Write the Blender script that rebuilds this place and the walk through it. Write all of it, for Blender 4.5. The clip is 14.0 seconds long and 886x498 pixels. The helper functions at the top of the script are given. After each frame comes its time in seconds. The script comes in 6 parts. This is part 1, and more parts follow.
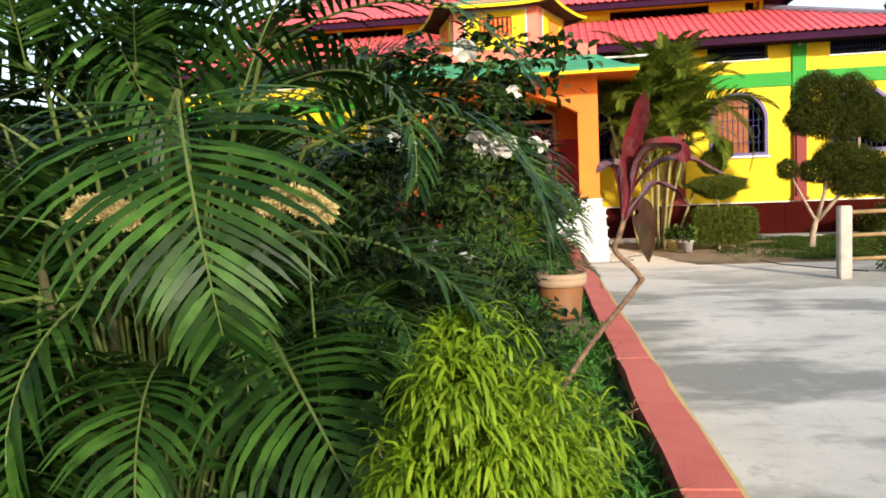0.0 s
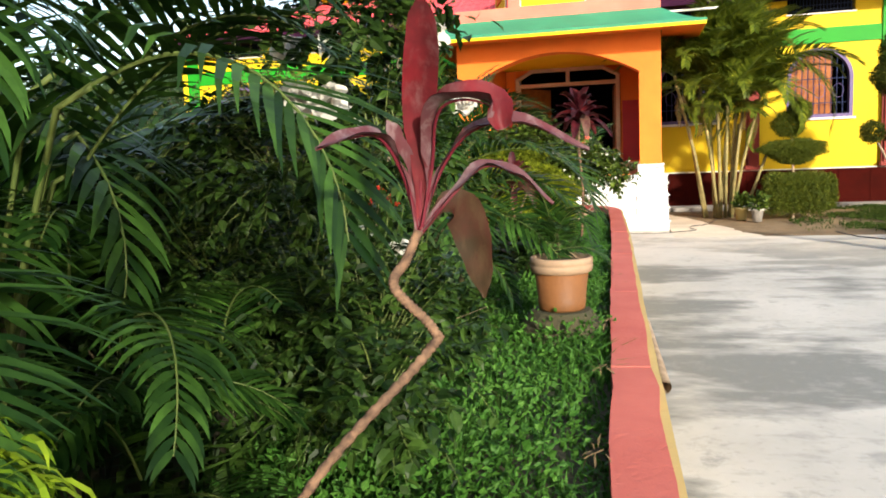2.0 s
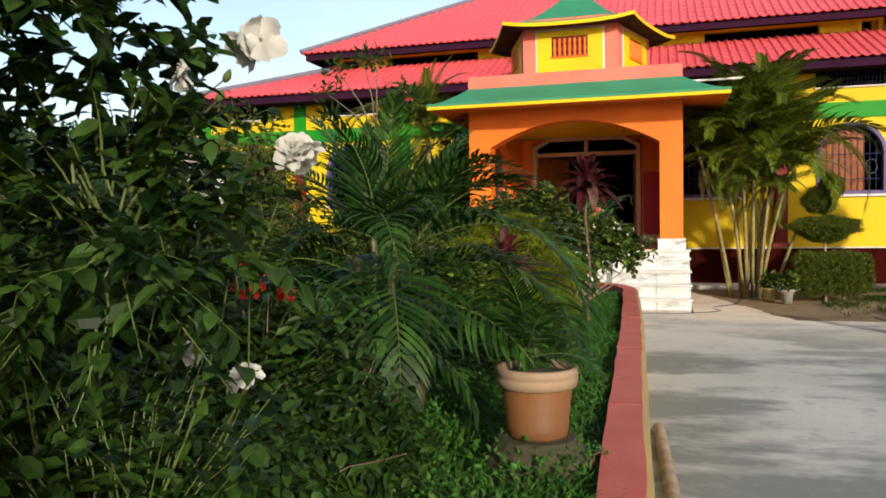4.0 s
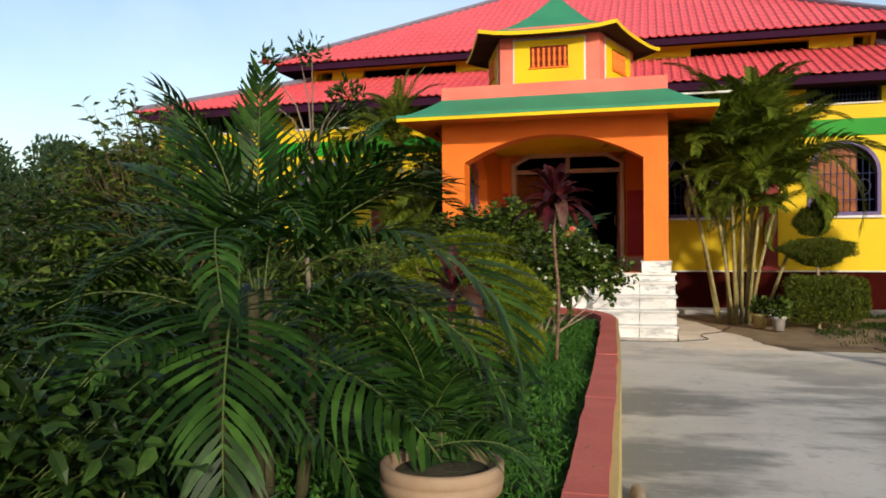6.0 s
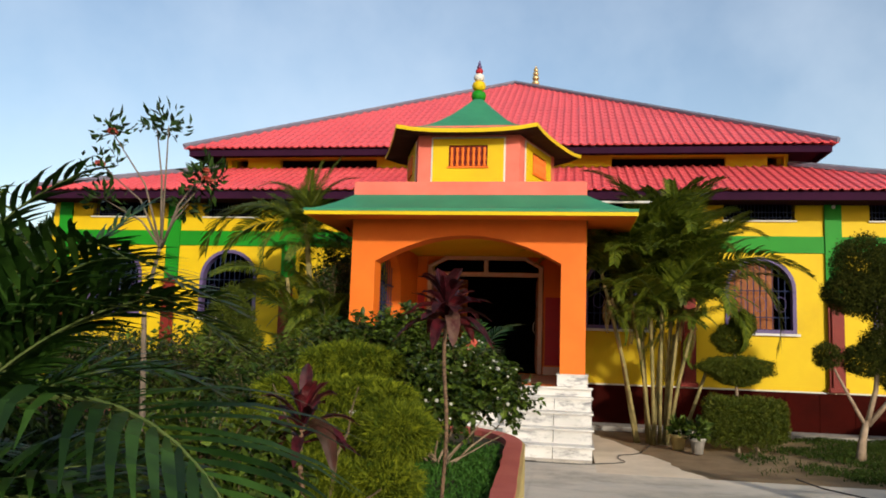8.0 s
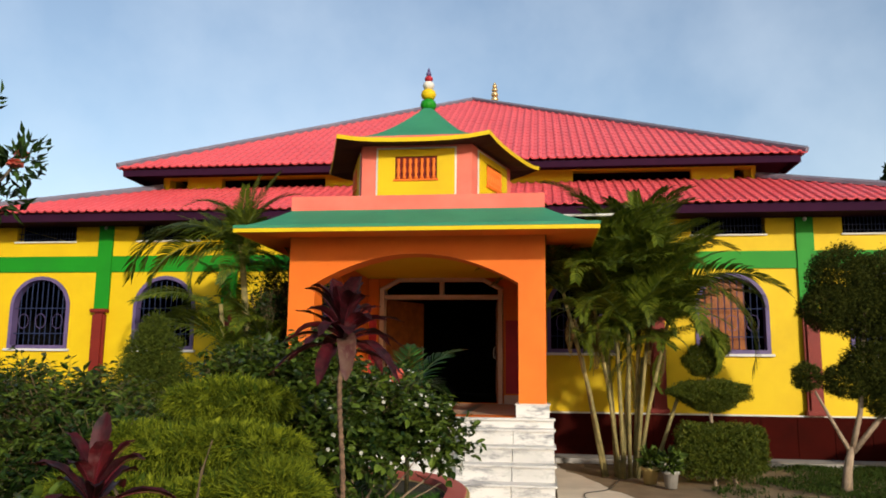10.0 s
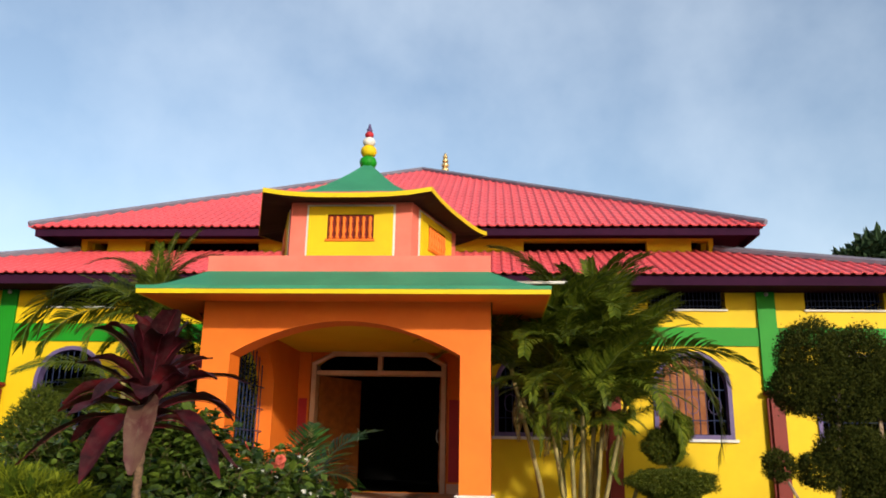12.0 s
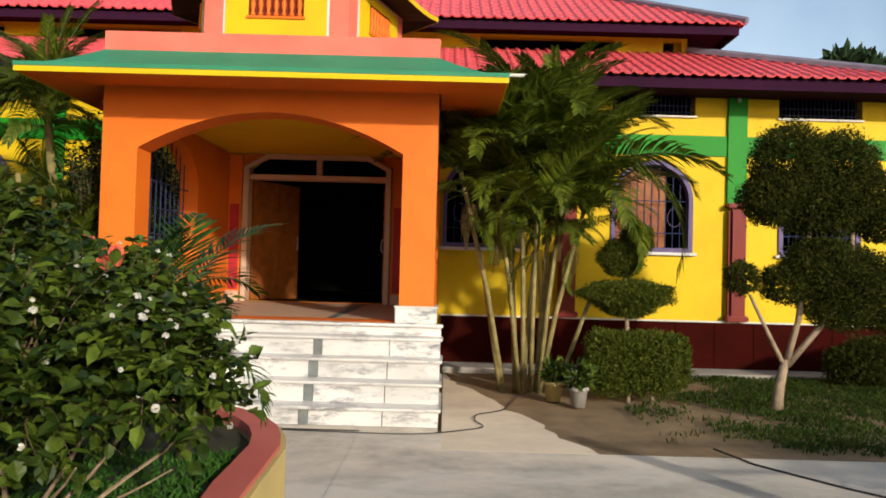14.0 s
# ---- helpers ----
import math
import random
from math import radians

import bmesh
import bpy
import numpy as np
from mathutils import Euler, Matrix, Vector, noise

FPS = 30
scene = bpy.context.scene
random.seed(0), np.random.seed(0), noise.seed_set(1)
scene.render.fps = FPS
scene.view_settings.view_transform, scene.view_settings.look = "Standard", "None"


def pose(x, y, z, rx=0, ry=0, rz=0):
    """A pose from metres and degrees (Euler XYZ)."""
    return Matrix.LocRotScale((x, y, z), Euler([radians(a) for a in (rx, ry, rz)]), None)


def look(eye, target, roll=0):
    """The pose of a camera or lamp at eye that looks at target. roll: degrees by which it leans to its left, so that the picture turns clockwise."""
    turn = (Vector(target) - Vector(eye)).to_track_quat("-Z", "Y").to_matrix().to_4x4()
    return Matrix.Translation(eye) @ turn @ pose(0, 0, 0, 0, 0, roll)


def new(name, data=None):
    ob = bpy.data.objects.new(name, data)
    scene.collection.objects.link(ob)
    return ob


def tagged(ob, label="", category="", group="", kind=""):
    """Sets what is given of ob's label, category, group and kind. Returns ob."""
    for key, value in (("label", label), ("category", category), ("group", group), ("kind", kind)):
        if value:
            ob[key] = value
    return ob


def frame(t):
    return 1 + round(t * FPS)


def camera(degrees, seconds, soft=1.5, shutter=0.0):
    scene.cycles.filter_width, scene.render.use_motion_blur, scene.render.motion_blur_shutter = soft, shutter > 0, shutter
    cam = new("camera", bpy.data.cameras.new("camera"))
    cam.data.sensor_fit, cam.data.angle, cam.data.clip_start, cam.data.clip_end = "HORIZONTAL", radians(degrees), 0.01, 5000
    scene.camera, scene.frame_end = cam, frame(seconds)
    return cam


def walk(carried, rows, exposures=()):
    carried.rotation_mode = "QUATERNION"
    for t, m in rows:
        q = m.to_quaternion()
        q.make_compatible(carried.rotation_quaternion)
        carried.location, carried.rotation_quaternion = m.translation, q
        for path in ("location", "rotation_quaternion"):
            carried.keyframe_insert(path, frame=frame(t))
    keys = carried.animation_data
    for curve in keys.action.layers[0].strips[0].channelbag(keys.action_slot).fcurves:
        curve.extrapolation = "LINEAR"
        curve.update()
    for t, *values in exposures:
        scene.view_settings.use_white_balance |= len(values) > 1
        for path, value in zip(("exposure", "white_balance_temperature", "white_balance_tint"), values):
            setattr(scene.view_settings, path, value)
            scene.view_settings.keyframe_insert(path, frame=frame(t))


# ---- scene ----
cam = camera(59.61, 14.0, soft=1.8)
ROWS = [
    (0.0, 0.0855, 0.0498, 1.5421, 8.54, -4.53, 2.37),
    (0.5, 0.1182, 0.1897, 1.5458, 10.92, -4.29, 2.88),
    (1.0, 0.2192, 0.3785, 1.5459, 15.56, -6.23, 2.89),
    (1.5, 0.3467, 0.5468, 1.5579, 16.58, -6.16, 1.27),
    (2.0, 0.4220, 0.7299, 1.5474, 13.91, -7.01, 2.38),
    (2.5, 0.4648, 0.9482, 1.5519, 13.57, -4.39, 1.73),
    (5.0, 0.5377, 2.0684, 1.5712, 16.96, -1.38, 0.71),
    (5.5, 0.5611, 2.3174, 1.5673, 16.64, -0.77, 1.00),
    (6.0, 0.5468, 2.5921, 1.5658, 14.80, -0.61, 0.50),
    (6.5, 0.5261, 2.7729, 1.6373, 11.56, 3.53, 0.20),
    (7.0, 0.5640, 3.0306, 1.6551, 11.06, 5.46, -1.57),
    (7.5, 0.6505, 3.2256, 1.6981, 12.86, 6.89, -1.37),
    (8.0, 0.6554, 3.4862, 1.6785, 9.30, 6.67, -1.87),
    (8.5, 0.6425, 3.7051, 1.6948, 7.92, 8.12, -0.49),
    (11.0, 0.9164, 5.2690, 1.6996, 5.24, 9.27, -1.69),
    (11.5, 0.9055, 5.5321, 1.6979, 3.07, 12.02, -1.36),
    (12.0, 0.9394, 5.8656, 1.7103, 3.68, 14.76, -0.96),
    (12.5, 0.9776, 6.1708, 1.7039, 3.23, 11.04, -1.69),
    (13.0, 0.9557, 6.5732, 1.6752, 0.22, 6.27, -1.09),
    (13.5, 0.9372, 6.8241, 1.6568, -1.61, 2.46, -0.97),
    (14.0, 1.0235, 7.1187, 1.6370, 0.23, 1.46, -1.55),
]
walk(cam, [(t, pose(x, y, z, 90 + pitch, roll, yaw)) for t, x, y, z, yaw, pitch, roll in ROWS],
     exposures=[(0.0, 1.22), (1.0, 1.22), (1.5, 1.4), (2.1, 1.4), (2.6, 1.12), (4.8, 0.44), (6.0, 0.35), (7.0, 0.24), (8.0, 0.2), (8.5, 0.18), (11.0, 0.24), (12.0, 0.36), (13.0, 0.34), (14.0, 0.35)])

# ---- world and sun ----
SUN_DIR = Vector((-0.50, 0.86, -0.30)).normalized()      # the way the light travels
world = bpy.data.worlds.new("sky")
scene.world = world
world.use_nodes = True
wt = world.node_tree
sky = wt.nodes.new("ShaderNodeTexSky")
sky.sky_type, sky.sun_disc = "NISHITA", False
sky.sun_elevation = math.asin(-SUN_DIR.z)
sky.sun_rotation = math.atan2(-SUN_DIR.x, -SUN_DIR.y)
sky.altitude, sky.air_density, sky.dust_density, sky.ozone_density = 100, 1.0, 1.5, 1.0
wt.nodes["Background"].inputs[1].default_value = 0.15
# thin high cloud all over the sky
wco = wt.nodes.new("ShaderNodeTexCoord")
wn = wt.nodes.new("ShaderNodeTexNoise")
wn.inputs["Scale"].default_value, wn.inputs["Detail"].default_value, wn.inputs["Roughness"].default_value = 2.6, 6, 0.55
wr = wt.nodes.new("ShaderNodeMapRange")
wr.inputs[1].default_value, wr.inputs[2].default_value, wr.inputs[3].default_value, wr.inputs[4].default_value = 0.42, 0.85, 0.07, 0.5
wm = wt.nodes.new("ShaderNodeMix")
wm.data_type = "RGBA"
wm.inputs[7].default_value = (5.9, 6.5, 7.1, 1)
wt.links.new(wco.outputs["Generated"], wn.inputs["Vector"])
wt.links.new(wn.outputs[0], wr.inputs[0])
wt.links.new(wr.outputs[0], wm.inputs[0])
wt.links.new(sky.outputs[0], wm.inputs[6])
wt.links.new(wm.outputs[2], wt.nodes["Background"].inputs[0])
lamp = bpy.data.lights.new("sun", "SUN")
lamp.energy, lamp.angle, lamp.color = 3.9, radians(2.0), (1.0, 0.92, 0.80)
sun = new("sun", lamp)
sun.matrix_world = look((8, -20, 12), Vector((8, -20, 12)) + SUN_DIR)


# ---- materials ----
def nodes(name):
    m = bpy.data.materials.new(name)
    m.use_nodes = True
    nt = m.node_tree
    return m, nt, nt.nodes["Principled BSDF"]


def mixer(nt, fac, a, b):
    n = nt.nodes.new("ShaderNodeMix")
    n.data_type = "RGBA"
    for sock, v in ((n.inputs[0], fac), (n.inputs[6], a), (n.inputs[7], b)):
        if hasattr(v, "is_output"):
            nt.links.new(v, sock)
        else:
            sock.default_value = v if isinstance(v, (int, float)) else (*v, 1)
    return n.outputs[2]


def noise_tex(nt, scale, detail=4, rough=0.6, lo=0.35, hi=0.65, stretch=None):
    co = nt.nodes.new("ShaderNodeTexCoord")
    src = co.outputs["Object"]
    if stretch:
        mp = nt.nodes.new("ShaderNodeMapping")
        mp.inputs["Scale"].default_value = stretch
        nt.links.new(src, mp.inputs[0])
        src = mp.outputs[0]
    n = nt.nodes.new("ShaderNodeTexNoise")
    n.inputs["Scale"].default_value, n.inputs["Detail"].default_value, n.inputs["Roughness"].default_value = scale, detail, rough
    nt.links.new(src, n.inputs["Vector"])
    r = nt.nodes.new("ShaderNodeMapRange")
    r.inputs[1].default_value, r.inputs[2].default_value = lo, hi
    nt.links.new(n.outputs[0], r.inputs[0])
    return r.outputs[0]


def bump(nt, bsdf, height, strength=0.3, dist=0.01):
    b = nt.nodes.new("ShaderNodeBump")
    b.inputs["Strength"].default_value, b.inputs["Distance"].default_value = strength, dist
    nt.links.new(height, b.inputs["Height"])
    nt.links.new(b.outputs[0], bsdf.inputs["Normal"])


def surface(name, base, other, dirt=None, scale=3.0, grain=60.0, rough=0.7, relief=0.25, metal=0.0, amount=0.6, spec=0.18):
    """A painted or mineral surface: patches of two colours, stains, and a fine grain."""
    m, nt, b = nodes(name)
    c = mixer(nt, noise_tex(nt, scale), base, other)
    if dirt:
        f = noise_tex(nt, scale * 0.45, 6, 0.7, 0.55, 0.75)
        mul = nt.nodes.new("ShaderNodeMath")
        mul.operation = "MULTIPLY"
        mul.inputs[1].default_value = amount
        nt.links.new(f, mul.inputs[0])
        c = mixer(nt, mul.outputs[0], c, dirt)
    nt.links.new(c, b.inputs["Base Color"])
    b.inputs["Roughness"].default_value, b.inputs["Metallic"].default_value = rough, metal
    b.inputs["Specular IOR Level"].default_value = spec
    bump(nt, b, noise_tex(nt, grain, 5, 0.65, 0.2, 0.8), relief)
    return m


def foliage(name, dark, light, rough=0.45, glow=0.25, per_island=True, brown=None, spec=0.10):
    """Leaves: colour varies from leaf to leaf, and light passes through."""
    m, nt, b = nodes(name)
    if per_island:
        g = nt.nodes.new("ShaderNodeNewGeometry")
        rnd = g.outputs["Random Per Island"]
    else:
        g = nt.nodes.new("ShaderNodeObjectInfo")
        rnd = g.outputs["Random"]
    c = mixer(nt, rnd, dark, light)
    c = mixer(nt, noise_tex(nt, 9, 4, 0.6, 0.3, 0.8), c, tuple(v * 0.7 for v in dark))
    if brown:
        c = mixer(nt, noise_tex(nt, 5, 5, 0.7, 0.62, 0.78), c, brown)
    nt.links.new(c, b.inputs["Base Color"])
    b.inputs["Roughness"].default_value = rough
    b.inputs["Specular IOR Level"].default_value = spec
    tr = nt.nodes.new("ShaderNodeBsdfTranslucent")
    nt.links.new(c, tr.inputs[0])
    mx = nt.nodes.new("ShaderNodeMixShader")
    mx.inputs[0].default_value = glow
    nt.links.new(b.outputs[0], mx.inputs[1])
    nt.links.new(tr.outputs[0], mx.inputs[2])
    nt.links.new(mx.outputs[0], nt.nodes["Material Output"].inputs[0])
    return m


YELLOW = surface("yellow paint", (0.565, 0.388, 0.0052), (0.52, 0.348, 0.0046), (0.345, 0.24, 0.014), 1.2, 80, 0.6, 0.12, amount=0.35)
ORANGE = surface("orange paint", (0.60, 0.135, 0.0125), (0.55, 0.113, 0.010), (0.37, 0.0962, 0.0148), 1.4, 80, 0.55, 0.12, amount=0.3)
PINK = surface("salmon paint", (0.592, 0.148, 0.1036), (0.5328, 0.1184, 0.0814), (0.37, 0.1184, 0.074), 1.6, 80, 0.6, 0.12, amount=0.4)
GREEN = surface("green paint", (0.008, 0.195, 0.008), (0.007, 0.168, 0.007), (0.016, 0.118, 0.016), 1.3, 80, 0.55, 0.12, amount=0.4)
TEAL = surface("sea green roof paint", (0.0333, 0.1998, 0.1036), (0.0259, 0.1628, 0.0851), (0.0296, 0.1036, 0.0666), 1.7, 50, 0.6, 0.2, amount=0.5)
REDPOST = surface("brick red paint", (0.1628, 0.01628, 0.00888), (0.1332, 0.01332, 0.00888), None, 2, 80, 0.5, 0.12)
CRIMSON = surface("crimson paint", (0.3552, 0.0185, 0.0259), (0.296, 0.0148, 0.0222), None, 2, 80, 0.5, 0.12)
PURPLE = surface("purple paint", (0.028, 0.007, 0.022), (0.020, 0.006, 0.017), None, 2, 80, 0.8, 0.12, spec=0.03)
LAVENDER = surface("lavender paint", (0.105, 0.075, 0.17), (0.085, 0.06, 0.14), None, 3, 80, 0.5, 0.12)
SHEET = surface("red roofing sheet", (0.60, 0.085, 0.095), (0.54, 0.070, 0.080), (0.42, 0.075, 0.075), 0.8, 120, 0.45, 0.05, amount=0.5)
RIDGECAP = surface("grey ridge flashing", (0.148, 0.1406, 0.1776), (0.1184, 0.111, 0.148), None, 2, 80, 0.5, 0.1)
PLINTH = surface("maroon glazed tile", (0.032, 0.0032, 0.002), (0.023, 0.0028, 0.0018), (0.034, 0.009, 0.005), 2.5, 60, 0.8, 0.06, amount=0.3, spec=0.02)
WHITE = surface("white trim", (0.555, 0.5328, 0.4884), (0.5032, 0.481, 0.444), (0.37, 0.3404, 0.296), 2, 80, 0.6, 0.1, amount=0.3)
# near-black colour that puts the shade of the unlit rooms into their surfaces
ROOMSHADE = surface("room shade near-black", (0.006, 0.0055, 0.005), (0.004, 0.004, 0.004), None, 2, 40, 0.95, 0.1, spec=0.01)
IRON = surface("painted iron grille", (0.022, 0.034, 0.085), (0.016, 0.022, 0.055), None, 5, 60, 0.6, 0.1)
WOOD = surface("varnished wood", (0.26, 0.085, 0.02), (0.17, 0.05, 0.014), None, 6, 40, 0.3, 0.15)
TAN = surface("beige stone trim", (0.50, 0.34, 0.235), (0.44, 0.29, 0.195), None, 4, 60, 0.5, 0.1)
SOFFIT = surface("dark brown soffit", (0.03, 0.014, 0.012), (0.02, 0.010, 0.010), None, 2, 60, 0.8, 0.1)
SOIL = surface("dry soil", (0.24, 0.165, 0.092), (0.17, 0.115, 0.062), (0.09, 0.07, 0.04), 2.2, 25, 0.95, 0.8)
EARTH = surface("garden earth", (0.05, 0.04, 0.022), (0.035, 0.035, 0.018), (0.04, 0.06, 0.02), 3, 25, 0.95, 0.8)
TERRA = surface("terracotta plastic", (0.145, 0.060, 0.020), (0.115, 0.048, 0.016), (0.06, 0.035, 0.02), 5, 60, 0.55, 0.15, amount=0.6)
POTRIM = surface("faded pot rim", (0.24, 0.165, 0.105), (0.19, 0.125, 0.075), (0.11, 0.075, 0.045), 6, 60, 0.6, 0.15, amount=0.5)
KERBRED = surface("salmon kerb paint", (0.444, 0.1147, 0.0851), (0.3848, 0.0888, 0.0666), (0.222, 0.1184, 0.0888), 3, 45, 0.75, 0.35, amount=0.55)
KERBYEL = surface("pale yellow kerb paint", (0.4292, 0.3256, 0.1184), (0.37, 0.2812, 0.111), (0.259, 0.2072, 0.111), 3, 45, 0.75, 0.3)
GREYPOST = surface("weathered concrete post", (0.3108, 0.2812, 0.2442), (0.2516, 0.2294, 0.1998), (0.148, 0.1332, 0.111), 6, 50, 0.9, 0.4)
BAMBOO = surface("bamboo", (0.34, 0.22, 0.10), (0.26, 0.16, 0.07), None, 8, 40, 0.6, 0.2)
CABLE = surface("black cable", (0.02, 0.02, 0.02), (0.03, 0.03, 0.03), None, 8, 40, 0.5, 0.1)
BARK = surface("pale bark", (0.30, 0.225, 0.155), (0.20, 0.14, 0.09), (0.14, 0.1, 0.07), 9, 40, 0.9, 0.6)
GREYBARK = surface("grey brown bark", (0.17, 0.13, 0.095), (0.10, 0.078, 0.055), (0.06, 0.05, 0.035), 11, 40, 0.9, 0.6)
CANE = surface("ringed palm cane", (0.26, 0.20, 0.075), (0.13, 0.115, 0.045), (0.06, 0.05, 0.025), 7, 40, 0.8, 0.4)
DARKCANE = surface("dark palm cane", (0.055, 0.05, 0.022), (0.035, 0.032, 0.015), (0.02, 0.018, 0.01), 9, 40, 0.9, 0.4)
TWIG = surface("brown twig", (0.11, 0.075, 0.04), (0.08, 0.06, 0.03), None, 9, 40, 0.9, 0.4)

# near-black ends of PALMLEAF, ROSELEAF and SHRUBLEAF carry the shade between leaves
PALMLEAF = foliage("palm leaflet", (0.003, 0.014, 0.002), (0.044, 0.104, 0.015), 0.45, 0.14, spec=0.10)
# yellow-green of the facade palms, with some of their sunlight put into it
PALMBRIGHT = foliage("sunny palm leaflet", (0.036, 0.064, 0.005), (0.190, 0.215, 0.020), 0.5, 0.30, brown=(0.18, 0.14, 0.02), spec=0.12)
PALMDEAD = foliage("withered palm leaflet", (0.06, 0.036, 0.012), (0.15, 0.10, 0.035), 0.7, 0.15, spec=0.05)
PALMRIB = surface("green leaf stalk", (0.045, 0.07, 0.016), (0.07, 0.09, 0.022), None, 9, 40, 0.6, 0.1)
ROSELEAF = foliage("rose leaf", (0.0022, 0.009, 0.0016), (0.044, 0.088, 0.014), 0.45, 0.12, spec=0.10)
SHRUBLEAF = foliage("glossy shrub leaf", (0.004, 0.015, 0.002), (0.120, 0.175, 0.020), 0.45, 0.18, spec=0.14)
LIME = foliage("lime leaf", (0.075, 0.145, 0.005), (0.19, 0.26, 0.014), 0.5, 0.28)
CYPRESS = foliage("golden cypress spray", (0.034, 0.062, 0.004), (0.26, 0.285, 0.014), 0.7, 0.25, spec=0.1)
CONIFER = foliage("conifer spray", (0.03, 0.05, 0.005), (0.10, 0.115, 0.012), 0.7, 0.2, spec=0.1)
BOX = foliage("clipped hedge leaf", (0.035, 0.055, 0.004), (0.125, 0.135, 0.011), 0.6, 0.2, spec=0.15)
TOPIARY = foliage("clipped tree leaf", (0.014, 0.022, 0.003), (0.076, 0.080, 0.011), 0.65, 0.18, brown=(0.090, 0.046, 0.016), spec=0.06)
GRASS = foliage("grass blade", (0.0264, 0.09, 0.0096), (0.072, 0.168, 0.024), 0.6, 0.25, spec=0.15)
LAWN = foliage("lawn blade", (0.020, 0.044, 0.006), (0.065, 0.085, 0.014), 0.7, 0.25, spec=0.08)
# leaf colour lightened and greyed to carry the haze of distance
FARLEAF = foliage("hazy distant leaf", (0.020, 0.042, 0.018), (0.045, 0.075, 0.032), 0.8, 0.15, spec=0.1)
CORDYSTEM = surface("ringed cane", (0.165, 0.098, 0.058), (0.05, 0.03, 0.02), None, 60, 60, 0.9, 0.4)
PETALW = foliage("white petal", (0.50, 0.48, 0.42), (0.70, 0.68, 0.60), 0.6, 0.3, brown=(0.46, 0.38, 0.25))
PETALR = foliage("red petal", (0.38, 0.025, 0.015), (0.55, 0.075, 0.03), 0.5, 0.3)
PETALP = foliage("coral petal", (0.65, 0.10, 0.07), (0.8, 0.25, 0.16), 0.5, 0.3)
def cordy_leaf(name, dark, red, grey):
    """Maroon strap leaf: streaks along the blade, redder and greyer patches."""
    m, nt, b = nodes(name)
    c = mixer(nt, noise_tex(nt, 14, 5, 0.6, 0.35, 0.65), dark, red)
    c = mixer(nt, noise_tex(nt, 38, 5, 0.7, 0.5, 0.72, (1, 1, 0.25)), c, grey)
    nt.links.new(c, b.inputs["Base Color"])
    b.inputs["Roughness"].default_value, b.inputs["Specular IOR Level"].default_value = 0.5, 0.14
    tr = nt.nodes.new("ShaderNodeBsdfTranslucent")
    nt.links.new(c, tr.inputs[0])
    mx = nt.nodes.new("ShaderNodeMixShader")
    mx.inputs[0].default_value = 0.18
    nt.links.new(b.outputs[0], mx.inputs[1])
    nt.links.new(tr.outputs[0], mx.inputs[2])
    nt.links.new(mx.outputs[0], nt.nodes["Material Output"].inputs[0])
    return m


# grey in CORDY, CORDYGREY and CORDYDARK includes the sheen the blades catch
CORDY = cordy_leaf("maroon leaf blade", (0.040, 0.007, 0.008), (0.125, 0.011, 0.015), (0.115, 0.050, 0.050))
CORDYGREY = cordy_leaf("grey purple leaf with sheen", (0.095, 0.050, 0.055), (0.085, 0.020, 0.024), (0.185, 0.14, 0.14))
CORDYBROWN = cordy_leaf("brown green hanging leaf", (0.024, 0.016, 0.008), (0.05, 0.014, 0.010), (0.055, 0.036, 0.018))
FADED = cordy_leaf("faded pale leaf", (0.10, 0.055, 0.036), (0.06, 0.016, 0.016), (0.13, 0.085, 0.06))
CORDYDARK = cordy_leaf("dark maroon leaf", (0.010, 0.003, 0.004), (0.060, 0.006, 0.010), (0.050, 0.022, 0.022))
CORDYBLACK = cordy_leaf("almost black maroon leaf", (0.005, 0.002, 0.003), (0.022, 0.003, 0.005), (0.014, 0.008, 0.009))
MIDRIB = surface("red midrib", (0.095, 0.009, 0.017), (0.075, 0.008, 0.014), None, 9, 40, 0.5, 0.1)
CREAM = foliage("cream floret", (0.36, 0.27, 0.10), (0.62, 0.50, 0.24), 0.7, 0.25)


def concrete():
    m, nt, b = nodes("worn concrete")
    c = mixer(nt, noise_tex(nt, 0.9, 6, 0.65, 0.35, 0.7), (0.45, 0.42, 0.37), (0.34, 0.32, 0.28))
    c = mixer(nt, noise_tex(nt, 0.42, 9, 0.62, 0.47, 0.53, (0.55, 1.1, 1)), c, (0.165, 0.162, 0.142))
    c = mixer(nt, noise_tex(nt, 3.1, 6, 0.7, 0.56, 0.70), c, (0.24, 0.23, 0.205))
    c = mixer(nt, noise_tex(nt, 14, 6, 0.7, 0.55, 0.8), c, (0.25, 0.235, 0.21))
    # paler towards the steps at the far end, with a ragged edge
    co = nt.nodes.new("ShaderNodeTexCoord")
    sep = nt.nodes.new("ShaderNodeSeparateXYZ")
    nt.links.new(co.outputs["Object"], sep.inputs[0])
    far = nt.nodes.new("ShaderNodeMapRange")
    far.inputs[1].default_value, far.inputs[2].default_value = 10.5, 14.2
    nt.links.new(sep.outputs[1], far.inputs[0])
    far_tone = nt.nodes.new("ShaderNodeMath")
    far_tone.operation = "MULTIPLY"
    nt.links.new(far.outputs[0], far_tone.inputs[0])
    nt.links.new(noise_tex(nt, 0.8, 6, 0.7, 0.25, 0.6), far_tone.inputs[1])
    c = mixer(nt, far_tone.outputs[0], c, (0.60, 0.52, 0.41))
    nt.links.new(c, b.inputs["Base Color"])
    b.inputs["Roughness"].default_value = 0.75
    bump(nt, b, noise_tex(nt, 45, 6, 0.7, 0.2, 0.8), 0.35)
    return m


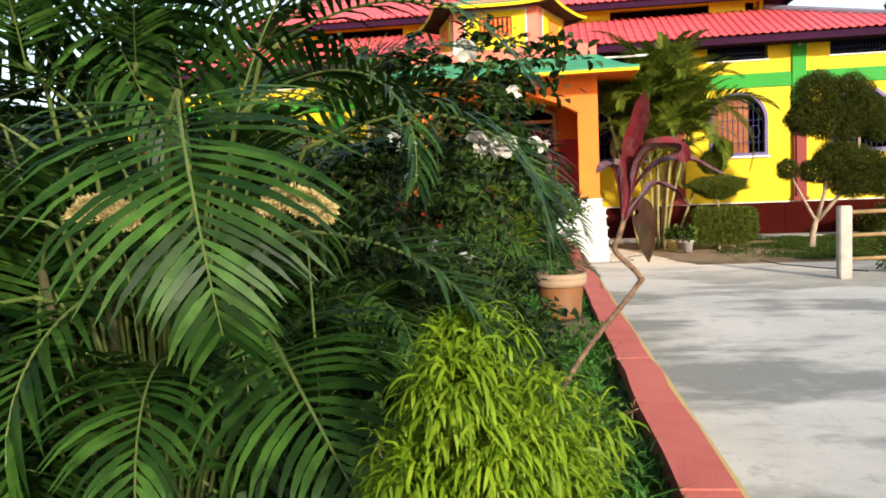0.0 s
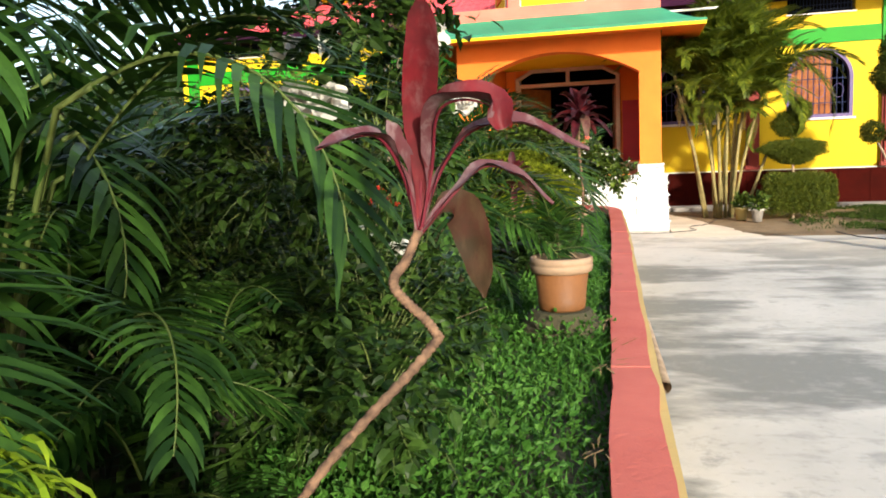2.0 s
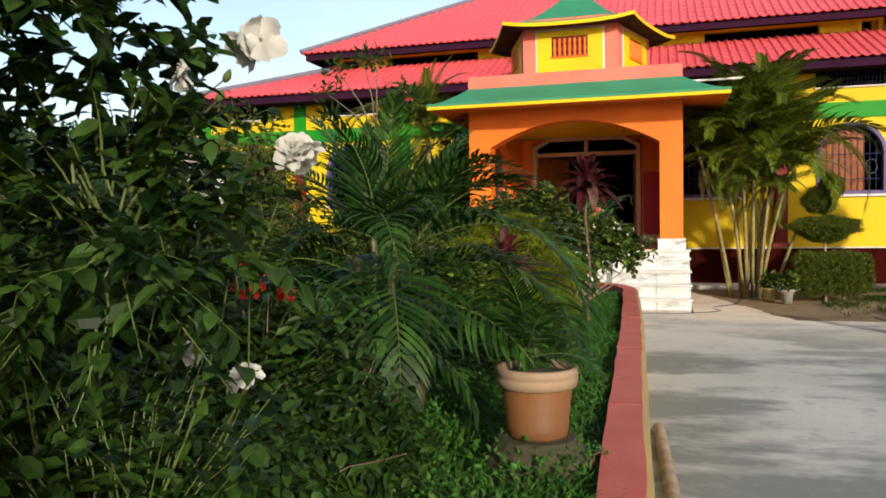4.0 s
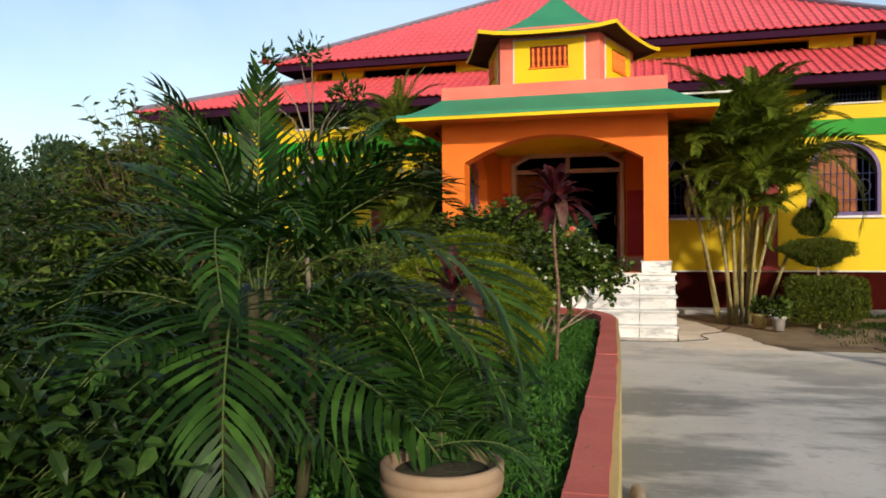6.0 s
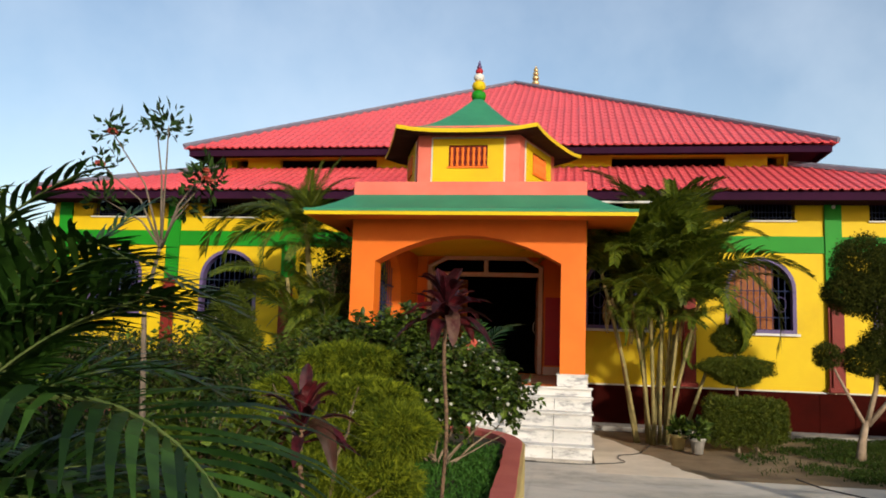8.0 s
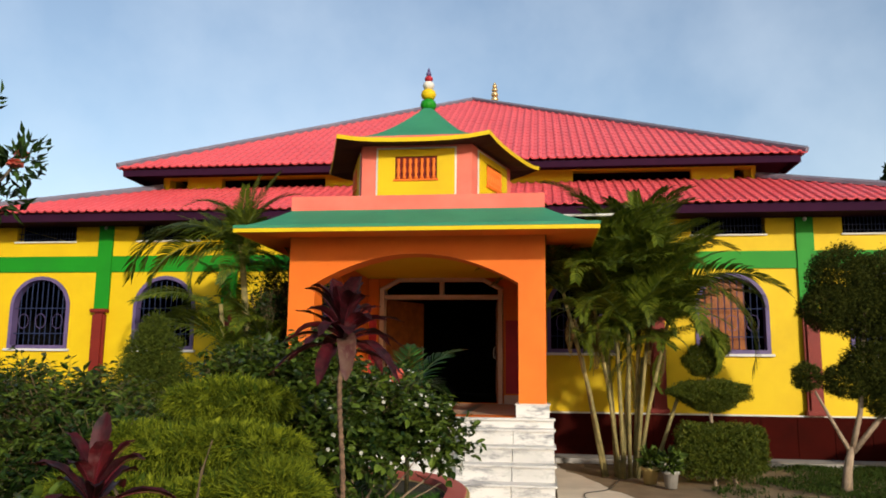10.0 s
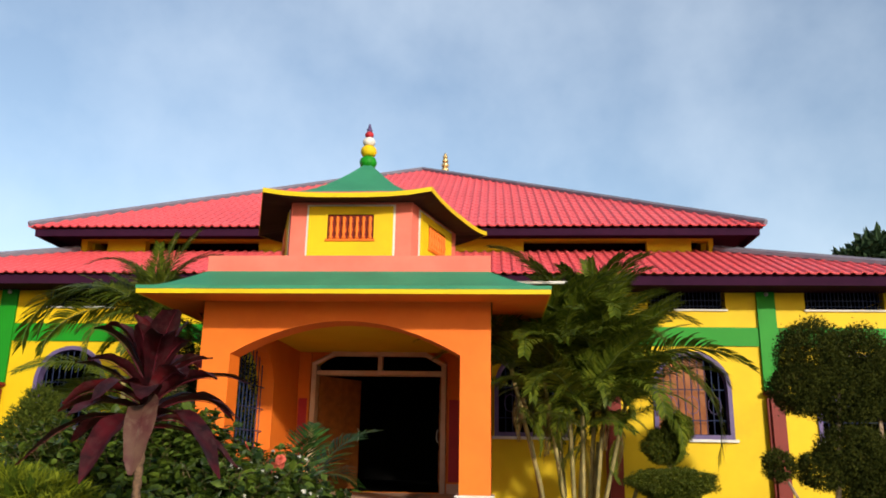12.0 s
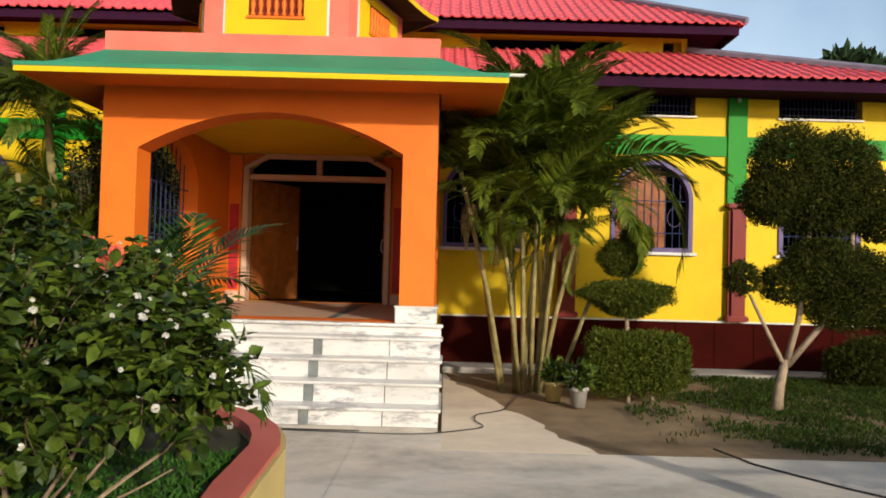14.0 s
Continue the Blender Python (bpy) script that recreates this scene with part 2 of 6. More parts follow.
def marble():
    m, nt, b = nodes("veined white marble")
    v = noise_tex(nt, 2.3, 9, 0.74, 0.50, 0.62, (1, 1, 3.2))
    c = mixer(nt, v, (0.56, 0.54, 0.51), (0.17, 0.17, 0.18))
    c = mixer(nt, noise_tex(nt, 1.1, 3, 0.5, 0.4, 0.8), c, (0.40, 0.385, 0.36))
    nt.links.new(c, b.inputs["Base Color"])
    b.inputs["Roughness"].default_value = 0.28
    return m


CONCRETE, MARBLE = concrete(), marble()
DUSTY = surface("dusty beige concrete", (0.66, 0.55, 0.41), (0.55, 0.45, 0.33), (0.38, 0.30, 0.21), 1.6, 45, 0.9, 0.35, amount=0.5)
GREYMARBLE = surface("grey marble strip", (0.10, 0.11, 0.11), (0.16, 0.17, 0.16), None, 8, 40, 0.3, 0.03)


# ---- mesh helpers ----
def obj(name, bm, material, parent=None, label="", smooth=False):
    me = bpy.data.meshes.new(name)
    bm.to_mesh(me)
    bm.free()
    if smooth:
        me.shade_smooth()
    for mat in (material if isinstance(material, (list, tuple)) else [material]):
        me.materials.append(mat)
    ob = new(name, me)
    if parent:
        ob.parent = parent
    if label:
        ob["label"] = label
    return ob


def part(name, bm, material, parent, label="", smooth=False):
    return obj(name, bm, material, parent, label, smooth)


def share(name, me, parent, m):
    ob = new(name, me)
    ob.parent = parent
    ob.matrix_basis = m
    return ob


def thing(name, at, label, category, group="", kind=""):
    ob = new(name)
    ob.location = at
    ob.empty_display_size = 0.1
    return tagged(ob, label, category, group, kind)


def box(x0, x1, y0, y1, z0, z1, bevel=0.0, bm=None):
    bm = bm or bmesh.new()
    vs = [bm.verts.new((x, y, z)) for x in (x0, x1) for y in (y0, y1) for z in (z0, z1)]
    fs = []
    for a, b, c, d in ((0, 1, 3, 2), (4, 6, 7, 5), (0, 4, 5, 1), (2, 3, 7, 6), (0, 2, 6, 4), (1, 5, 7, 3)):
        fs.append(bm.faces.new((vs[a], vs[b], vs[c], vs[d])))
    if bevel:
        es = list({e for f in fs for e in f.edges})
        bmesh.ops.bevel(bm, geom=es, offset=bevel, segments=2, affect="EDGES")
    return bm


def prism(outline, y0, y1, bm=None):
    """An outline in x, z carried from y0 to y1."""
    bm = bm or bmesh.new()
    a = [bm.verts.new((x, y0, z)) for x, z in outline]
    b = [bm.verts.new((x, y1, z)) for x, z in outline]
    n = len(a)
    bm.faces.new(a)
    bm.faces.new(b[::-1])
    for i in range(n):
        j = (i + 1) % n
        bm.faces.new((a[j], a[i], b[i], b[j]))
    return bm


def tube(points, radii, sides=7, bm=None, cap=True):
    bm = bm or bmesh.new()
    pts = [Vector(p) for p in points]
    if not hasattr(radii, "__len__"):
        radii = [radii] * len(pts)
    rings = []
    up = Vector((0.13, 0.2, 1)).normalized()
    for i, p in enumerate(pts):
        d = (pts[min(i + 1, len(pts) - 1)] - pts[max(i - 1, 0)]).normalized()
        u = d.cross(up)
        if u.length < 0.05:
            u = d.cross(Vector((1, 0, 0)))
        u.normalize()
        w = d.cross(u)
        rings.append([bm.verts.new(p + radii[i] * (math.cos(k * math.tau / sides) * u + math.sin(k * math.tau / sides) * w)) for k in range(sides)])
    for r, s in zip(rings, rings[1:]):
        for k in range(sides):
            bm.faces.new((r[k], r[(k + 1) % sides], s[(k + 1) % sides], s[k]))
    if cap:
        bm.faces.new(rings[0][::-1])
        bm.faces.new(rings[-1])
    return bm


def lathe(profile, sides=24, bm=None):
    bm = bm or bmesh.new()
    rings = [[bm.verts.new((r * math.cos(k * math.tau / sides), r * math.sin(k * math.tau / sides), z)) for k in range(sides)] for r, z in profile]
    for r, s in zip(rings, rings[1:]):
        for k in range(sides):
            bm.faces.new((r[k], r[(k + 1) % sides], s[(k + 1) % sides], s[k]))
    bm.faces.new(rings[0][::-1])
    bm.faces.new(rings[-1])
    return bm


def mesh_of(name, verts, faces, material):
    me = bpy.data.meshes.new(name)
    me.from_pydata(verts, [], faces)
    for m in (material if isinstance(material, (list, tuple)) else [material]):
        me.materials.append(m)
    return me


# ---- ground ----
def kerb_line():
    """Outer edge of the raised bed's kerb: almost straight, then round the corner by the steps."""
    pts = [(0.66, -4.0), (0.58, 1.0), (0.53, 2.6), (0.465, 4.6), (0.42, 6.2), (0.37, 8.0), (0.31, 9.5), (0.26, 10.6)]
    c = (-0.78, 10.75)
    for k in range(1, 10):
        a = math.radians(k * 10)
        pts.append((c[0] + 1.04 * math.cos(a), c[1] + 1.45 * math.sin(a)))
    pts += [(-2.5, 12.25), (-6.0, 12.3), (-13.0, 12.3)]
    return pts


KERB_TOP, BED = 0.74, 0.67
ground = tagged(obj("ground", box(-400, 400, -400, 400, -0.4, -0.03), SOIL), "bare brown earth reaching to the horizon", "ground", kind="structure")
driveway = tagged(obj("driveway", box(0.2, 30, -30, 14.15, -0.2, 0.0), CONCRETE), "worn grey concrete driveway with damp stains", "driveway", kind="structure")


def bed():
    line = kerb_line()
    bm = bmesh.new()
    inner = [(x - 0.15, y - (0.12 if y > 11 else 0)) for x, y in line]
    pts = inner + [(-13.0, -4.0)]
    top = [bm.verts.new((x, y, BED)) for x, y in pts]
    low = [bm.verts.new((x, y, -0.02)) for x, y in pts]
    bm.faces.new(top)
    for i in range(len(pts)):
        j = (i + 1) % len(pts)
        bm.faces.new((top[j], top[i], low[i], low[j]))
    return tagged(obj("flower_bed", bm, EARTH), "raised bed of dark garden earth", "flower bed", kind="structure")


def offset_line(line, d):
    out = []
    for i, p in enumerate(line):
        a, b = Vector(line[max(i - 1, 0)]), Vector(line[min(i + 1, len(line) - 1)])
        t = (b - a).normalized()
        out.append((p[0] - t.y * d, p[1] + t.x * d))
    return out


def sweep(line, w0, w1, z0, z1, bm):
    a, b = offset_line(line, w0), offset_line(line, w1)
    rows = [[bm.verts.new((x, y, z)) for x, y, z in ((*p, z0), (*p, z1), (*q, z1), (*q, z0))] for p, q in zip(a, b)]
    for r, s in zip(rows, rows[1:]):
        for k in range(4):
            bm.faces.new((r[k], s[k], s[(k + 1) % 4], r[(k + 1) % 4]))
    bm.faces.new(rows[0])
    bm.faces.new(rows[-1][::-1])
    return bm


bed()
kerb = thing("kerb", (0, 0, 0), "salmon painted kerb wall with a pale yellow side, worn and stained", "kerb", kind="structure")
fine = []
kl = kerb_line()
for a, b in zip(kl, kl[1:]):
    n = max(1, int((Vector(b) - Vector(a)).length / 0.25))
    fine += [(a[0] + (b[0] - a[0]) * k / n + 0.004 * noise.noise((a[0] * 3 + k, a[1], 0)), a[1] + (b[1] - a[1]) * k / n) for k in range(n)]
fine.append(kl[-1])
part("kerb_side", sweep(fine, 0.0, 0.17, -0.02, KERB_TOP - 0.022, bmesh.new()), KERBYEL, kerb, "pale yellow painted side")
k0 = 0
while k0 < len(fine) - 1:
    k1 = min(k0 + 6, len(fine) - 1)
    piece = [Vector(p) for p in fine[k0:k1 + 1]]
    piece[-1] = piece[-1] + (piece[-2] - piece[-1]).normalized() * 0.007
    bm = sweep([tuple(p) for p in piece], 0.026, 0.175, KERB_TOP - 0.06, KERB_TOP, bmesh.new())
    dz = 0.006 * noise.noise((k0 * 1.7, 0, 0))
    for v in bm.verts:
        v.co.z += 0.004 * noise.noise(v.co * 2.3) + dz
        v.co.x += 0.013 * noise.noise(v.co * 4.0)
    part("kerb_stone", bm, KERBRED, kerb, "salmon painted top")
    k0 = k1

# lawn, soil and apron by the facade
tagged(obj("soil_patch", box(1.02, 4.4, 14.16, 19.0, -0.1, -0.006), SOIL), "trodden dry brown soil by the palms", "soil", kind="structure")
def flat(points, z0, z1):
    bm = bmesh.new()
    lo, hi = [bm.verts.new((x, y, z0)) for x, y in points], [bm.verts.new((x, y, z1)) for x, y in points]
    bm.faces.new(hi)
    for i in range(len(points)):
        j = (i + 1) % len(points)
        bm.faces.new((lo[i], lo[j], hi[j], hi[i]))
    return bm


edge = [(2.45 - 0.062 * k + 0.16 * noise.noise((k * 0.55, 3, 0)) + 0.07 * noise.noise((k * 1.9, 7, 0)), 14.16 + 0.21 * k) for k in range(24)]
tagged(obj("side_path", flat([(1.02, 14.155)] + edge + [(1.02, 19.55)], -0.1, 0.0), DUSTY), "pale concrete strip beside the steps", "path", kind="structure")
tagged(obj("step_landing", box(0.2, 1.02, 14.151, 14.9, -0.1, 0.0), CONCRETE), "concrete at the foot of the steps", "path", kind="structure")
tagged(obj("lawn", box(4.4, 30, 14.16, 19.6, -0.1, -0.004), SOIL), "thin lawn on brown soil", "lawn", kind="structure")
tagged(obj("apron", box(1.0, 10.2, 19.6, 20.35, -0.1, 0.06, 0.01), GREYPOST), "pale concrete apron along the plinth", "apron", kind="structure")
tagged(obj("forecourt", box(-13, 0.2, 12.2, 14.86, -0.2, -0.005), CONCRETE), "concrete walk in front of the marble steps", "path", kind="structure")
tagged(obj("side_garden", box(-13, -3.05, 14.86, 20.3, -0.1, 0.03), EARTH), "dark planted earth below the facade", "flower bed", kind="structure")

# ---- hall ----
FY, CX = 20.4, -1.34
XL, XR = -11.6, 8.95
BAYS = [-10.10, -7.22, 1.64, 4.53, 7.40]     # window centres
POSTS = [-11.5, -8.65, -5.77, 3.08, 5.965, 8.85]


def wall_with_openings(x0, x1, z0, z1, y0, y1, holes):
    """holes: outlines in x, z. Cuts by a triangulated fill between the outlines."""
    bm = bmesh.new()
    edges = []
    loops = [[(x0, z0), (x1, z0), (x1, z1), (x0, z1)]] + holes
    for lp in loops:
        vs = [bm.verts.new((x, y0, z)) for x, z in lp]
        edges += [bm.edges.new((vs[i], vs[(i + 1) % len(vs)])) for i in range(len(vs))]
    bmesh.ops.triangle_fill(bm, use_beauty=True, use_dissolve=False, edges=edges)
    ext = bmesh.ops.extrude_face_region(bm, geom=list(bm.faces))
    for v in ext["geom"]:
        if isinstance(v, bmesh.types.BMVert):
            v.co.y = y1
    bmesh.ops.recalc_face_normals(bm, faces=list(bm.faces))
    return bm


def arch(cx, half, z0, spring, rise, n=16):
    pts = [(cx - half, z0), (cx + half, z0)]
    pts += [(cx + half * math.cos(k * math.pi / n), spring + rise * math.sin(k * math.pi / n)) for k in range(n + 1)]
    return pts


def segmental(x0, x1, z0, spring, rise, n=16):
    pts = [(x0, z0), (x1, z0)]
    for k in range(n + 1):
        u = k / n
        pts.append((x1 + (x0 - x1) * u, spring + rise * (1 - (2 * u - 1) ** 2)))
    return pts


def rect(x0, x1, z0, z1):
    return [(x0, z0), (x1, z0), (x1, z1), (x0, z1)]


WIN_H, WIN_Z0, WIN_SP, WIN_R = 0.70, 2.02, 2.92, 0.68
holes = [arch(c, WIN_H, WIN_Z0, WIN_SP, WIN_R) for c in BAYS]
holes += [rect(c - 0.715, c + 0.715, 4.38, 4.82) for c in BAYS]
door_hole = [(-2.41, 1.0), (-0.01, 1.0), (-0.01, 3.28), (-0.38, 3.60), (-2.04, 3.60), (-2.41, 3.28)]
wall_front = tagged(obj("wall_front", wall_with_openings(XL, XR, 0.0, 4.9, FY, FY + 0.25, holes + [door_hole]), YELLOW),
                    "bright yellow painted front wall of the hall", "wall", kind="structure")
tagged(obj("wall_east", box(XR, XR + 0.25, FY, 37, 0, 4.9), YELLOW), "yellow painted side wall", "wall", kind="structure")
tagged(obj("wall_west", box(XL - 0.25, XL, FY, 37, 0, 4.9), YELLOW), "yellow painted side wall", "wall", kind="structure")
tagged(obj("wall_back", box(XL, XR, 36.75, 37, 0, 4.9), YELLOW), "yellow painted back wall", "wall", kind="structure")
tagged(obj("floor", box(XL, XR, FY + 0.25, 36.75, 0.7, 1.0), ROOMSHADE), "floor inside the hall, near-black to carry room shade", "floor", kind="structure")
tagged(obj("ceiling", box(XL, XR, FY + 0.26, 36.74, 4.9, 5.0), ROOMSHADE), "ceiling inside the hall, near-black to carry room shade", "ceiling", kind="structure")
tagged(obj("inner_shade_wall", box(XL + 0.02, XR - 0.02, 27.0, 27.2, 1.0, 4.88), ROOMSHADE), "near-black wall across the hall, standing in for room shade", "wall", kind="structure")

# added liners: room shade as colour, over the yellow inner side walls
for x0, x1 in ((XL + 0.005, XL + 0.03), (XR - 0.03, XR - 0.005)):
    tagged(obj("inner_shade_wall", box(x0, x1, FY + 0.27, 26.98, 1.005, 4.88), ROOMSHADE), "near-black liner over the inner side wall, standing in for room shade", "wall", kind="structure")

# plinth of upright glazed panels
plinth = thing("plinth", (0, 0, 0), "maroon glazed tile plinth with a pale top edge", "plinth", kind="structure")
for x0, x1 in ((0.95, XR), (XL, -3.05)):
    part("backing", box(x0, x1, FY - 0.05, FY - 0.004, 0, 0.84), PLINTH, plinth)
    part("cap", box(x0, x1, FY - 0.085, FY - 0.004, 0.842, 0.868, 0.004), WHITE, plinth, "pale edge strip")
    n = int((x1 - x0) / 0.62)
    for k in range(n):
        a, b = x0 + (x1 - x0) * k / n, x0 + (x1 - x0) * (k + 1) / n
        part("tile", box(a + 0.004, b - 0.004, FY - 0.068, FY - 0.052, 0.06, 0.838, 0.003), PLINTH, plinth)

# green band and posts
for x0, x1 in ((0.95, XR), (XL, -3.05)):
    tagged(obj("band", box(x0, x1, FY - 0.03, FY - 0.003, 3.69, 4.04, 0.004), GREEN), "green painted band along the wall", "trim", kind="structure")
for x in POSTS:
    p = thing("wall_post", (x, FY, 0), "engaged post, brick red below and green above", "post", "posts of the facade", "structure")
    part("red_shaft", box(-0.15, 0.15, -0.16, -0.004, 0.872, 2.80, 0.05), REDPOST, p, "brick red lower shaft")
    part("capital", box(-0.19, 0.19, -0.19, -0.004, 2.80, 2.88, 0.02), REDPOST, p)
    part("foot", box(-0.19, 0.19, -0.19, -0.004, 0.869, 0.97, 0.02), REDPOST, p)
    part("green_shaft", box(-0.165, 0.165, -0.06, -0.004, 2.88, 4.86, 0.004), GREEN, p, "green upper shaft")


def window(cx, shutter):
    w = thing("window_1", (cx, FY, 0), "arched window with lavender frame and iron grille" + (", wooden shutter behind it" if shutter else ""), "window", "windows of the facade", "structure")
    bm = bmesh.new()
    outer, inner = arch(0, WIN_H, WIN_Z0, WIN_SP, WIN_R), arch(0, WIN_H - 0.075, WIN_Z0 + 0.075, WIN_SP, WIN_R - 0.075)
    rows = []
    for (a, b), (c, d) in zip(outer, inner):
        rows.append([bm.verts.new(v) for v in ((a, -0.035, b), (c, -0.035, d), (c, 0.16, d), (a, 0.16, b))])
    for i in range(len(rows)):
        r, s = rows[i], rows[(i + 1) % len(rows)]
        for k in range(4):
            bm.faces.new((r[k], s[k], s[(k + 1) % 4], r[(k + 1) % 4]))
    part("window_frame", bm, LAVENDER, w, "lavender painted frame")
    part("window_sill", box(-WIN_H - 0.06, WIN_H + 0.06, -0.07, -0.004, WIN_Z0 - 0.05, WIN_Z0 - 0.001, 0.006), WHITE, w)
    bm = bmesh.new()
    for k in range(1, 10):
        x = -0.62 + 1.24 * k / 10
        h = WIN_SP + (WIN_R - 0.08) * math.sqrt(max(0, 1 - (x / 0.62) ** 2))
        tube([(x, 0.05, WIN_Z0 + 0.07), (x, 0.05, h)], 0.009, 5, bm)
    for z in (2.35, 2.9):
        tube([(-0.625, 0.052, z), (0.625, 0.052, z)], 0.010, 5, bm)
    part("grille", bm, IRON, w, "dark iron bars")
    bm = bmesh.new()
    for k in range(3):
        cx2 = -0.4 + 0.4 * k
        pts = [(cx2 + 0.12 * math.sin(a / 10 * math.tau), 0.04, 2.62 + 0.16 * math.cos(a / 10 * math.tau)) for a in range(11)]
        tube(pts, 0.006, 5, bm, False)
    part("scroll", bm, LAVENDER, w, "lavender scroll work")
    if shutter:
        part("shutter", prism([(-0.60, WIN_Z0 + 0.09), (0.30, WIN_Z0 + 0.09)] + [(0.60 * math.cos(a), WIN_SP + 0.58 * math.sin(a)) for a in (1.05, 1.3, 1.57, 1.9, 2.3, 2.7, 3.1)], 0.20, 0.24), WOOD, w, "varnished wooden shutter")
        for z0, z1 in ((2.2, 2.75), (2.82, 3.3)):
            part("panel", box(-0.5, 0.22, 0.188, 0.199, z0, z1, 0.005), WOOD, w)
    return w


for c in BAYS:
    window(c, c in (4.53,))
for c in BAYS:
    v = thing("vent_opening", (c, FY, 0), "low vent opening with a dark blue iron grille and pale sill", "vent", "vents under the eaves", "structure")
    part("sill", box(-0.74, 0.74, -0.045, -0.004, 4.345, 4.379, 0.004), WHITE, v)
    bm = bmesh.new()
    for k in range(1, 20):
        x = -0.715 + 1.43 * k / 20
        tube([(x, 0.06, 4.385), (x, 0.06, 4.815)], 0.008, 4, bm)
    for z in (4.45, 4.56):
        tube([(-0.71, 0.062, z), (0.71, 0.062, z)], 0.010, 4, bm)
    part("grille", bm, IRON, v)
    l = thing("wall_lamp", (c + 1.445, FY - 0.06, 4.66), "small round white lamp high on a post", "lamp", "lamps on the posts")
    part("globe", lathe([(0.005, -0.04), (0.03, -0.03), (0.042, 0), (0.03, 0.03), (0.005, 0.04)], 10), WHITE, l, smooth=True)
    part("lamp_base", tube([(0, 0.0, 0.0), (0, 0.055, 0)], 0.03, 8), GREYPOST, l)


# ---- roofs of red ribbed sheet ----
def rib_slope(name, e0, e1, t0, t1, label, pitch=0.19, height=0.034, course=0.40):
    """A hipped slope from the eave e0-e1 to the top t0-t1, with raised ribs running uphill."""
    e0, e1, t0, t1 = map(Vector, (e0, e1, t0, t1))
    run = (e1 - e0)
    L = run.length
    u = run / L
    up = (t0 - e0) - (t0 - e0).dot(u) * u
    H = up.length
    v = up / H
    n = u.cross(v)
    if n.z < 0:
        n = -n
    a, b = (t0 - e0).dot(u), (t1 - e0).dot(u)
    bm = bmesh.new()

    def top(s):
        if s < a:
            return H * s / max(a, 1e-6)
        if s > b:
            return H * (L - s) / max(L - b, 1e-6)
        return H
    cols = []
    s = 0.0
    while s < L:
        for ds, h in ((0.0, 0), (0.45, 0), (0.58, 0.8), (0.71, 1.0), (0.84, 0.8)):
            if s + ds * pitch < L:
                cols.append((s + ds * pitch, h * height))
        s += pitch
    cols.append((L, 0))

    def column(s, h):
        hh, out, k = max(top(s), 0.001), [], 0
        while k * course < H:
            lo, hi = min(k * course, hh), min((k + 1) * course, hh)
            out.append((bm.verts.new(e0 + u * s + v * lo + n * (h + 0.008)), bm.verts.new(e0 + u * s + v * hi + n * h)))
            k += 1
        return out, bm.verts.new(e0 + u * s + n * (h - 0.02)), hh
    prev = None
    for s, h in cols:
        cur = column(s, h)
        if prev:
            for k in range(len(cur[0])):
                if k * course >= max(cur[2], prev[2]):
                    break
                (a0, a1), (b0, b1) = prev[0][k], cur[0][k]
                bm.faces.new((a0, b0, b1, a1))
                if k and k * course < min(cur[2], prev[2]):
                    bm.faces.new((prev[0][k - 1][1], cur[0][k - 1][1], b0, a0))
            bm.faces.new((prev[1], cur[1], cur[0][0][0], prev[0][0][0]))
        prev = cur
    ob = obj(name, bm, SHEET, None, "")
    return tagged(ob, label, "roof", kind="structure")


EL, ER, EF, EZ = -11.95, 9.35, 19.45, 4.86
UW0, UW1, UWY = -8.05, 5.45, 21.6
EB = 37.9
rib_slope("lower_roof_front", (EL, EF, EZ), (ER, EF, EZ), (UW0 - 0.05, 21.65, 5.82), (UW1 + 0.05, 21.65, 5.82), "lower skirt roof of red ribbed metal sheet")
rib_slope("lower_roof_east", (ER, EF, EZ), (ER, EB, EZ), (UW1 + 0.05, 21.65, 5.82), (UW1 + 0.05, 35.7, 5.82), "lower side roof of red ribbed metal sheet")
rib_slope("lower_roof_west", (EL, EB, EZ), (EL, EF, EZ), (UW0 - 0.05, 35.7, 5.82), (UW0 - 0.05, 21.65, 5.82), "lower side roof of red ribbed metal sheet")
UL, UR, UF, UB, UZ = -8.82, 6.28, 20.85, 36.2, 6.16
AP = (-1.30, 28.5, 10.22)
rib_slope("upper_roof_front", (UL, UF, UZ), (UR, UF, UZ), AP, AP, "upper hipped roof of red ribbed metal sheet")
rib_slope("upper_roof_east", (UR, UF, UZ), (UR, UB, UZ), AP, AP, "upper side roof of red ribbed metal sheet")
rib_slope("upper_roof_west", (UL, UB, UZ), (UL, UF, UZ), AP, AP, "upper side roof of red ribbed metal sheet")
rib_slope("upper_roof_back", (UR, UB, UZ), (UL, UB, UZ), AP, AP, "upper back roof of red ribbed metal sheet")
for a, b in (((UL, UF, UZ), AP), ((UR, UF, UZ), AP), ((EL, EF, EZ), (UW0, 21.6, 5.82)), ((ER, EF, EZ), (UW1, 21.6, 5.82))):
    a, b = Vector(a), Vector(b)
    tagged(obj("ridge_cap", tube([a + Vector((0, 0, 0.05)), b + Vector((0, 0, 0.05))], 0.07, 6), RIDGECAP), "grey folded flashing along the hip", "trim", kind="structure")

# fascias and soffits, purple
def frame_boards(x0, x1, y0, y1, z0, z1, t, label):
    f = thing("fascia", (0, 0, 0), label, "trim", kind="structure")
    part("board", box(x0, x1, y0, y0 + t, z0, z1), PURPLE, f)
    part("board", box(x0, x0 + t, y0 + t + 0.002, y1, z0, z1), PURPLE, f)
    part("board", box(x1 - t, x1, y0 + t + 0.002, y1, z0, z1), PURPLE, f)
    return f


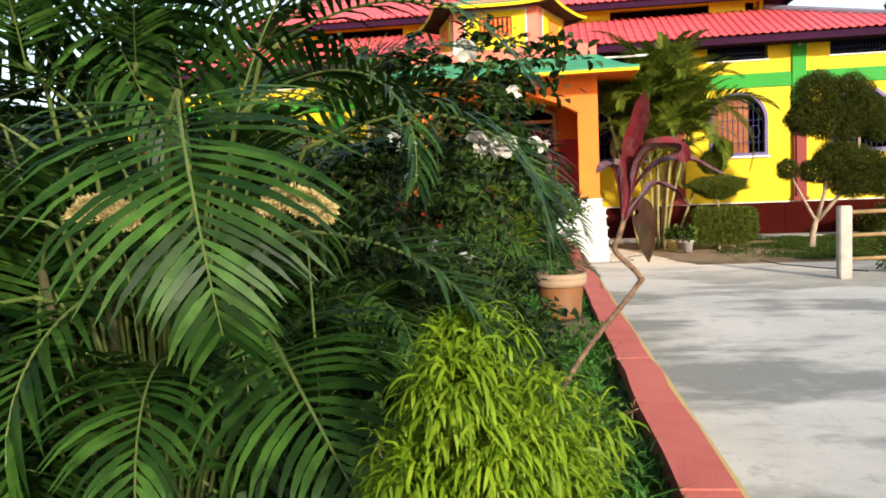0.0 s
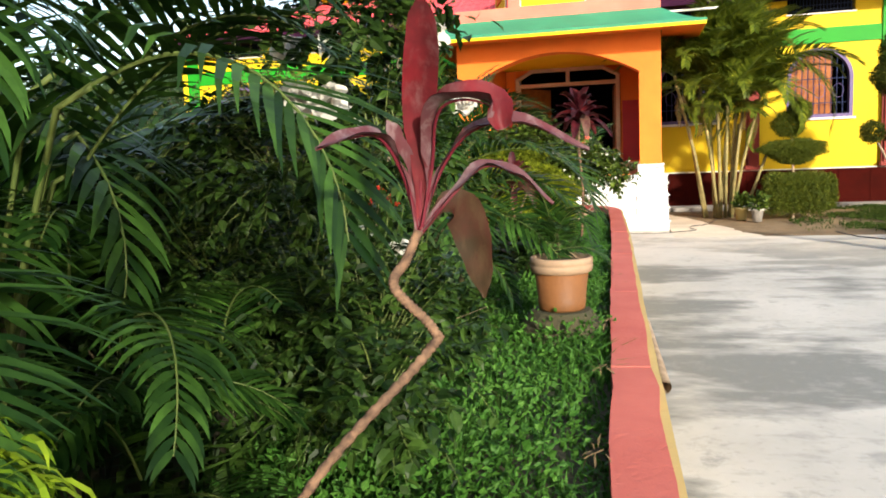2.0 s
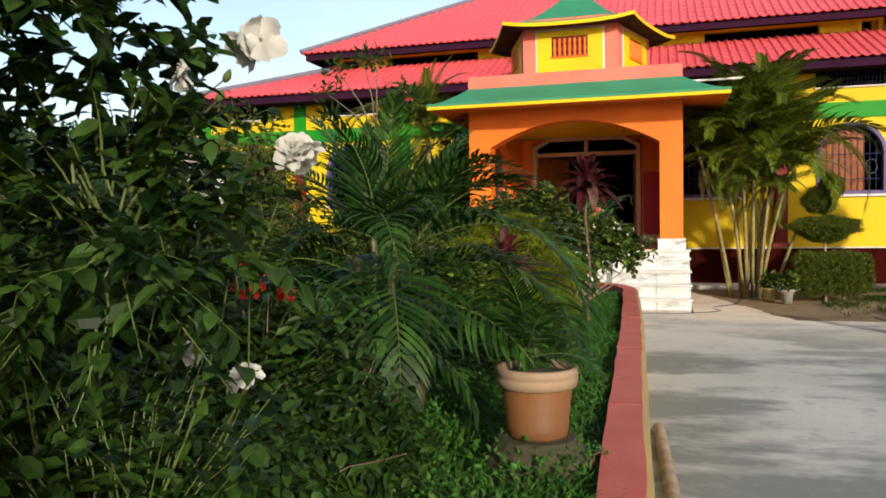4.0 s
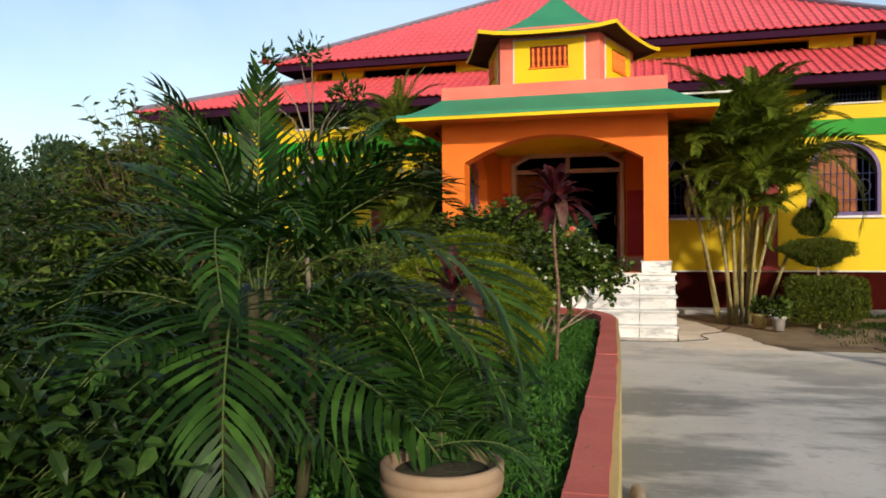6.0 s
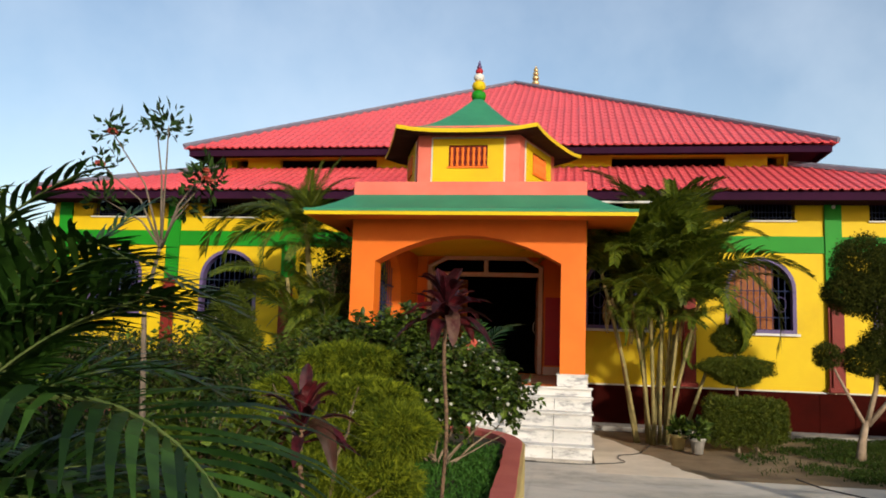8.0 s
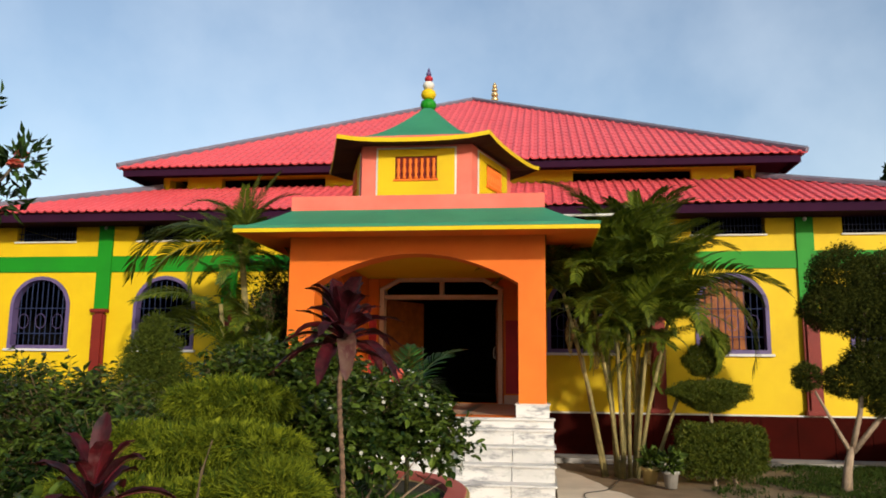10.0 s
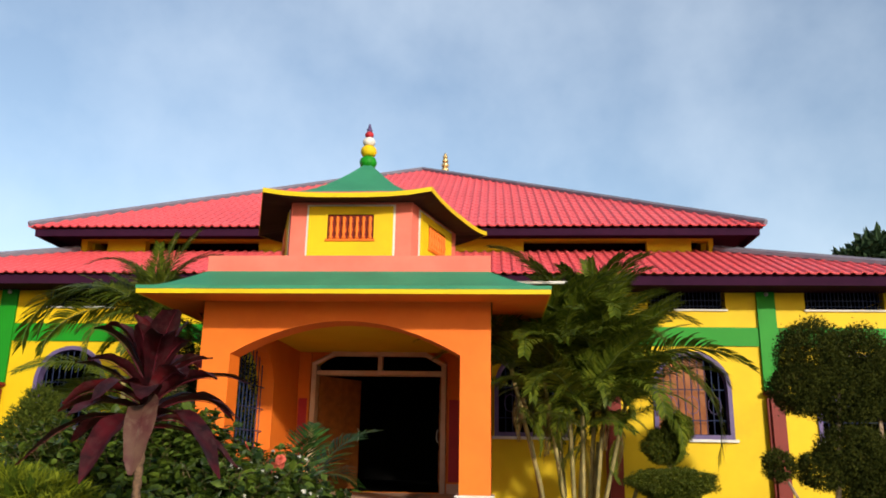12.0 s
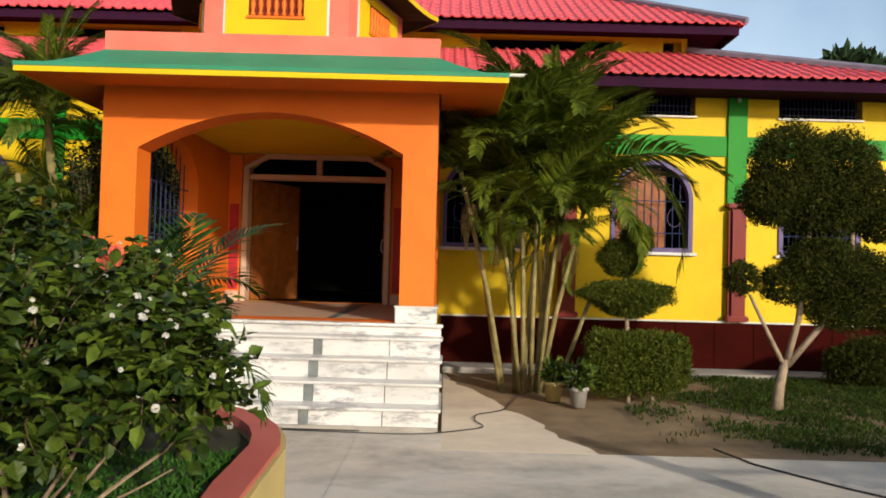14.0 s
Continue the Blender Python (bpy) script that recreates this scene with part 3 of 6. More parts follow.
frame_boards(EL + 0.10, ER - 0.10, EF + 0.10, EB - 0.1, 4.66, 4.84, 0.04, "purple fascia board under the lower eave")
frame_boards(UL + 0.10, UR - 0.10, UF + 0.10, UB - 0.1, 5.98, 6.13, 0.04, "purple fascia board under the upper eave")
tagged(obj("soffit", box(EL + 0.16, ER - 0.16, EF + 0.16, FY - 0.002, 4.70, 4.73), PURPLE), "dark purple boarded soffit", "soffit", kind="structure")
tagged(obj("upper_soffit", box(UL + 0.16, UR - 0.16, UF + 0.16, UB - 0.2, 6.10, 6.13), PURPLE), "dark purple boarded soffit", "soffit", kind="structure")
tagged(obj("upper_wall", wall_with_openings(UW0, UW1, 5.0, 6.09, UWY, UWY + 0.2,
       [rect(a, b, 5.78, 6.04) for a, b in ((-7.9, -7.45), (-6.6, -4.1), (-2.4, -0.2), (1.55, 4.1), (5.0, 5.35))]), YELLOW), "ochre yellow clerestory wall with dark openings", "wall", kind="structure")
tagged(obj("upper_wall_east", box(UW1 - 0.2, UW1, UWY + 0.2, 35.6, 5.0, 6.09), YELLOW), "yellow clerestory side wall", "wall", kind="structure")
tagged(obj("upper_wall_west", box(UW0, UW0 + 0.2, UWY + 0.2, 35.6, 5.0, 6.09), YELLOW), "yellow clerestory side wall", "wall", kind="structure")
# added sheet: shade of the loft as a near-black colour
tagged(obj("loft_shade_sheet", box(UW0 + 0.22, UW1 - 0.22, 23.4, 23.5, 5.02, 6.09), ROOMSHADE), "near-black sheet behind the clerestory, standing in for loft shade", "wall", kind="structure")

# ---- porch ----
PL, PR, PY, PF = -3.01, 0.89, 16.05, 1.0
PC = (PL + PR) / 2
tagged(obj("porch_front", wall_with_openings(PL, PR, PF + 0.002, 4.06, PY, PY + 0.42, [segmental(-2.60, 0.49, PF + 0.006, 2.95, 0.45)]), ORANGE),
       "orange painted porch front with a wide flat arch", "wall", kind="structure")


def side_wall(x0, x1):
    bm = wall_with_openings(PY + 0.42, FY - 0.01, PF, 4.06, 0, x1 - x0, [arch(17.62, 1.08, 1.72, 2.72, 0.62)])
    for v in bm.verts:
        v.co = Vector((x0 + v.co.y, v.co.x, v.co.z))
    bmesh.ops.recalc_face_normals(bm, faces=list(bm.faces))
    return bm


for x0, x1 in ((PL, PL + 0.28), (PR - 0.28, PR)):
    tagged(obj("porch_side", side_wall(x0, x1), ORANGE), "orange porch side wall with an arched opening", "wall", kind="structure")
for x in (PL + 0.12, PR - 0.12):
    g = thing("side_grille", (x, 0, 0), "dark iron grille in the arched porch opening", "grille", "porch grilles", "structure")
    bm = bmesh.new()
    for k in range(1, 12):
        y = 16.54 + 2.16 * k / 12
        top = 2.72 + 0.62 * math.sqrt(max(0, 1 - ((y - 17.62) / 1.08) ** 2))
        tube([(0, y, 1.725), (0, y, top)], 0.009, 5, bm)
    part("bars", bm, IRON, g)
    bm = bmesh.new()
    for z in (2.0, 2.35, 2.7):
        tube([(0.004, 16.55, z), (0.004, 18.69, z)], 0.010, 5, bm)
    part("rails", bm, IRON, g)
tagged(obj("porch_ceiling", box(PL + 0.28, PR - 0.28, PY + 0.42, FY - 0.01, 3.52, 3.62), YELLOW), "yellow porch ceiling", "ceiling", kind="structure")
tagged(obj("porch_floor", box(PL, PR, 16.03, FY - 0.002, 0.88, PF - 0.002, 0.006), TAN), "polished beige porch floor with a dark inlay", "floor", kind="structure")
tagged(obj("floor_inlay", box(-0.42, -0.32, 16.0, FY - 0.1, PF - 0.001, PF + 0.003), GREYMARBLE), "dark grey inlay strip in the porch floor", "trim", kind="structure")
tagged(obj("porch_base", box(PL + 0.03, PR - 0.03, 16.0, FY, 0.0, 0.87), PLINTH), "maroon tiled base of the porch", "plinth", kind="structure")
for x0, x1 in ((-3.02, -2.56), (0.45, 0.93)):
    tagged(obj("column_block", box(x0, x1, PY - 0.06, PY + 0.47, PF, 1.175, 0.008), MARBLE), "white marble block under the column", "block", kind="structure")
    tagged(obj("column_block_cap", box(x0 - 0.015, x1 + 0.015, PY - 0.075, PY + 0.485, 1.176, 1.196, 0.006), MARBLE), "white marble cap slab", "block", kind="structure")
# back wall of the porch around the door
for x0, x1 in ((-2.72, -2.50), (0.08, 0.60)):
    tagged(obj("door_pilaster", box(x0, x1, FY - 0.12, FY - 0.004, PF, 3.5, 0.006), ORANGE), "orange pilaster beside the door", "trim", kind="structure")
    tagged(obj("door_panel", box(x0 + 0.03, x1 - 0.03, FY - 0.135, FY - 0.122, 1.2, 2.65, 0.004), CRIMSON), "crimson painted panel beside the door", "trim", kind="structure")
    tagged(obj("skirting", box(x0, x1, FY - 0.15, FY - 0.122, PF, 1.17, 0.004), TAN), "beige stone skirting", "baseboard", kind="structure")
tagged(obj("porch_back", wall_with_openings(PL + 0.28, PR - 0.28, PF, 3.52, FY - 0.03, FY - 0.004, [[(x, z) for x, z in door_hole][:1] + [(-0.01, 1.01), (-0.01, 3.28), (-0.38, 3.45), (-2.04, 3.45), (-2.41, 3.28)]]), ORANGE),
       "orange porch back wall around the doorway", "wall", kind="structure")

door = thing("door_1", (0, FY, 0), "open double wooden door with beige frame and glazed transom", "door", kind="structure")
for x0, x1 in ((-2.47, -2.38), (-0.04, 0.05)):
    part("jamb", box(x0, x1, -0.16, 0.2, PF, 3.27, 0.008), TAN, door, "beige stone jamb")
part("transom_bar", box(-2.379, -0.041, -0.10, 0.16, 3.09, 3.17, 0.006), TAN, door)
part("mullion", box(-1.24, -1.16, -0.08, 0.12, 3.171, 3.46, 0.005), TAN, door)
for s, (ax, az) in ((1, (-2.47, 3.27)), (-1, (0.05, 3.27))):
    part("corner_trim", tube([(ax, -0.1, az), (ax + s * 0.36, -0.1, 3.46)], 0.045, 6), TAN, door)
part("head_trim", box(-2.11, -0.31, -0.14, -0.02, 3.44, 3.52, 0.006), TAN, door)


def leaf(hinge, angle, sgn):
    lf = part("leaf", box(0, 1.16 * sgn, -0.025, 0.025, PF + 0.01, 3.085, 0.004) if sgn > 0 else box(-1.16, 0, -0.025, 0.025, PF + 0.01, 3.085, 0.004), WOOD, door, "varnished brown door leaf")
    lf.matrix_basis = pose(hinge, 0.12, 0, 0, 0, angle)
    for z0, z1 in ((1.15, 1.75), (1.85, 2.45), (2.55, 2.98)):
        for xa, xb in ((0.12, 0.54), (0.62, 1.04)):
            for ya, yb in ((-0.037, -0.026), (0.026, 0.037)):
                part("panel", box(min(xa * sgn, xb * sgn), max(xa * sgn, xb * sgn), ya, yb, z0, z1, 0.004), WOOD, lf)
    part("handle", tube([(1.08 * sgn, -0.05, 1.9), (1.08 * sgn, -0.08, 1.95), (1.08 * sgn, -0.08, 2.1), (1.08 * sgn, -0.05, 2.15)], 0.010, 6), WHITE, lf, "pale metal handle")


leaf(-2.37, 58, 1)
leaf(-0.05, -86, -1)

# steps of marble: each a riser block with a proud tread slab
steps = thing("front_steps", (0, 0, 0), "white veined marble front steps with a dark grey inlay", "steps", kind="structure")
SZ = [0.225, 0.44, 0.65, 0.86]
for k, z in enumerate(SZ):
    y = 14.88 + 0.26 * k
    z0 = SZ[k - 1] if k else 0.0
    y1 = 16.0
    for a, b in ((PL + 0.02, -1.9), (-1.895, -0.42), (-0.32, 0.42), (0.425, 0.985)):
        part("riser", box(a, b - 0.004, y + 0.03, y1, z0 + (0.04 if k == 0 else 0.001), z - 0.03), MARBLE, steps)
    part("inlay", box(-0.42, -0.324, y + 0.028, y1, z0 + (0.04 if k == 0 else 0.001), z - 0.03), GREYMARBLE, steps, "dark grey inlay")
    part("tread", box(PL, 1.01, y - 0.01, y1, z - 0.03, z, 0.008), MARBLE, steps)
part("footing", box(PL + 0.03, 0.98, 14.9, 16.0, 0, 0.038), GREYPOST, steps, "bare concrete footing")
part("top_slab", box(PL, 1.01, 15.90, 16.026, 0.965, 0.999, 0.008), MARBLE, steps)
part("top_riser", box(PL + 0.02, 0.985, 15.95, 15.998, 0.862, 0.964), MARBLE, steps)


# flared green skirt roof of the porch
def skirt():
    r = thing("porch_roof", (0, 0, 0), "sea green sloping porch roof with a yellow edge", "roof", kind="structure")
    lo = [(-3.57, 15.2), (1.62, 15.2), (1.62, 19.9), (-3.57, 19.9)]
    hi = [(PL + 0.02, 15.99), (PR - 0.02, 15.99), (PR - 0.02, 19.9), (PL + 0.02, 19.9)]
    n = 8

    def ring(u, dz=0.0):
        w = u ** 0.92
        z = 3.70 + (4.07 - 3.70) * (u ** 1.25) + dz
        return [(a[0] + (b[0] - a[0]) * w, a[1] + (b[1] - a[1]) * w, z) for a, b in zip(lo, hi)]
    bm = bmesh.new()
    rows = [[bm.verts.new(p) for p in ring(k / n)] for k in range(n + 1)]
    for a, b in zip(rows, rows[1:]):
        for i, j in ((3, 0), (0, 1), (1, 2)):
            bm.faces.new((a[i], a[j], b[j], b[i]))
    part("slope", bm, TEAL, r)
    bm = bmesh.new()
    a = [bm.verts.new((x, y, 3.60)) for x, y in lo]
    b = [bm.verts.new((x, y, 3.66)) for x, y in ((PL - 0.02, 16.04), (PR + 0.02, 16.04), (PR + 0.02, 19.9), (PL - 0.02, 19.9))]
    for i, j in ((3, 0), (0, 1), (1, 2)):
        bm.faces.new((a[i], b[i], b[j], a[j]))
    part("soffit", bm, ORANGE, r, "orange painted soffit")
    for z0, z1, mat, d, nm in ((3.598, 3.655, YELLOW, 0.0, "edge"), (3.656, 3.702, TEAL, 0.006, "upper_edge")):
        bm = bmesh.new()
        box(-3.58 - d, 1.63 + d, 15.17 - d, 15.2, z0, z1, 0, bm)
        box(-3.58 - d, -3.56, 15.201, 19.9, z0, z1, 0, bm)
        box(1.61, 1.63 + d, 15.201, 19.9, z0, z1, 0, bm)
        part(nm, bm, mat, r, "yellow painted edge" if mat is YELLOW else "")
    return r


skirt()
tagged(obj("parapet", box(PL, PR, 16.02, 19.6, 4.055, 4.30, 0.006), PINK), "salmon parapet over the porch", "parapet", kind="structure")
tagged(obj("drain_pipe", tube([(0.9, 16.9, 4.12), (2.0, 16.9, 4.12)], 0.022, 8), WHITE), "white drain pipe standing out from the parapet", "pipe")


# five-sided turret on the porch
def pentagon(r):
    return [(r * math.cos(math.radians(72 * k - 54)), r * math.sin(math.radians(72 * k - 54))) for k in range(5)]


def turret():
    t = thing("turret", (-1.14, 17.75, 4.30), "five-sided salmon turret with yellow panels and a flared green roof", "turret", kind="structure")
    R = 1.51
    bm = bmesh.new()
    a = [bm.verts.new((x, y, 0)) for x, y in pentagon(R)]
    b = [bm.verts.new((x, y, 1.10)) for x, y in pentagon(R)]
    for i in range(5):
        bm.faces.new((a[i], a[(i + 1) % 5], b[(i + 1) % 5], b[i]))
    bm.faces.new(b)
    part("body", bm, PINK, t)
    for k in range(5):
        m = pose(0, 0, 0, 0, 0, 72 * k)
        ap = R * math.cos(math.radians(36))
        pn = part("panel", wall_with_openings(-0.62, 0.62, 0.08, 0.86, -ap - 0.035, -ap - 0.003, [rect(-0.34, 0.34, 0.34, 0.74)]), YELLOW, t, "yellow panel")
        pn.matrix_basis = m
        tr = part("border", wall_with_openings(-0.65, 0.65, 0.05, 0.89, -ap - 0.02, -ap - 0.004, [rect(-0.621, 0.621, 0.079, 0.861)]), WHITE, t)
        tr.matrix_basis = m
        g = part("recess", box(-0.34, 0.34, -ap - 0.008, -ap - 0.003, 0.34, 0.74), REDPOST, t, "dark red recess")
        g.matrix_basis = m
        sl = part("sill", box(-0.36, 0.36, -ap - 0.06, -ap - 0.035, 0.335, 0.365), ORANGE, t)
        sl.matrix_basis = m
        bm = bmesh.new()
        for j in range(7):
            x = -0.285 + 0.095 * j
            q = lathe([(0.022, 0.365), (0.034, 0.39), (0.018, 0.43), (0.034, 0.50), (0.020, 0.60), (0.030, 0.66), (0.022, 0.70)], 8)
            for v in q.verts:
                v.co.x += x
                v.co.y += -ap - 0.035
            me = bpy.data.meshes.new("tmp")
            q.to_mesh(me)
            q.free()
            bm.from_mesh(me)
        bl = part("balusters", bm, ORANGE, t, "orange balusters", True)
        bl.matrix_basis = m
    # roof: concave, with lifted corners
    def roof_ring(u, lift=True, dz=0.0):
        pts = []
        r = 2.04 * (1 - u) ** 1.0 + 0.10 * u
        z = 0.93 + 1.02 * (u ** 1.55)
        corners = pentagon(r)
        for i in range(5):
            p, q = Vector(corners[i]), Vector(corners[(i + 1) % 5])
            for j in range(8):
                w = j / 8
                c = abs(2 * w - 1) ** 3
                xy = p + (q - p) * w
                pts.append((xy.x, xy.y, z + 0.085 * c * (1 - u) ** 3 + dz))
        return pts
    n = 12
    bm = bmesh.new()
    rows = [[bm.verts.new(p) for p in roof_ring(k / n)] for k in range(n + 1)]
    for a, b in zip(rows, rows[1:]):
        for i in range(40):
            bm.faces.new((a[i], a[(i + 1) % 40], b[(i + 1) % 40], b[i]))
    bm.faces.new(rows[-1])
    part("roof", bm, TEAL, t, "sea green flared roof")
    bm = bmesh.new()
    e, f = roof_ring(0, dz=0.002), roof_ring(0, dz=-0.065)
    g = [(x * 1.006, y * 1.006, z) for x, y, z in e]
    h = [(x * 1.006, y * 1.006, z) for x, y, z in f]
    rows = [[bm.verts.new(p) for p in ring] for ring in (e, g, h, f)]
    for a, b in zip(rows, rows[1:]):
        for i in range(40):
            bm.faces.new((a[i], b[i], b[(i + 1) % 40], a[(i + 1) % 40]))
    part("edge", bm, YELLOW, t, "yellow roof edge")
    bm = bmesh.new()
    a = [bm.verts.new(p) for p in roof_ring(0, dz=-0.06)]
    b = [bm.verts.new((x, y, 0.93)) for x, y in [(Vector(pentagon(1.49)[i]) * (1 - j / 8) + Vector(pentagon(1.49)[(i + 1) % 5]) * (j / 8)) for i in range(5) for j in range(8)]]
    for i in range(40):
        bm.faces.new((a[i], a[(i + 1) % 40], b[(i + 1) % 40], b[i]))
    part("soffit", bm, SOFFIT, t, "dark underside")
    return t


turret()


def finial(at, colours, radii, z, label):
    f = thing("finial", at, label, "finial")
    for c, r in zip(colours, radii):
        part("ball", lathe([(r * 0.45, z), (r * 0.85, z + r * 0.25), (r, z + r * 0.7), (r * 0.85, z + r * 1.15), (r * 0.5, z + r * 1.4)], 18), c, f, smooth=True)
        z += r * 1.4
    part("tip", lathe([(radii[-1] * 0.6, z), (radii[-1] * 0.5, z + 0.04), (0.004, z + 0.09)], 12), colours[-1], f, smooth=True)


finial((-1.14, 17.75, 6.22), [GREEN, YELLOW, WHITE, CRIMSON, LAVENDER], [0.145, 0.135, 0.105, 0.075, 0.05], 0.0, "stacked ball finial in green, yellow, white and red")
GOLD = surface("brass", (0.62, 0.45, 0.22), (0.5, 0.36, 0.17), None, 9, 40, 0.35, 0.05, 0.7)
finial((-0.62, 28.9, 10.08), [GOLD] * 5, [0.14, 0.13, 0.12, 0.10, 0.08], 0.0, "brass stacked finial on the roof")


# ---- plants: builders ----
def leaf_cloud(name, blobs, count, length, width, material, parent=None, seed=1, shell=0.55, up=0.35, droop=0.3, spread=0.35, fine=False):
    """Many small folded leaves in a union of ellipsoids (cx, cy, cz, rx, ry, rz), thicker towards the outside."""
    rng = np.random.default_rng(seed)
    vol = np.array([b[3] * b[4] * b[5] for b in blobs]) ** (2 / 3)
    which = rng.choice(len(blobs), count, p=vol / vol.sum())
    B = np.array(blobs)[which]
    d = rng.normal(size=(count, 3))
    d /= np.linalg.norm(d, axis=1, keepdims=True)
    r = shell + (1 - shell) * rng.random(count) ** 0.6
    r *= 1 + 0.10 * np.sin(5 * d[:, 0] + B[:, 0] * 9) * np.cos(6 * d[:, 2] + B[:, 1] * 7) + 0.07 * rng.normal(size=count)
    p = B[:, :3] + d * r[:, None] * B[:, 3:]
    axis = d * (1 - spread) + rng.normal(size=(count, 3)) * spread * 1.3
    axis[:, 2] += up - droop * rng.random(count)
    axis /= np.linalg.norm(axis, axis=1, keepdims=True)
    side = np.cross(axis, rng.normal(size=(count, 3)))
    side /= np.linalg.norm(side, axis=1, keepdims=True)
    nrm = np.cross(axis, side)
    L = length * (0.6 + 0.8 * rng.random(count))[:, None]
    W = width * (0.7 + 0.6 * rng.random(count))[:, None]
    if fine:
        v = np.empty((count, 8, 3))
        v[:, 0], v[:, 1] = p, p + axis * L * 0.35 + nrm * W * -0.05
        v[:, 2], v[:, 3] = p + axis * L * 0.72 - nrm * L * 0.05, p + axis * L - nrm * L * 0.16
        v[:, 4], v[:, 5] = p + axis * L * 0.30 + side * W * 0.5 + nrm * W * 0.16, p + axis * L * 0.68 + side * W * 0.42 + nrm * W * 0.08
        v[:, 6], v[:, 7] = p + axis * L * 0.30 - side * W * 0.5 + nrm * W * 0.16, p + axis * L * 0.68 - side * W * 0.42 + nrm * W * 0.08
        idx = np.arange(count)[:, None] * 8
        f = np.concatenate([idx + q for q in ([0, 4, 1], [0, 1, 6], [2, 5, 3], [2, 3, 7])]).tolist() + np.concatenate([idx + q for q in ([4, 5, 2, 1], [1, 2, 7, 6])]).tolist()
        ob = new(name, mesh_of(name, v.reshape(-1, 3).tolist(), f, material))
        if parent:
            ob.parent = parent
        return ob
    v = np.empty((count, 4, 3))
    v[:, 0] = p
    v[:, 1] = p + axis * L * 0.45 + side * W * 0.5 + nrm * W * 0.18
    v[:, 2] = p + axis * L - nrm * L * 0.12
    v[:, 3] = p + axis * L * 0.45 - side * W * 0.5 + nrm * W * 0.18
    idx = np.arange(count)[:, None] * 4
    f = np.concatenate([idx + [0, 1, 2], idx + [0, 2, 3]])
    me = mesh_of(name, v.reshape(-1, 3).tolist(), f.tolist(), material)
    ob = new(name, me)
    if parent:
        ob.parent = parent
    return ob


def sprig_cloud(name, blobs, count, per, length, width, material, parent, seed, reach=1.12, lift=0.35, droop=0.5, wood=TWIG, thick=0.0022, fine=True):
    """Leafy sprigs springing from inside a union of ellipsoids (cx, cy, cz, rx, ry, rz): curved twigs with leaves set along them, facing the sky."""
    rng = np.random.default_rng(seed)
    B = np.array(blobs, float)
    vol = (B[:, 3] * B[:, 4] * B[:, 5]) ** (2 / 3)
    B = B[rng.choice(len(B), count, p=vol / vol.sum())]
    d = rng.normal(size=(count, 3))
    d[:, 2] += lift
    d /= np.linalg.norm(d, axis=1, keepdims=True)
    a = B[:, :3] + d * B[:, 3:] * (0.15 + 0.4 * rng.random(count))[:, None]
    c = B[:, :3] + d * B[:, 3:] * (0.68 + 0.40 * rng.random(count) ** 1.5)[:, None] * reach
    run = np.linalg.norm(c - a, axis=1, keepdims=True)
    b = (a + c) / 2 + rng.normal(size=(count, 3)) * run * 0.14 + np.array([0, 0, 0.16]) * run

    def at(s):
        return a * (1 - s) ** 2 + b * (2 * s * (1 - s)) + c * s ** 2
    V, n = [], 0
    up = np.array([0, 0, 1.0])
    for k in range(per):
        s = (0.12 + 0.88 * (k + rng.random(count)) / per)[:, None]
        p = at(s)
        t = (b - a) * (1 - s) + (c - b) * s
        t /= np.linalg.norm(t, axis=1, keepdims=True) + 1e-9
        u = np.cross(t, up + rng.normal(size=(count, 3)) * 0.25)
        u /= np.linalg.norm(u, axis=1, keepdims=True) + 1e-9
        axis = t * 0.55 + u * (0.9 if k % 2 else -0.9) + rng.normal(size=(count, 3)) * 0.28
        axis[:, 2] -= droop * rng.random(count)
        axis /= np.linalg.norm(axis, axis=1, keepdims=True)
        side = np.cross(axis, up + rng.normal(size=(count, 3)) * 0.45)
        side /= np.linalg.norm(side, axis=1, keepdims=True) + 1e-9
        nrm = np.cross(side, axis)
        L = length * (0.55 + 0.75 * rng.random(count))[:, None]
        W = width * (0.65 + 0.6 * rng.random(count))[:, None]
        if fine:
            q = (p, p + axis * L * 0.33 - nrm * W * 0.05, p + axis * L * 0.70 - nrm * L * 0.05, p + axis * L - nrm * L * 0.17,
                 p + axis * L * 0.28 + side * W * 0.5 + nrm * W * 0.14, p + axis * L * 0.66 + side * W * 0.42 + nrm * W * 0.06,
                 p + axis * L * 0.28 - side * W * 0.5 + nrm * W * 0.14, p + axis * L * 0.66 - side * W * 0.42 + nrm * W * 0.06)
        else:
            q = (p, p + axis * L * 0.45 + side * W * 0.5 + nrm * W * 0.15, p + axis * L - nrm * L * 0.14, p + axis * L * 0.45 - side * W * 0.5 + nrm * W * 0.15)
        V.append(np.stack(q, 1))
    V = np.concatenate(V)
    m = V.shape[1]
    idx = np.arange(len(V))[:, None] * m
    if fine:
        F = np.concatenate([idx + q for q in ([0, 4, 1], [0, 1, 6], [2, 5, 3], [2, 3, 7])]).tolist() + np.concatenate([idx + q for q in ([4, 5, 2, 1], [1, 2, 7, 6])]).tolist()
    else:
        F = np.concatenate([idx + q for q in ([0, 1, 2], [0, 2, 3])]).tolist()
    ob = new(name, mesh_of(name, V.reshape(-1, 3).tolist(), F, material))
    ob.parent = parent
    # the twigs, three-sided
    rows = []
    for k in range(5):
        s = k / 4
        r = thick * (1.2 - 0.9 * s)
        p = at(s)
        rows.append(np.stack([p + np.array(o) * r for o in ((1, 0, 0), (-0.5, 0.87, 0), (-0.5, -0.87, 0.2))], 1))
    T = np.stack(rows, 1).reshape(count, 15, 3)
    idx = np.arange(count)[:, None] * 15
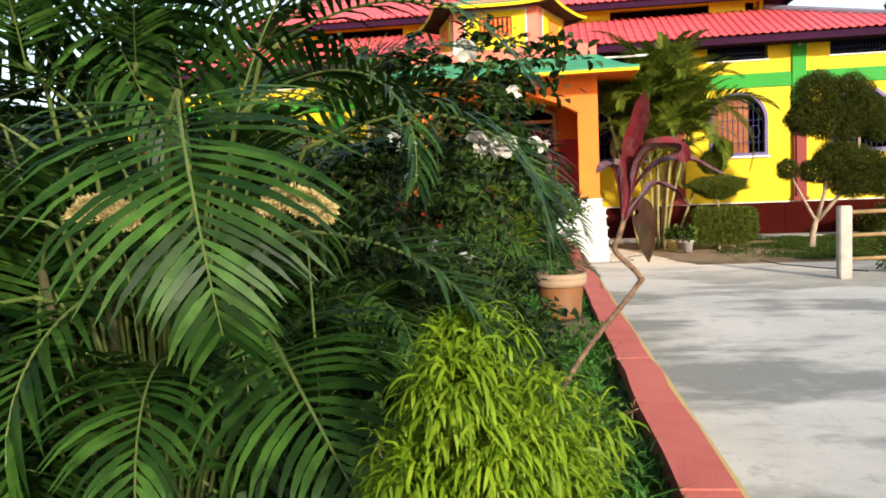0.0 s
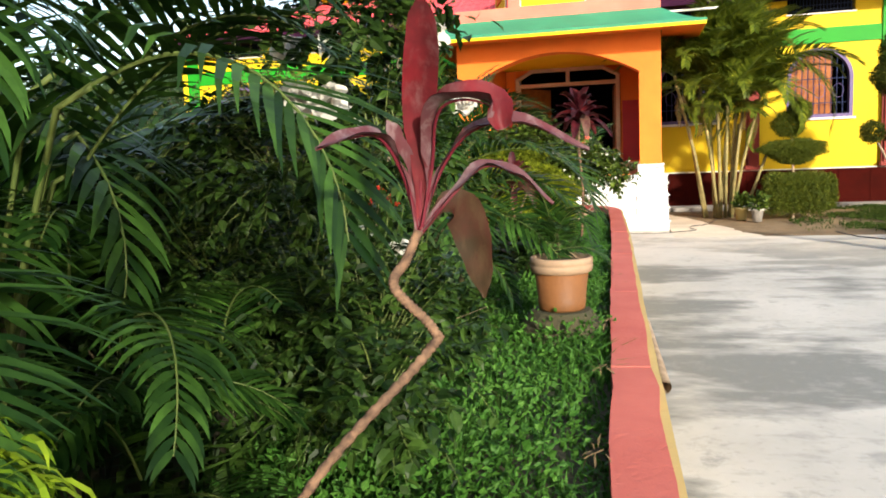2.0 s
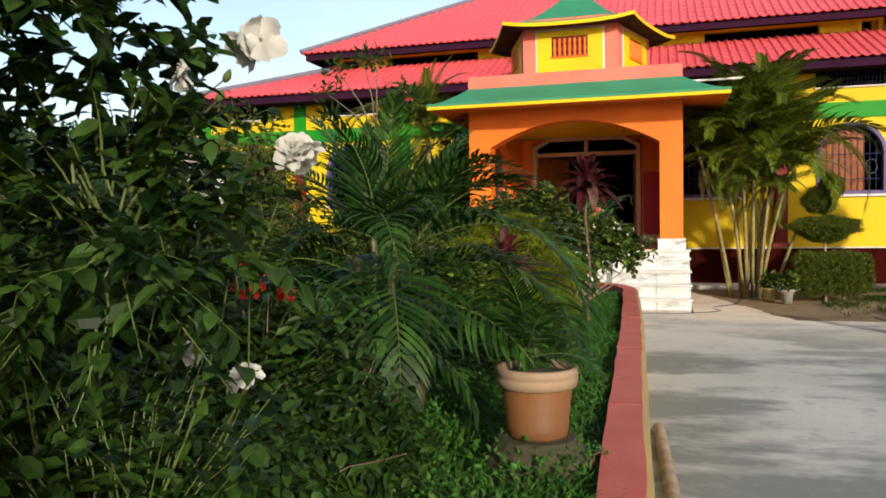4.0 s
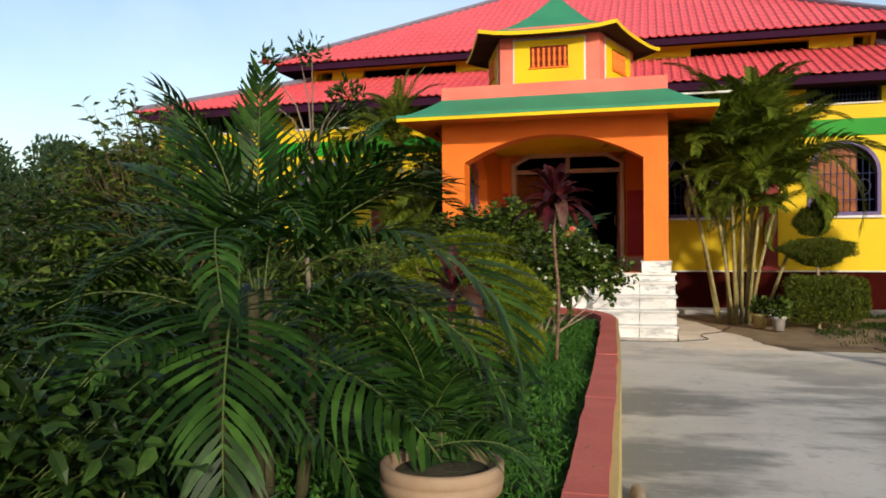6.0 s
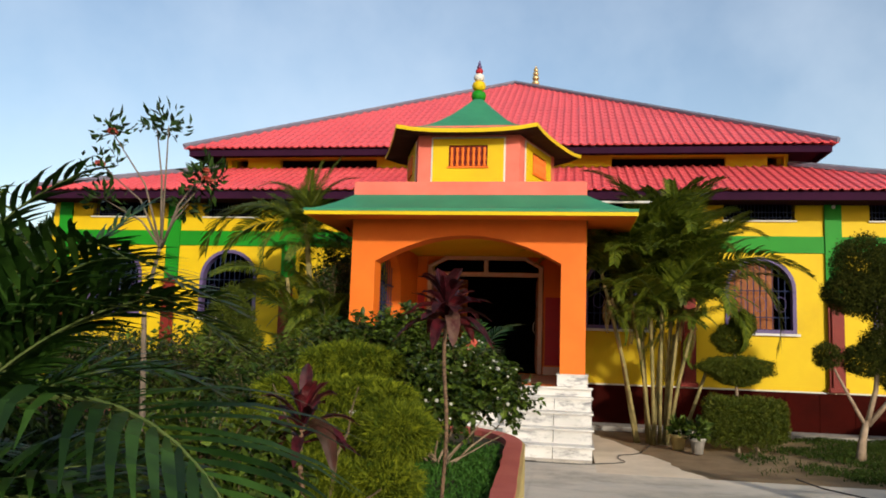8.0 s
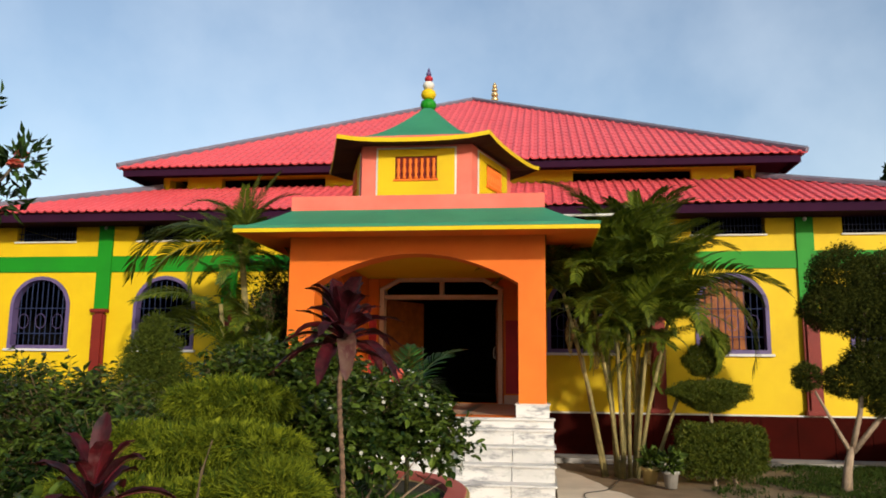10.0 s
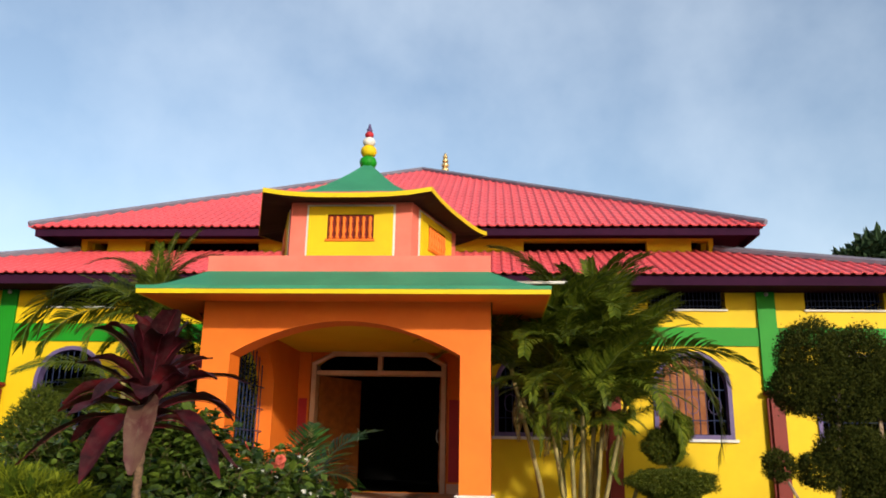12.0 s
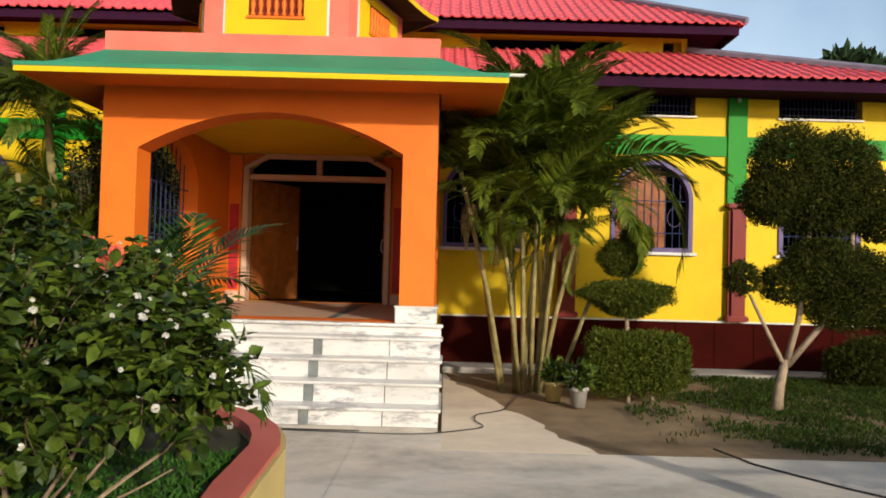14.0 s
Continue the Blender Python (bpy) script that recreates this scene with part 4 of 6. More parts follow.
    F = np.concatenate([idx + [3 * k + i, 3 * k + (i + 1) % 3, 3 * k + 3 + (i + 1) % 3, 3 * k + 3 + i] for k in range(4) for i in range(3)]).tolist()
    tw = new("branchwork", mesh_of("branchwork", T.reshape(-1, 3).tolist(), F, wood))
    tw.parent = parent
    return ob


def ribbon_cloud(name, blobs, count, length, width, material, parent=None, seed=1, curl=0.9, shell=0.3, up=0.6):
    """Narrow, arching leaves of four segments."""
    rng = np.random.default_rng(seed)
    which = rng.integers(0, len(blobs), count)
    B = np.array(blobs)[which]
    d = rng.normal(size=(count, 3))
    d /= np.linalg.norm(d, axis=1, keepdims=True)
    p = B[:, :3] + d * (shell + (1 - shell) * rng.random(count) ** 0.5)[:, None] * B[:, 3:]
    axis = d * 0.6 + rng.normal(size=(count, 3)) * 0.5
    axis[:, 2] += up
    axis /= np.linalg.norm(axis, axis=1, keepdims=True)
    side = np.cross(axis, np.array([0, 0, 1.0]) + rng.normal(size=(count, 3)) * 0.3)
    side /= np.linalg.norm(side, axis=1, keepdims=True)
    L = length * (0.6 + 0.8 * rng.random(count))
    v = []
    cur, ax = p.copy(), axis.copy()
    n = 4
    for k in range(n + 1):
        w = width * math.sin(math.pi * (0.12 + 0.86 * k / n)) * 0.5
        v += [cur + side * w, cur - side * w]
        cur = cur + ax * (L / n)[:, None]
        ax[:, 2] -= curl / n * (0.5 + rng.random(count))
        ax += rng.normal(size=(count, 3)) * 0.10
        ax /= np.linalg.norm(ax, axis=1, keepdims=True)
    v = np.stack(v, 1)
    m = 2 * (n + 1)
    idx = np.arange(count)[:, None] * m
    f = np.concatenate([idx + [2 * k, 2 * k + 1, 2 * k + 3, 2 * k + 2] for k in range(n)])
    ob = new(name, mesh_of(name, v.reshape(-1, 3).tolist(), f.tolist(), material))
    if parent:
        ob.parent = parent
    return ob


def frond_mesh(name, length, droop, leaf, pairs, material, seed, width=0.020, hang=0.45, stalk=0.09):
    """A feather frond along +x, rising and then drooping: a tapered stalk and two rows of arching leaflets."""
    rng = np.random.default_rng(seed)
    bm = bmesh.new()
    n = 14
    pts, ang, p = [], [], Vector((0, 0, 0))
    twist = rng.normal() * 0.25
    for k in range(n + 1):
        s = k / n
        a = -droop * s ** 1.5
        pts.append(p.copy())
        ang.append(a)
        p = p + Vector((math.cos(a), twist * s * 0.3, math.sin(a))) * (length / n)
    tube(pts, [0.0055 * (1 - 0.8 * k / n) + 0.001 for k in range(n + 1)], 5, bm)
    for f in bm.faces:
        f.material_index = 1
    for i in range(pairs):
        s = stalk + (1 - stalk) * (i + 0.5) / pairs
        k = min(int(s * n), n - 1)
        base = pts[k].lerp(pts[k + 1], s * n - k)
        a = ang[k]
        t = Vector((math.cos(a), 0, math.sin(a)))
        upv = Vector((-math.sin(a), 0, math.cos(a)))
        u = (s - stalk) / (1 - stalk)
        L = leaf * (0.55 + 0.45 * math.sin(math.pi * min(1, u * 1.25 + 0.12))) * (1 - 0.45 * u ** 3)
        fwd = 0.40 + 0.75 * u
        for sg in (-1, 1):
            d = (Vector((0, sg, 0)) + t * (fwd + rng.normal() * 0.06) + upv * (0.28 + rng.normal() * 0.08)).normalized()
            q = base.copy()
            ll = L * (0.9 + 0.2 * rng.random())
            prev = None
            for j in range(5):
                w = width * (0.35, 1.0, 0.95, 0.6, 0.06)[j] * 0.5
                sv = d.cross(upv).normalized()
                vs = (bm.verts.new(q + sv * w), bm.verts.new(q - sv * w))
                if prev:
                    fc = bm.faces.new((prev[0], prev[1], vs[1], vs[0]))
                    fc.material_index = 0
                prev = vs
                q = q + d * (ll / 4)
                d = (d + Vector((0, 0, -hang * (0.35 + 0.3 * j)))).normalized()
    me = bpy.data.meshes.new(name)
    bm.to_mesh(me)
    bm.free()
    me.materials.append(material)
    me.materials.append(PALMRIB)
    return me


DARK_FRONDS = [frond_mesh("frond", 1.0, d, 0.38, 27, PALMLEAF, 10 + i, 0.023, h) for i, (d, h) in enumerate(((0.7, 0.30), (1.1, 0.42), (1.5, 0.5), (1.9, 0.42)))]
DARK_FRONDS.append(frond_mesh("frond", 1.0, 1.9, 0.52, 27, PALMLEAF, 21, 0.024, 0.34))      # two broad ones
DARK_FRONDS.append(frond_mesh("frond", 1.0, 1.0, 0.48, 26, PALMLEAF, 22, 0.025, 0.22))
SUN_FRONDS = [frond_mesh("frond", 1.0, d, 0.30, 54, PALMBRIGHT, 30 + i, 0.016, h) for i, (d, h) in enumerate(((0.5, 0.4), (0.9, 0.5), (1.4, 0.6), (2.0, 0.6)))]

DEAD_FRONDS = [frond_mesh("frond", 1.0, d, 0.22, 30, PALMDEAD, 50 + i, 0.016, 0.8) for i, d in enumerate((0.5, 0.9))]


def palm(at, label, fronds, canes, meshes, seed, group="palms"):
    """fronds: (offset, yaw, elevation, length, mesh); canes: lists of points and a radius."""
    p = thing("palm", at, label, "palm", group)
    for pts, r in canes:
        if r < 0.01:
            part("stalk", tube(pts, r, 6), PALMRIB, p, smooth=True)
            continue
        part("cane", tube(pts, [r * (1.15 - 0.3 * k / (len(pts) - 1)) for k in range(len(pts))], 8), CANE if r > 0.03 else DARKCANE, p, smooth=True)
    rng = random.Random(seed)
    for (x, y, z), yaw, el, L, k in fronds:
        share("frond", meshes[k], p, pose(x, y, z, 0, -el, yaw) @ pose(0, 0, 0, rng.uniform(-25, 25) * (0.3 if k > 3 else 1)) @ Matrix.Diagonal((L, L * rng.uniform(0.85, 1.15), L, 1)))
    return p


def rosette(n, centre, z, L, seed, spread=0.10, el=(-5, 75), kinds=(0, 1, 2, 3), yaw=None):
    """Fronds all round a clump: the steep ones straighter, the flat ones drooping."""
    rng = random.Random(seed)
    out = []
    for i in range(n):
        u = (i + 0.5) / n
        e = el[0] + (el[1] - el[0]) * u + rng.uniform(-8, 8)
        a = i * 137.5 + rng.uniform(-20, 20) if yaw is None else rng.uniform(*yaw)
        out.append(((centre[0] + rng.uniform(-spread, spread), centre[1] + rng.uniform(-spread, spread), rng.uniform(*z)), a, e, rng.uniform(*L), rng.choice(kinds)))
    return out


def stems(base, tops, r, seed, material=TWIG, name="stem", parent=None):
    rng = random.Random(seed)
    bm = bmesh.new()
    for t in tops:
        a, b = Vector(base) + Vector((rng.uniform(-.06, .06), rng.uniform(-.06, .06), 0)), Vector(t)
        pts = [a.lerp(b, k / 6) + Vector((rng.uniform(-1, 1), rng.uniform(-1, 1), 0)) * 0.03 * (b - a).length * math.sin(k / 6 * math.pi) for k in range(7)]
        tube(pts, [r * (1 - 0.75 * k / 6) for k in range(7)], 5, bm)
    return part(name, bm, material, parent)


def blade(points, width, material, parent, name="leaf", fold=0.18, n=12):
    """A broad strap leaf along a quadratic curve, folded on its midrib."""
    a, b, c = map(Vector, points)
    bm = bmesh.new()
    rows = []
    for k in range(n + 1):
        t = k / n
        q = a.lerp(b, t).lerp(b.lerp(c, t), t)
        d = ((b - a) * (1 - t) + (c - b) * t).normalized()
        side = d.cross(Vector((0.15, -1, 0.25)))
        side = side.normalized() if side.length > 0.05 else Vector((1, 0, 0))
        nr = side.cross(d)
        w = width * 0.5 * (0.22 + 0.78 * math.sin(math.pi * min(1, t * 0.92 + 0.08)) ** 0.65) * (1 if t < 0.97 else 0.45)
        rip = 0.004 * math.sin(t * 17)
        rows.append([bm.verts.new(q - side * w + nr * (fold * w + rip)), bm.verts.new(q - side * w * 0.5 + nr * fold * w * 0.4), bm.verts.new(q),
                     bm.verts.new(q + side * w * 0.5 + nr * fold * w * 0.4), bm.verts.new(q + side * w + nr * (fold * w - rip))])
    for r, s in zip(rows, rows[1:]):
        for k in range(4):
            bm.faces.new((r[k], r[k + 1], s[k + 1], s[k]))
    lf = part(name, bm, material, parent, smooth=True)
    rib = [a.lerp(b, k / n).lerp(b.lerp(c, k / n), k / n) + Vector((0.15, -1, 0.25)).normalized() * 0.0012 for k in range(n)]
    part("midrib", tube(rib, [0.0016 * (1.6 - 1.3 * k / n) for k in range(n)], 4), MIDRIB if material in (CORDY, CORDYGREY) else material, lf)
    return lf


def ringed(points, r, rings, parent, material=CORDYSTEM):
    """A bare cane with raised leaf scars."""
    pts = [Vector(p) for p in points]
    fine, rad = [], []
    m = rings * 3
    for k in range(m + 1):
        s = k / m * (len(pts) - 1)
        i = min(int(s), len(pts) - 2)
        u = s - i
        p0, p1, p2, p3 = pts[max(i - 1, 0)], pts[i], pts[i + 1], pts[min(i + 2, len(pts) - 1)]
        fine.append(0.5 * ((2 * p1) + (p2 - p0) * u + (2 * p0 - 5 * p1 + 4 * p2 - p3) * u * u + (3 * p1 - p0 - 3 * p2 + p3) * u ** 3))
        rad.append(r * (0.84 if k % 3 == 0 else 1.10))
    return part("stem", tube(fine, rad, 8), material, parent, "ringed brown cane", True)


def petal_flower(name, r, petals, rings, material, seed, cup=1.0):
    """A double flower: rings of cupped petals."""
    rng = random.Random(seed)
    bm = bmesh.new()
    for ring in range(rings):
        u = ring / max(1, rings - 1)
        for i in range(petals):
            a = i * math.tau / petals + ring * 0.7 + rng.uniform(-0.15, 0.15)
            L = r * (0.55 + 0.5 * u) * rng.uniform(0.85, 1.1)
            tilt = math.radians(82 - 70 * u * cup)
            grid = []
            for j in range(5):
                t = j / 4
                row = []
                for k in range(5):
                    w = (k / 4 - 0.5) * r * 0.95 * math.sin(math.pi * (0.2 + 0.65 * t)) * (0.7 + 0.5 * u)
                    h = t * L
                    bend = tilt - 0.5 * t * t * u
                    p = Vector((r * 0.08 + h * math.cos(bend), w, h * math.sin(bend) + abs(w) * 0.30 + rng.uniform(-1, 1) * r * (0.03 + 0.09 * t * u)))
                    row.append(bm.verts.new(Matrix.Rotation(a, 3, "Z") @ p))
                grid.append(row)
            for j in range(4):
                for k in range(4):
                    bm.faces.new((grid[j][k], grid[j][k + 1], grid[j + 1][k + 1], grid[j + 1][k]))
    me = bpy.data.meshes.new(name)
    bm.to_mesh(me)
    bm.free()
    me.shade_smooth()
    me.materials.append(material)
    return me


ROSE = petal_flower("rose_bloom", 0.044, 5, 5, PETALW, 3, 1.15)
ROSE_OPEN = petal_flower("rose_bloom", 0.044, 7, 5, PETALW, 5, 1.05)
REDBLOOM = petal_flower("red_bloom", 0.028, 5, 3, PETALR, 7)
CORALBLOOM = petal_flower("coral_bloom", 0.035, 9, 4, PETALP, 8, 1.0)
STAR = petal_flower("white_star", 0.020, 5, 2, PETALW, 9, 1.2)


def ground_cover(name, x0, x1, y0, y1, z, count, height, width, material, label, seed, lean=0.5, avoid=None):
    rng = np.random.default_rng(seed)
    p = np.stack([rng.uniform(x0, x1, count), rng.uniform(y0, y1, count), np.full(count, z)], 1)
    if avoid:
        p = p[np.array([not avoid(a, b) for a, b, _ in p])]
    n = len(p)
    h = height * (0.45 + 0.75 * rng.random(n)) * (0.8 + 0.35 * np.sin(p[:, 0] * 5) * np.sin(p[:, 1] * 3.7))
    a = rng.uniform(0, math.tau, n)
    side = np.stack([np.cos(a), np.sin(a), np.zeros(n)], 1) * width * (0.6 + 0.8 * rng.random(n))[:, None]
    bend = rng.normal(size=(n, 3)) * lean
    bend[:, 2] = 0
    mid = p + (np.array([0, 0, 1.0]) + bend * 0.4) * (h * 0.6)[:, None]
    tip = p + (np.array([0, 0, 0.9]) + bend * 1.2) * h[:, None]
    v = np.stack([p + side * 0.5, p - side * 0.5, mid - side * 0.6, mid + side * 0.6, tip], 1)
    idx = np.arange(n)[:, None] * 5
    f = (idx + [0, 1, 2, 3]).tolist() + (idx + [3, 2, 4]).tolist()
    return tagged(new(name, mesh_of(name, v.reshape(-1, 3).tolist(), f, material)), label, "grass", kind="stuff")


# ---- bed: the palms nearest the drive ----
DROOPS = (0.7, 1.1, 1.5, 1.9, 1.9, 1.0)
SUN_DROOPS = (0.5, 0.9, 1.4, 2.0)


def aimed(start, tip, kind, droops=DROOPS):
    """A frond from start to tip, as a row for palm()."""
    d = Vector(tip) - Vector(start)
    x = z = 0.0
    for k in range(14):
        a = -droops[kind] * (k / 14) ** 1.5
        x, z = x + math.cos(a) / 14, z + math.sin(a) / 14
    el = math.atan2(d.z, math.hypot(d.x, d.y)) - math.atan2(z, x)
    return (tuple(start), math.degrees(math.atan2(d.y, d.x)), math.degrees(el), d.length / math.hypot(x, z), kind)


C0 = Vector((-1.05, 2.0, BED))
AIMED = [((-0.51, 1.22, 1.71), (-0.41, 1.02, 1.35), 4), ((-0.33, 1.28, 1.48), (0.02, 1.14, 1.30), 5), ((-0.56, 1.66, 1.24), (-0.36, 1.20, 0.92), 3), ((-0.88, 1.76, 1.38), (-0.99, 1.32, 0.90), 3),
         ((-0.52, 1.78, 1.90), (0.02, 1.62, 1.76), 2), ((-0.80, 1.80, 1.80), (-1.35, 1.60, 1.58), 2), ((-0.84, 1.9, 1.5), (-0.86, 1.75, 2.25), 0), ((-0.70, 1.8, 1.6), (-0.35, 1.7, 2.15), 0),
         ((-0.95, 1.8, 1.6), (-1.35, 1.7, 2.1), 0), ((-0.42, 1.82, 1.68), (0.06, 1.66, 1.44), 4), ((-0.50, 1.55, 1.74), (-0.10, 1.36, 1.54), 3),
         ((-0.75, 1.6, 1.2), (-0.62, 1.15, 0.95), 3), ((-1.0, 1.5, 1.35), (-1.25, 1.1, 1.05), 2), ((-0.9, 1.9, 1.9), (-0.55, 2.0, 2.35), 0), ((-1.1, 1.9, 1.95), (-1.6, 1.7, 2.2), 1), ((-1.0, 1.7, 1.75), (-1.45, 1.5, 1.95), 1),
         ((-1.05, 1.6, 1.85), (-0.95, 1.35, 2.05), 1), ((-0.85, 1.7, 1.85), (-0.70, 1.45, 2.05), 1), ((-1.15, 1.7, 1.7), (-1.6, 1.45, 1.75), 2), ((-1.1, 1.7, 1.5), (-1.5, 1.4, 1.35), 2), ((-0.65, 1.9, 1.9), (-0.20, 1.85, 2.0), 1), ((-0.55, 1.95, 1.62), (0.0, 1.85, 1.70), 2), ((-0.60, 1.95, 1.72), (-0.10, 1.9, 1.86), 1), ((-0.6, 2.0, 1.55), (-0.06, 1.95, 1.78), 1)]
fr = [aimed(Vector(a) - C0, Vector(b) - C0, k) for a, b, k in AIMED]
more = rosette(26, (-0.15, 0.15), (0.3, 0.95), (0.85, 1.15), 4, 0.22, (0, 78)) + rosette(11, (-0.1, -0.05), (1.0, 1.4), (0.75, 1.0), 46, 0.2, (-10, 60), (1, 2, 3)) + rosette(14, (0.0, -0.1), (0.05, 0.35), (0.6, 0.85), 44, 0.22, (10, 60), (0, 1, 2, 3), (-170, -25))
# none of the low fronds reaches out over the grass
fr += [f for f in more if not (-80 < (f[1] + 180) % 360 - 180 < 60 and f[2] < 45 and f[0][2] < 0.65)]
fr += rosette(12, (0.30, 0.25), (0.10, 0.60), (0.40, 0.62), 47, 0.20, (5, 65), (2, 3), (-150, 20))
canes = [([(0.12 * math.cos(a), 0.12 * math.sin(a), 0), (0.2 * math.cos(a), 0.2 * math.sin(a), 0.45), (0.24 * math.cos(a), 0.24 * math.sin(a), 0.7)], 0.014) for a in (0.3, 1.4, 2.6, 3.7, 4.9)]
for a, b, k in AIMED:
    q = Vector(a) - C0
    canes.append(([(q.x * 0.25, q.y * 0.25, 0), (q.x * 0.55, q.y * 0.55, q.z * 0.6), (q.x * 0.85, q.y * 0.85, q.z * 0.97), q], 0.006))
palm(C0, "bushy feather palm with dark green arching fronds", fr, canes, DARK_FRONDS, 2, "palms of the bed")
fr = rosette(12, (0, 0), (0.2, 0.6), (0.6, 0.85), 16, 0.12, (5, 60))
palm((-1.45, 0.85, BED), "low feather palm with dark green fronds", fr, [([(0, 0, 0), (0.02, 0.01, 0.3), (0.02, 0, 0.45)], 0.02)], DARK_FRONDS, 13, "palms of the bed")
C1 = Vector((-0.62, 4.8, BED))
fr = rosette(9, (0, 0), (0.25, 0.60), (0.55, 0.80), 8, 0.16, (-15, 45))
fr += [aimed(Vector(a) - C1, Vector(b) - C1, k) for a, b, k in (
    ((-0.64, 4.8, 1.42), (-0.60, 4.72, 2.08), 0), ((-0.66, 4.8, 1.42), (-1.02, 4.8, 2.04), 0), ((-0.62, 4.8, 1.42), (-0.30, 4.8, 1.98), 1), ((-0.66, 4.70, 1.50), (-0.95, 4.33, 1.34), 4), ((-0.6, 4.8, 1.45), (-0.12, 4.9, 1.70), 2),
    ((-0.50, 4.8, 1.48), (0.22, 4.6, 1.24), 4), ((-0.60, 4.62, 1.40), (-0.36, 4.10, 1.00), 4), ((-0.55, 4.62, 1.20), (-0.04, 4.22, 0.95), 3), ((-0.5, 4.75, 1.32), (0.18, 4.5, 1.10), 3), ((-0.75, 4.75, 1.40), (-1.20, 4.45, 1.28), 4), ((-0.7, 4.8, 1.5), (-1.35, 4.65, 1.64), 5), ((-0.64, 4.7, 1.5), (-0.32, 4.38, 1.60), 3), ((-0.62, 4.6, 1.5), (-0.42, 4.08, 1.42), 3),
    ((-0.55, 4.8, 1.45), (-0.06, 5.0, 1.74), 1), ((-0.55, 4.9, 1.45), (-0.08, 5.1, 1.52), 2), ((-0.65, 4.4, 1.25), (-0.52, 3.92, 1.20), 3), ((-0.75, 4.9, 1.42), (-1.25, 4.9, 1.84), 1), ((-0.8, 4.8, 1.4), (-1.35, 4.6, 1.55), 2),
    ((-0.72, 5.0, 1.45), (-0.85, 5.2, 2.05), 0), ((-0.55, 5.0, 1.45), (-0.42, 5.25, 1.98), 0), ((-0.7, 4.9, 1.4), (-1.15, 5.1, 1.98), 1), ((-0.68, 4.75, 1.42), (-0.80, 4.55, 2.02), 1), ((-0.52, 4.75, 1.35), (0.10, 4.75, 1.12), 3), ((-0.75, 4.7, 1.35), (-1.2, 4.35, 1.2), 3),
    ((-0.52, 4.85, 1.50), (-0.01, 4.95, 1.67), 3), ((-0.52, 4.85, 1.50), (-0.02, 4.90, 1.72), 3), ((-0.52, 4.85, 1.50), (-0.02, 4.80, 1.76), 3), ((-0.52, 4.85, 1.50), (-0.04, 5.10, 1.63), 3), ((-0.52, 4.85, 1.50), (-0.09, 4.80, 1.80), 3))]
palm(C1, "bushy feather palm with dark green arching fronds", fr,
     [([(0.1 * math.cos(a), 0.1 * math.sin(a), 0), (0.14 * math.cos(a), 0.14 * math.sin(a), 0.4), (0.16 * math.cos(a), 0.16 * math.sin(a), 0.75)], 0.02) for a in (0.5, 2.0, 3.6, 5.0)], DARK_FRONDS, 4, "palms of the bed")
fr = rosette(22, (0, 0), (0.2, 0.5), (0.75, 1.0), 9, 0.2, (-5, 50))
palm((-1.5, 5.5, BED), "bushy feather palm with dark green arching fronds", fr,
     [([(0.1 * math.cos(a), 0.1 * math.sin(a), 0), (0.12 * math.cos(a), 0.12 * math.sin(a), 0.25), (0.13 * math.cos(a), 0.13 * math.sin(a), 0.45)], 0.018) for a in (0.5, 2.0, 3.6, 5.0)], DARK_FRONDS, 5, "palms of the bed")

# ---- lime shrub ----
t = thing("lime_shrub", (0, 0, 0), "bright lime green shrub with narrow curly leaves", "shrub")
tufts = []
tr = random.Random(6)
for i in range(30):
    d = Vector((tr.gauss(0, 1), tr.gauss(0, 1), abs(tr.gauss(0.2, 0.9)))).normalized()
    tufts.append((-0.03 + d.x * 0.135, 1.10 + d.y * 0.15, 1.02 + d.z * 0.28 + (0.04 if abs(d.x + 0.1) < 0.2 else 0), 0.055, 0.055, 0.045))
for i in range(12):
    tufts.append((0.10 + tr.uniform(-0.08, 0.08), 1.10 + tr.uniform(-0.12, 0.12), 1.05 + tr.uniform(-0.15, 0.14), 0.045, 0.045, 0.045))
ribbon_cloud("leaves", tufts, 7200, 0.046, 0.0056, LIME, t, 3, 2.4, 0.3, 0.02)
ribbon_cloud("inner_leaves", [(-0.06, 1.1, 0.98, 0.15, 0.15, 0.26), (0.08, 1.1, 0.92, 0.12, 0.12, 0.18)], 2500, 0.045, 0.007, LIME, t, 4, 2.0, 0.1, 0.3)
stems((-0.06, 1.1, BED), [(-0.17, 1.05, 1.2), (0.0, 1.15, 1.3), (0.12, 1.05, 1.12), (-0.08, 0.98, 1.15)], 0.006, 5, TWIG, "stem", t)

# ---- maroon strap-leaved plants ----
t = thing("cordyline", (0, 0, 0), "tall maroon strap-leaved plant on a crooked ringed cane", "plant", "maroon plants")
ringed([(-0.12, 1.34, BED), (-0.02, 1.36, 0.95), (0.09, 1.39, 1.20), (0.212, 1.46, 1.345), (0.222, 1.47, 1.37), (0.182, 1.47, 1.415), (0.190, 1.49, 1.44), (0.200, 1.505, 1.468)], 0.0050, 86, t)


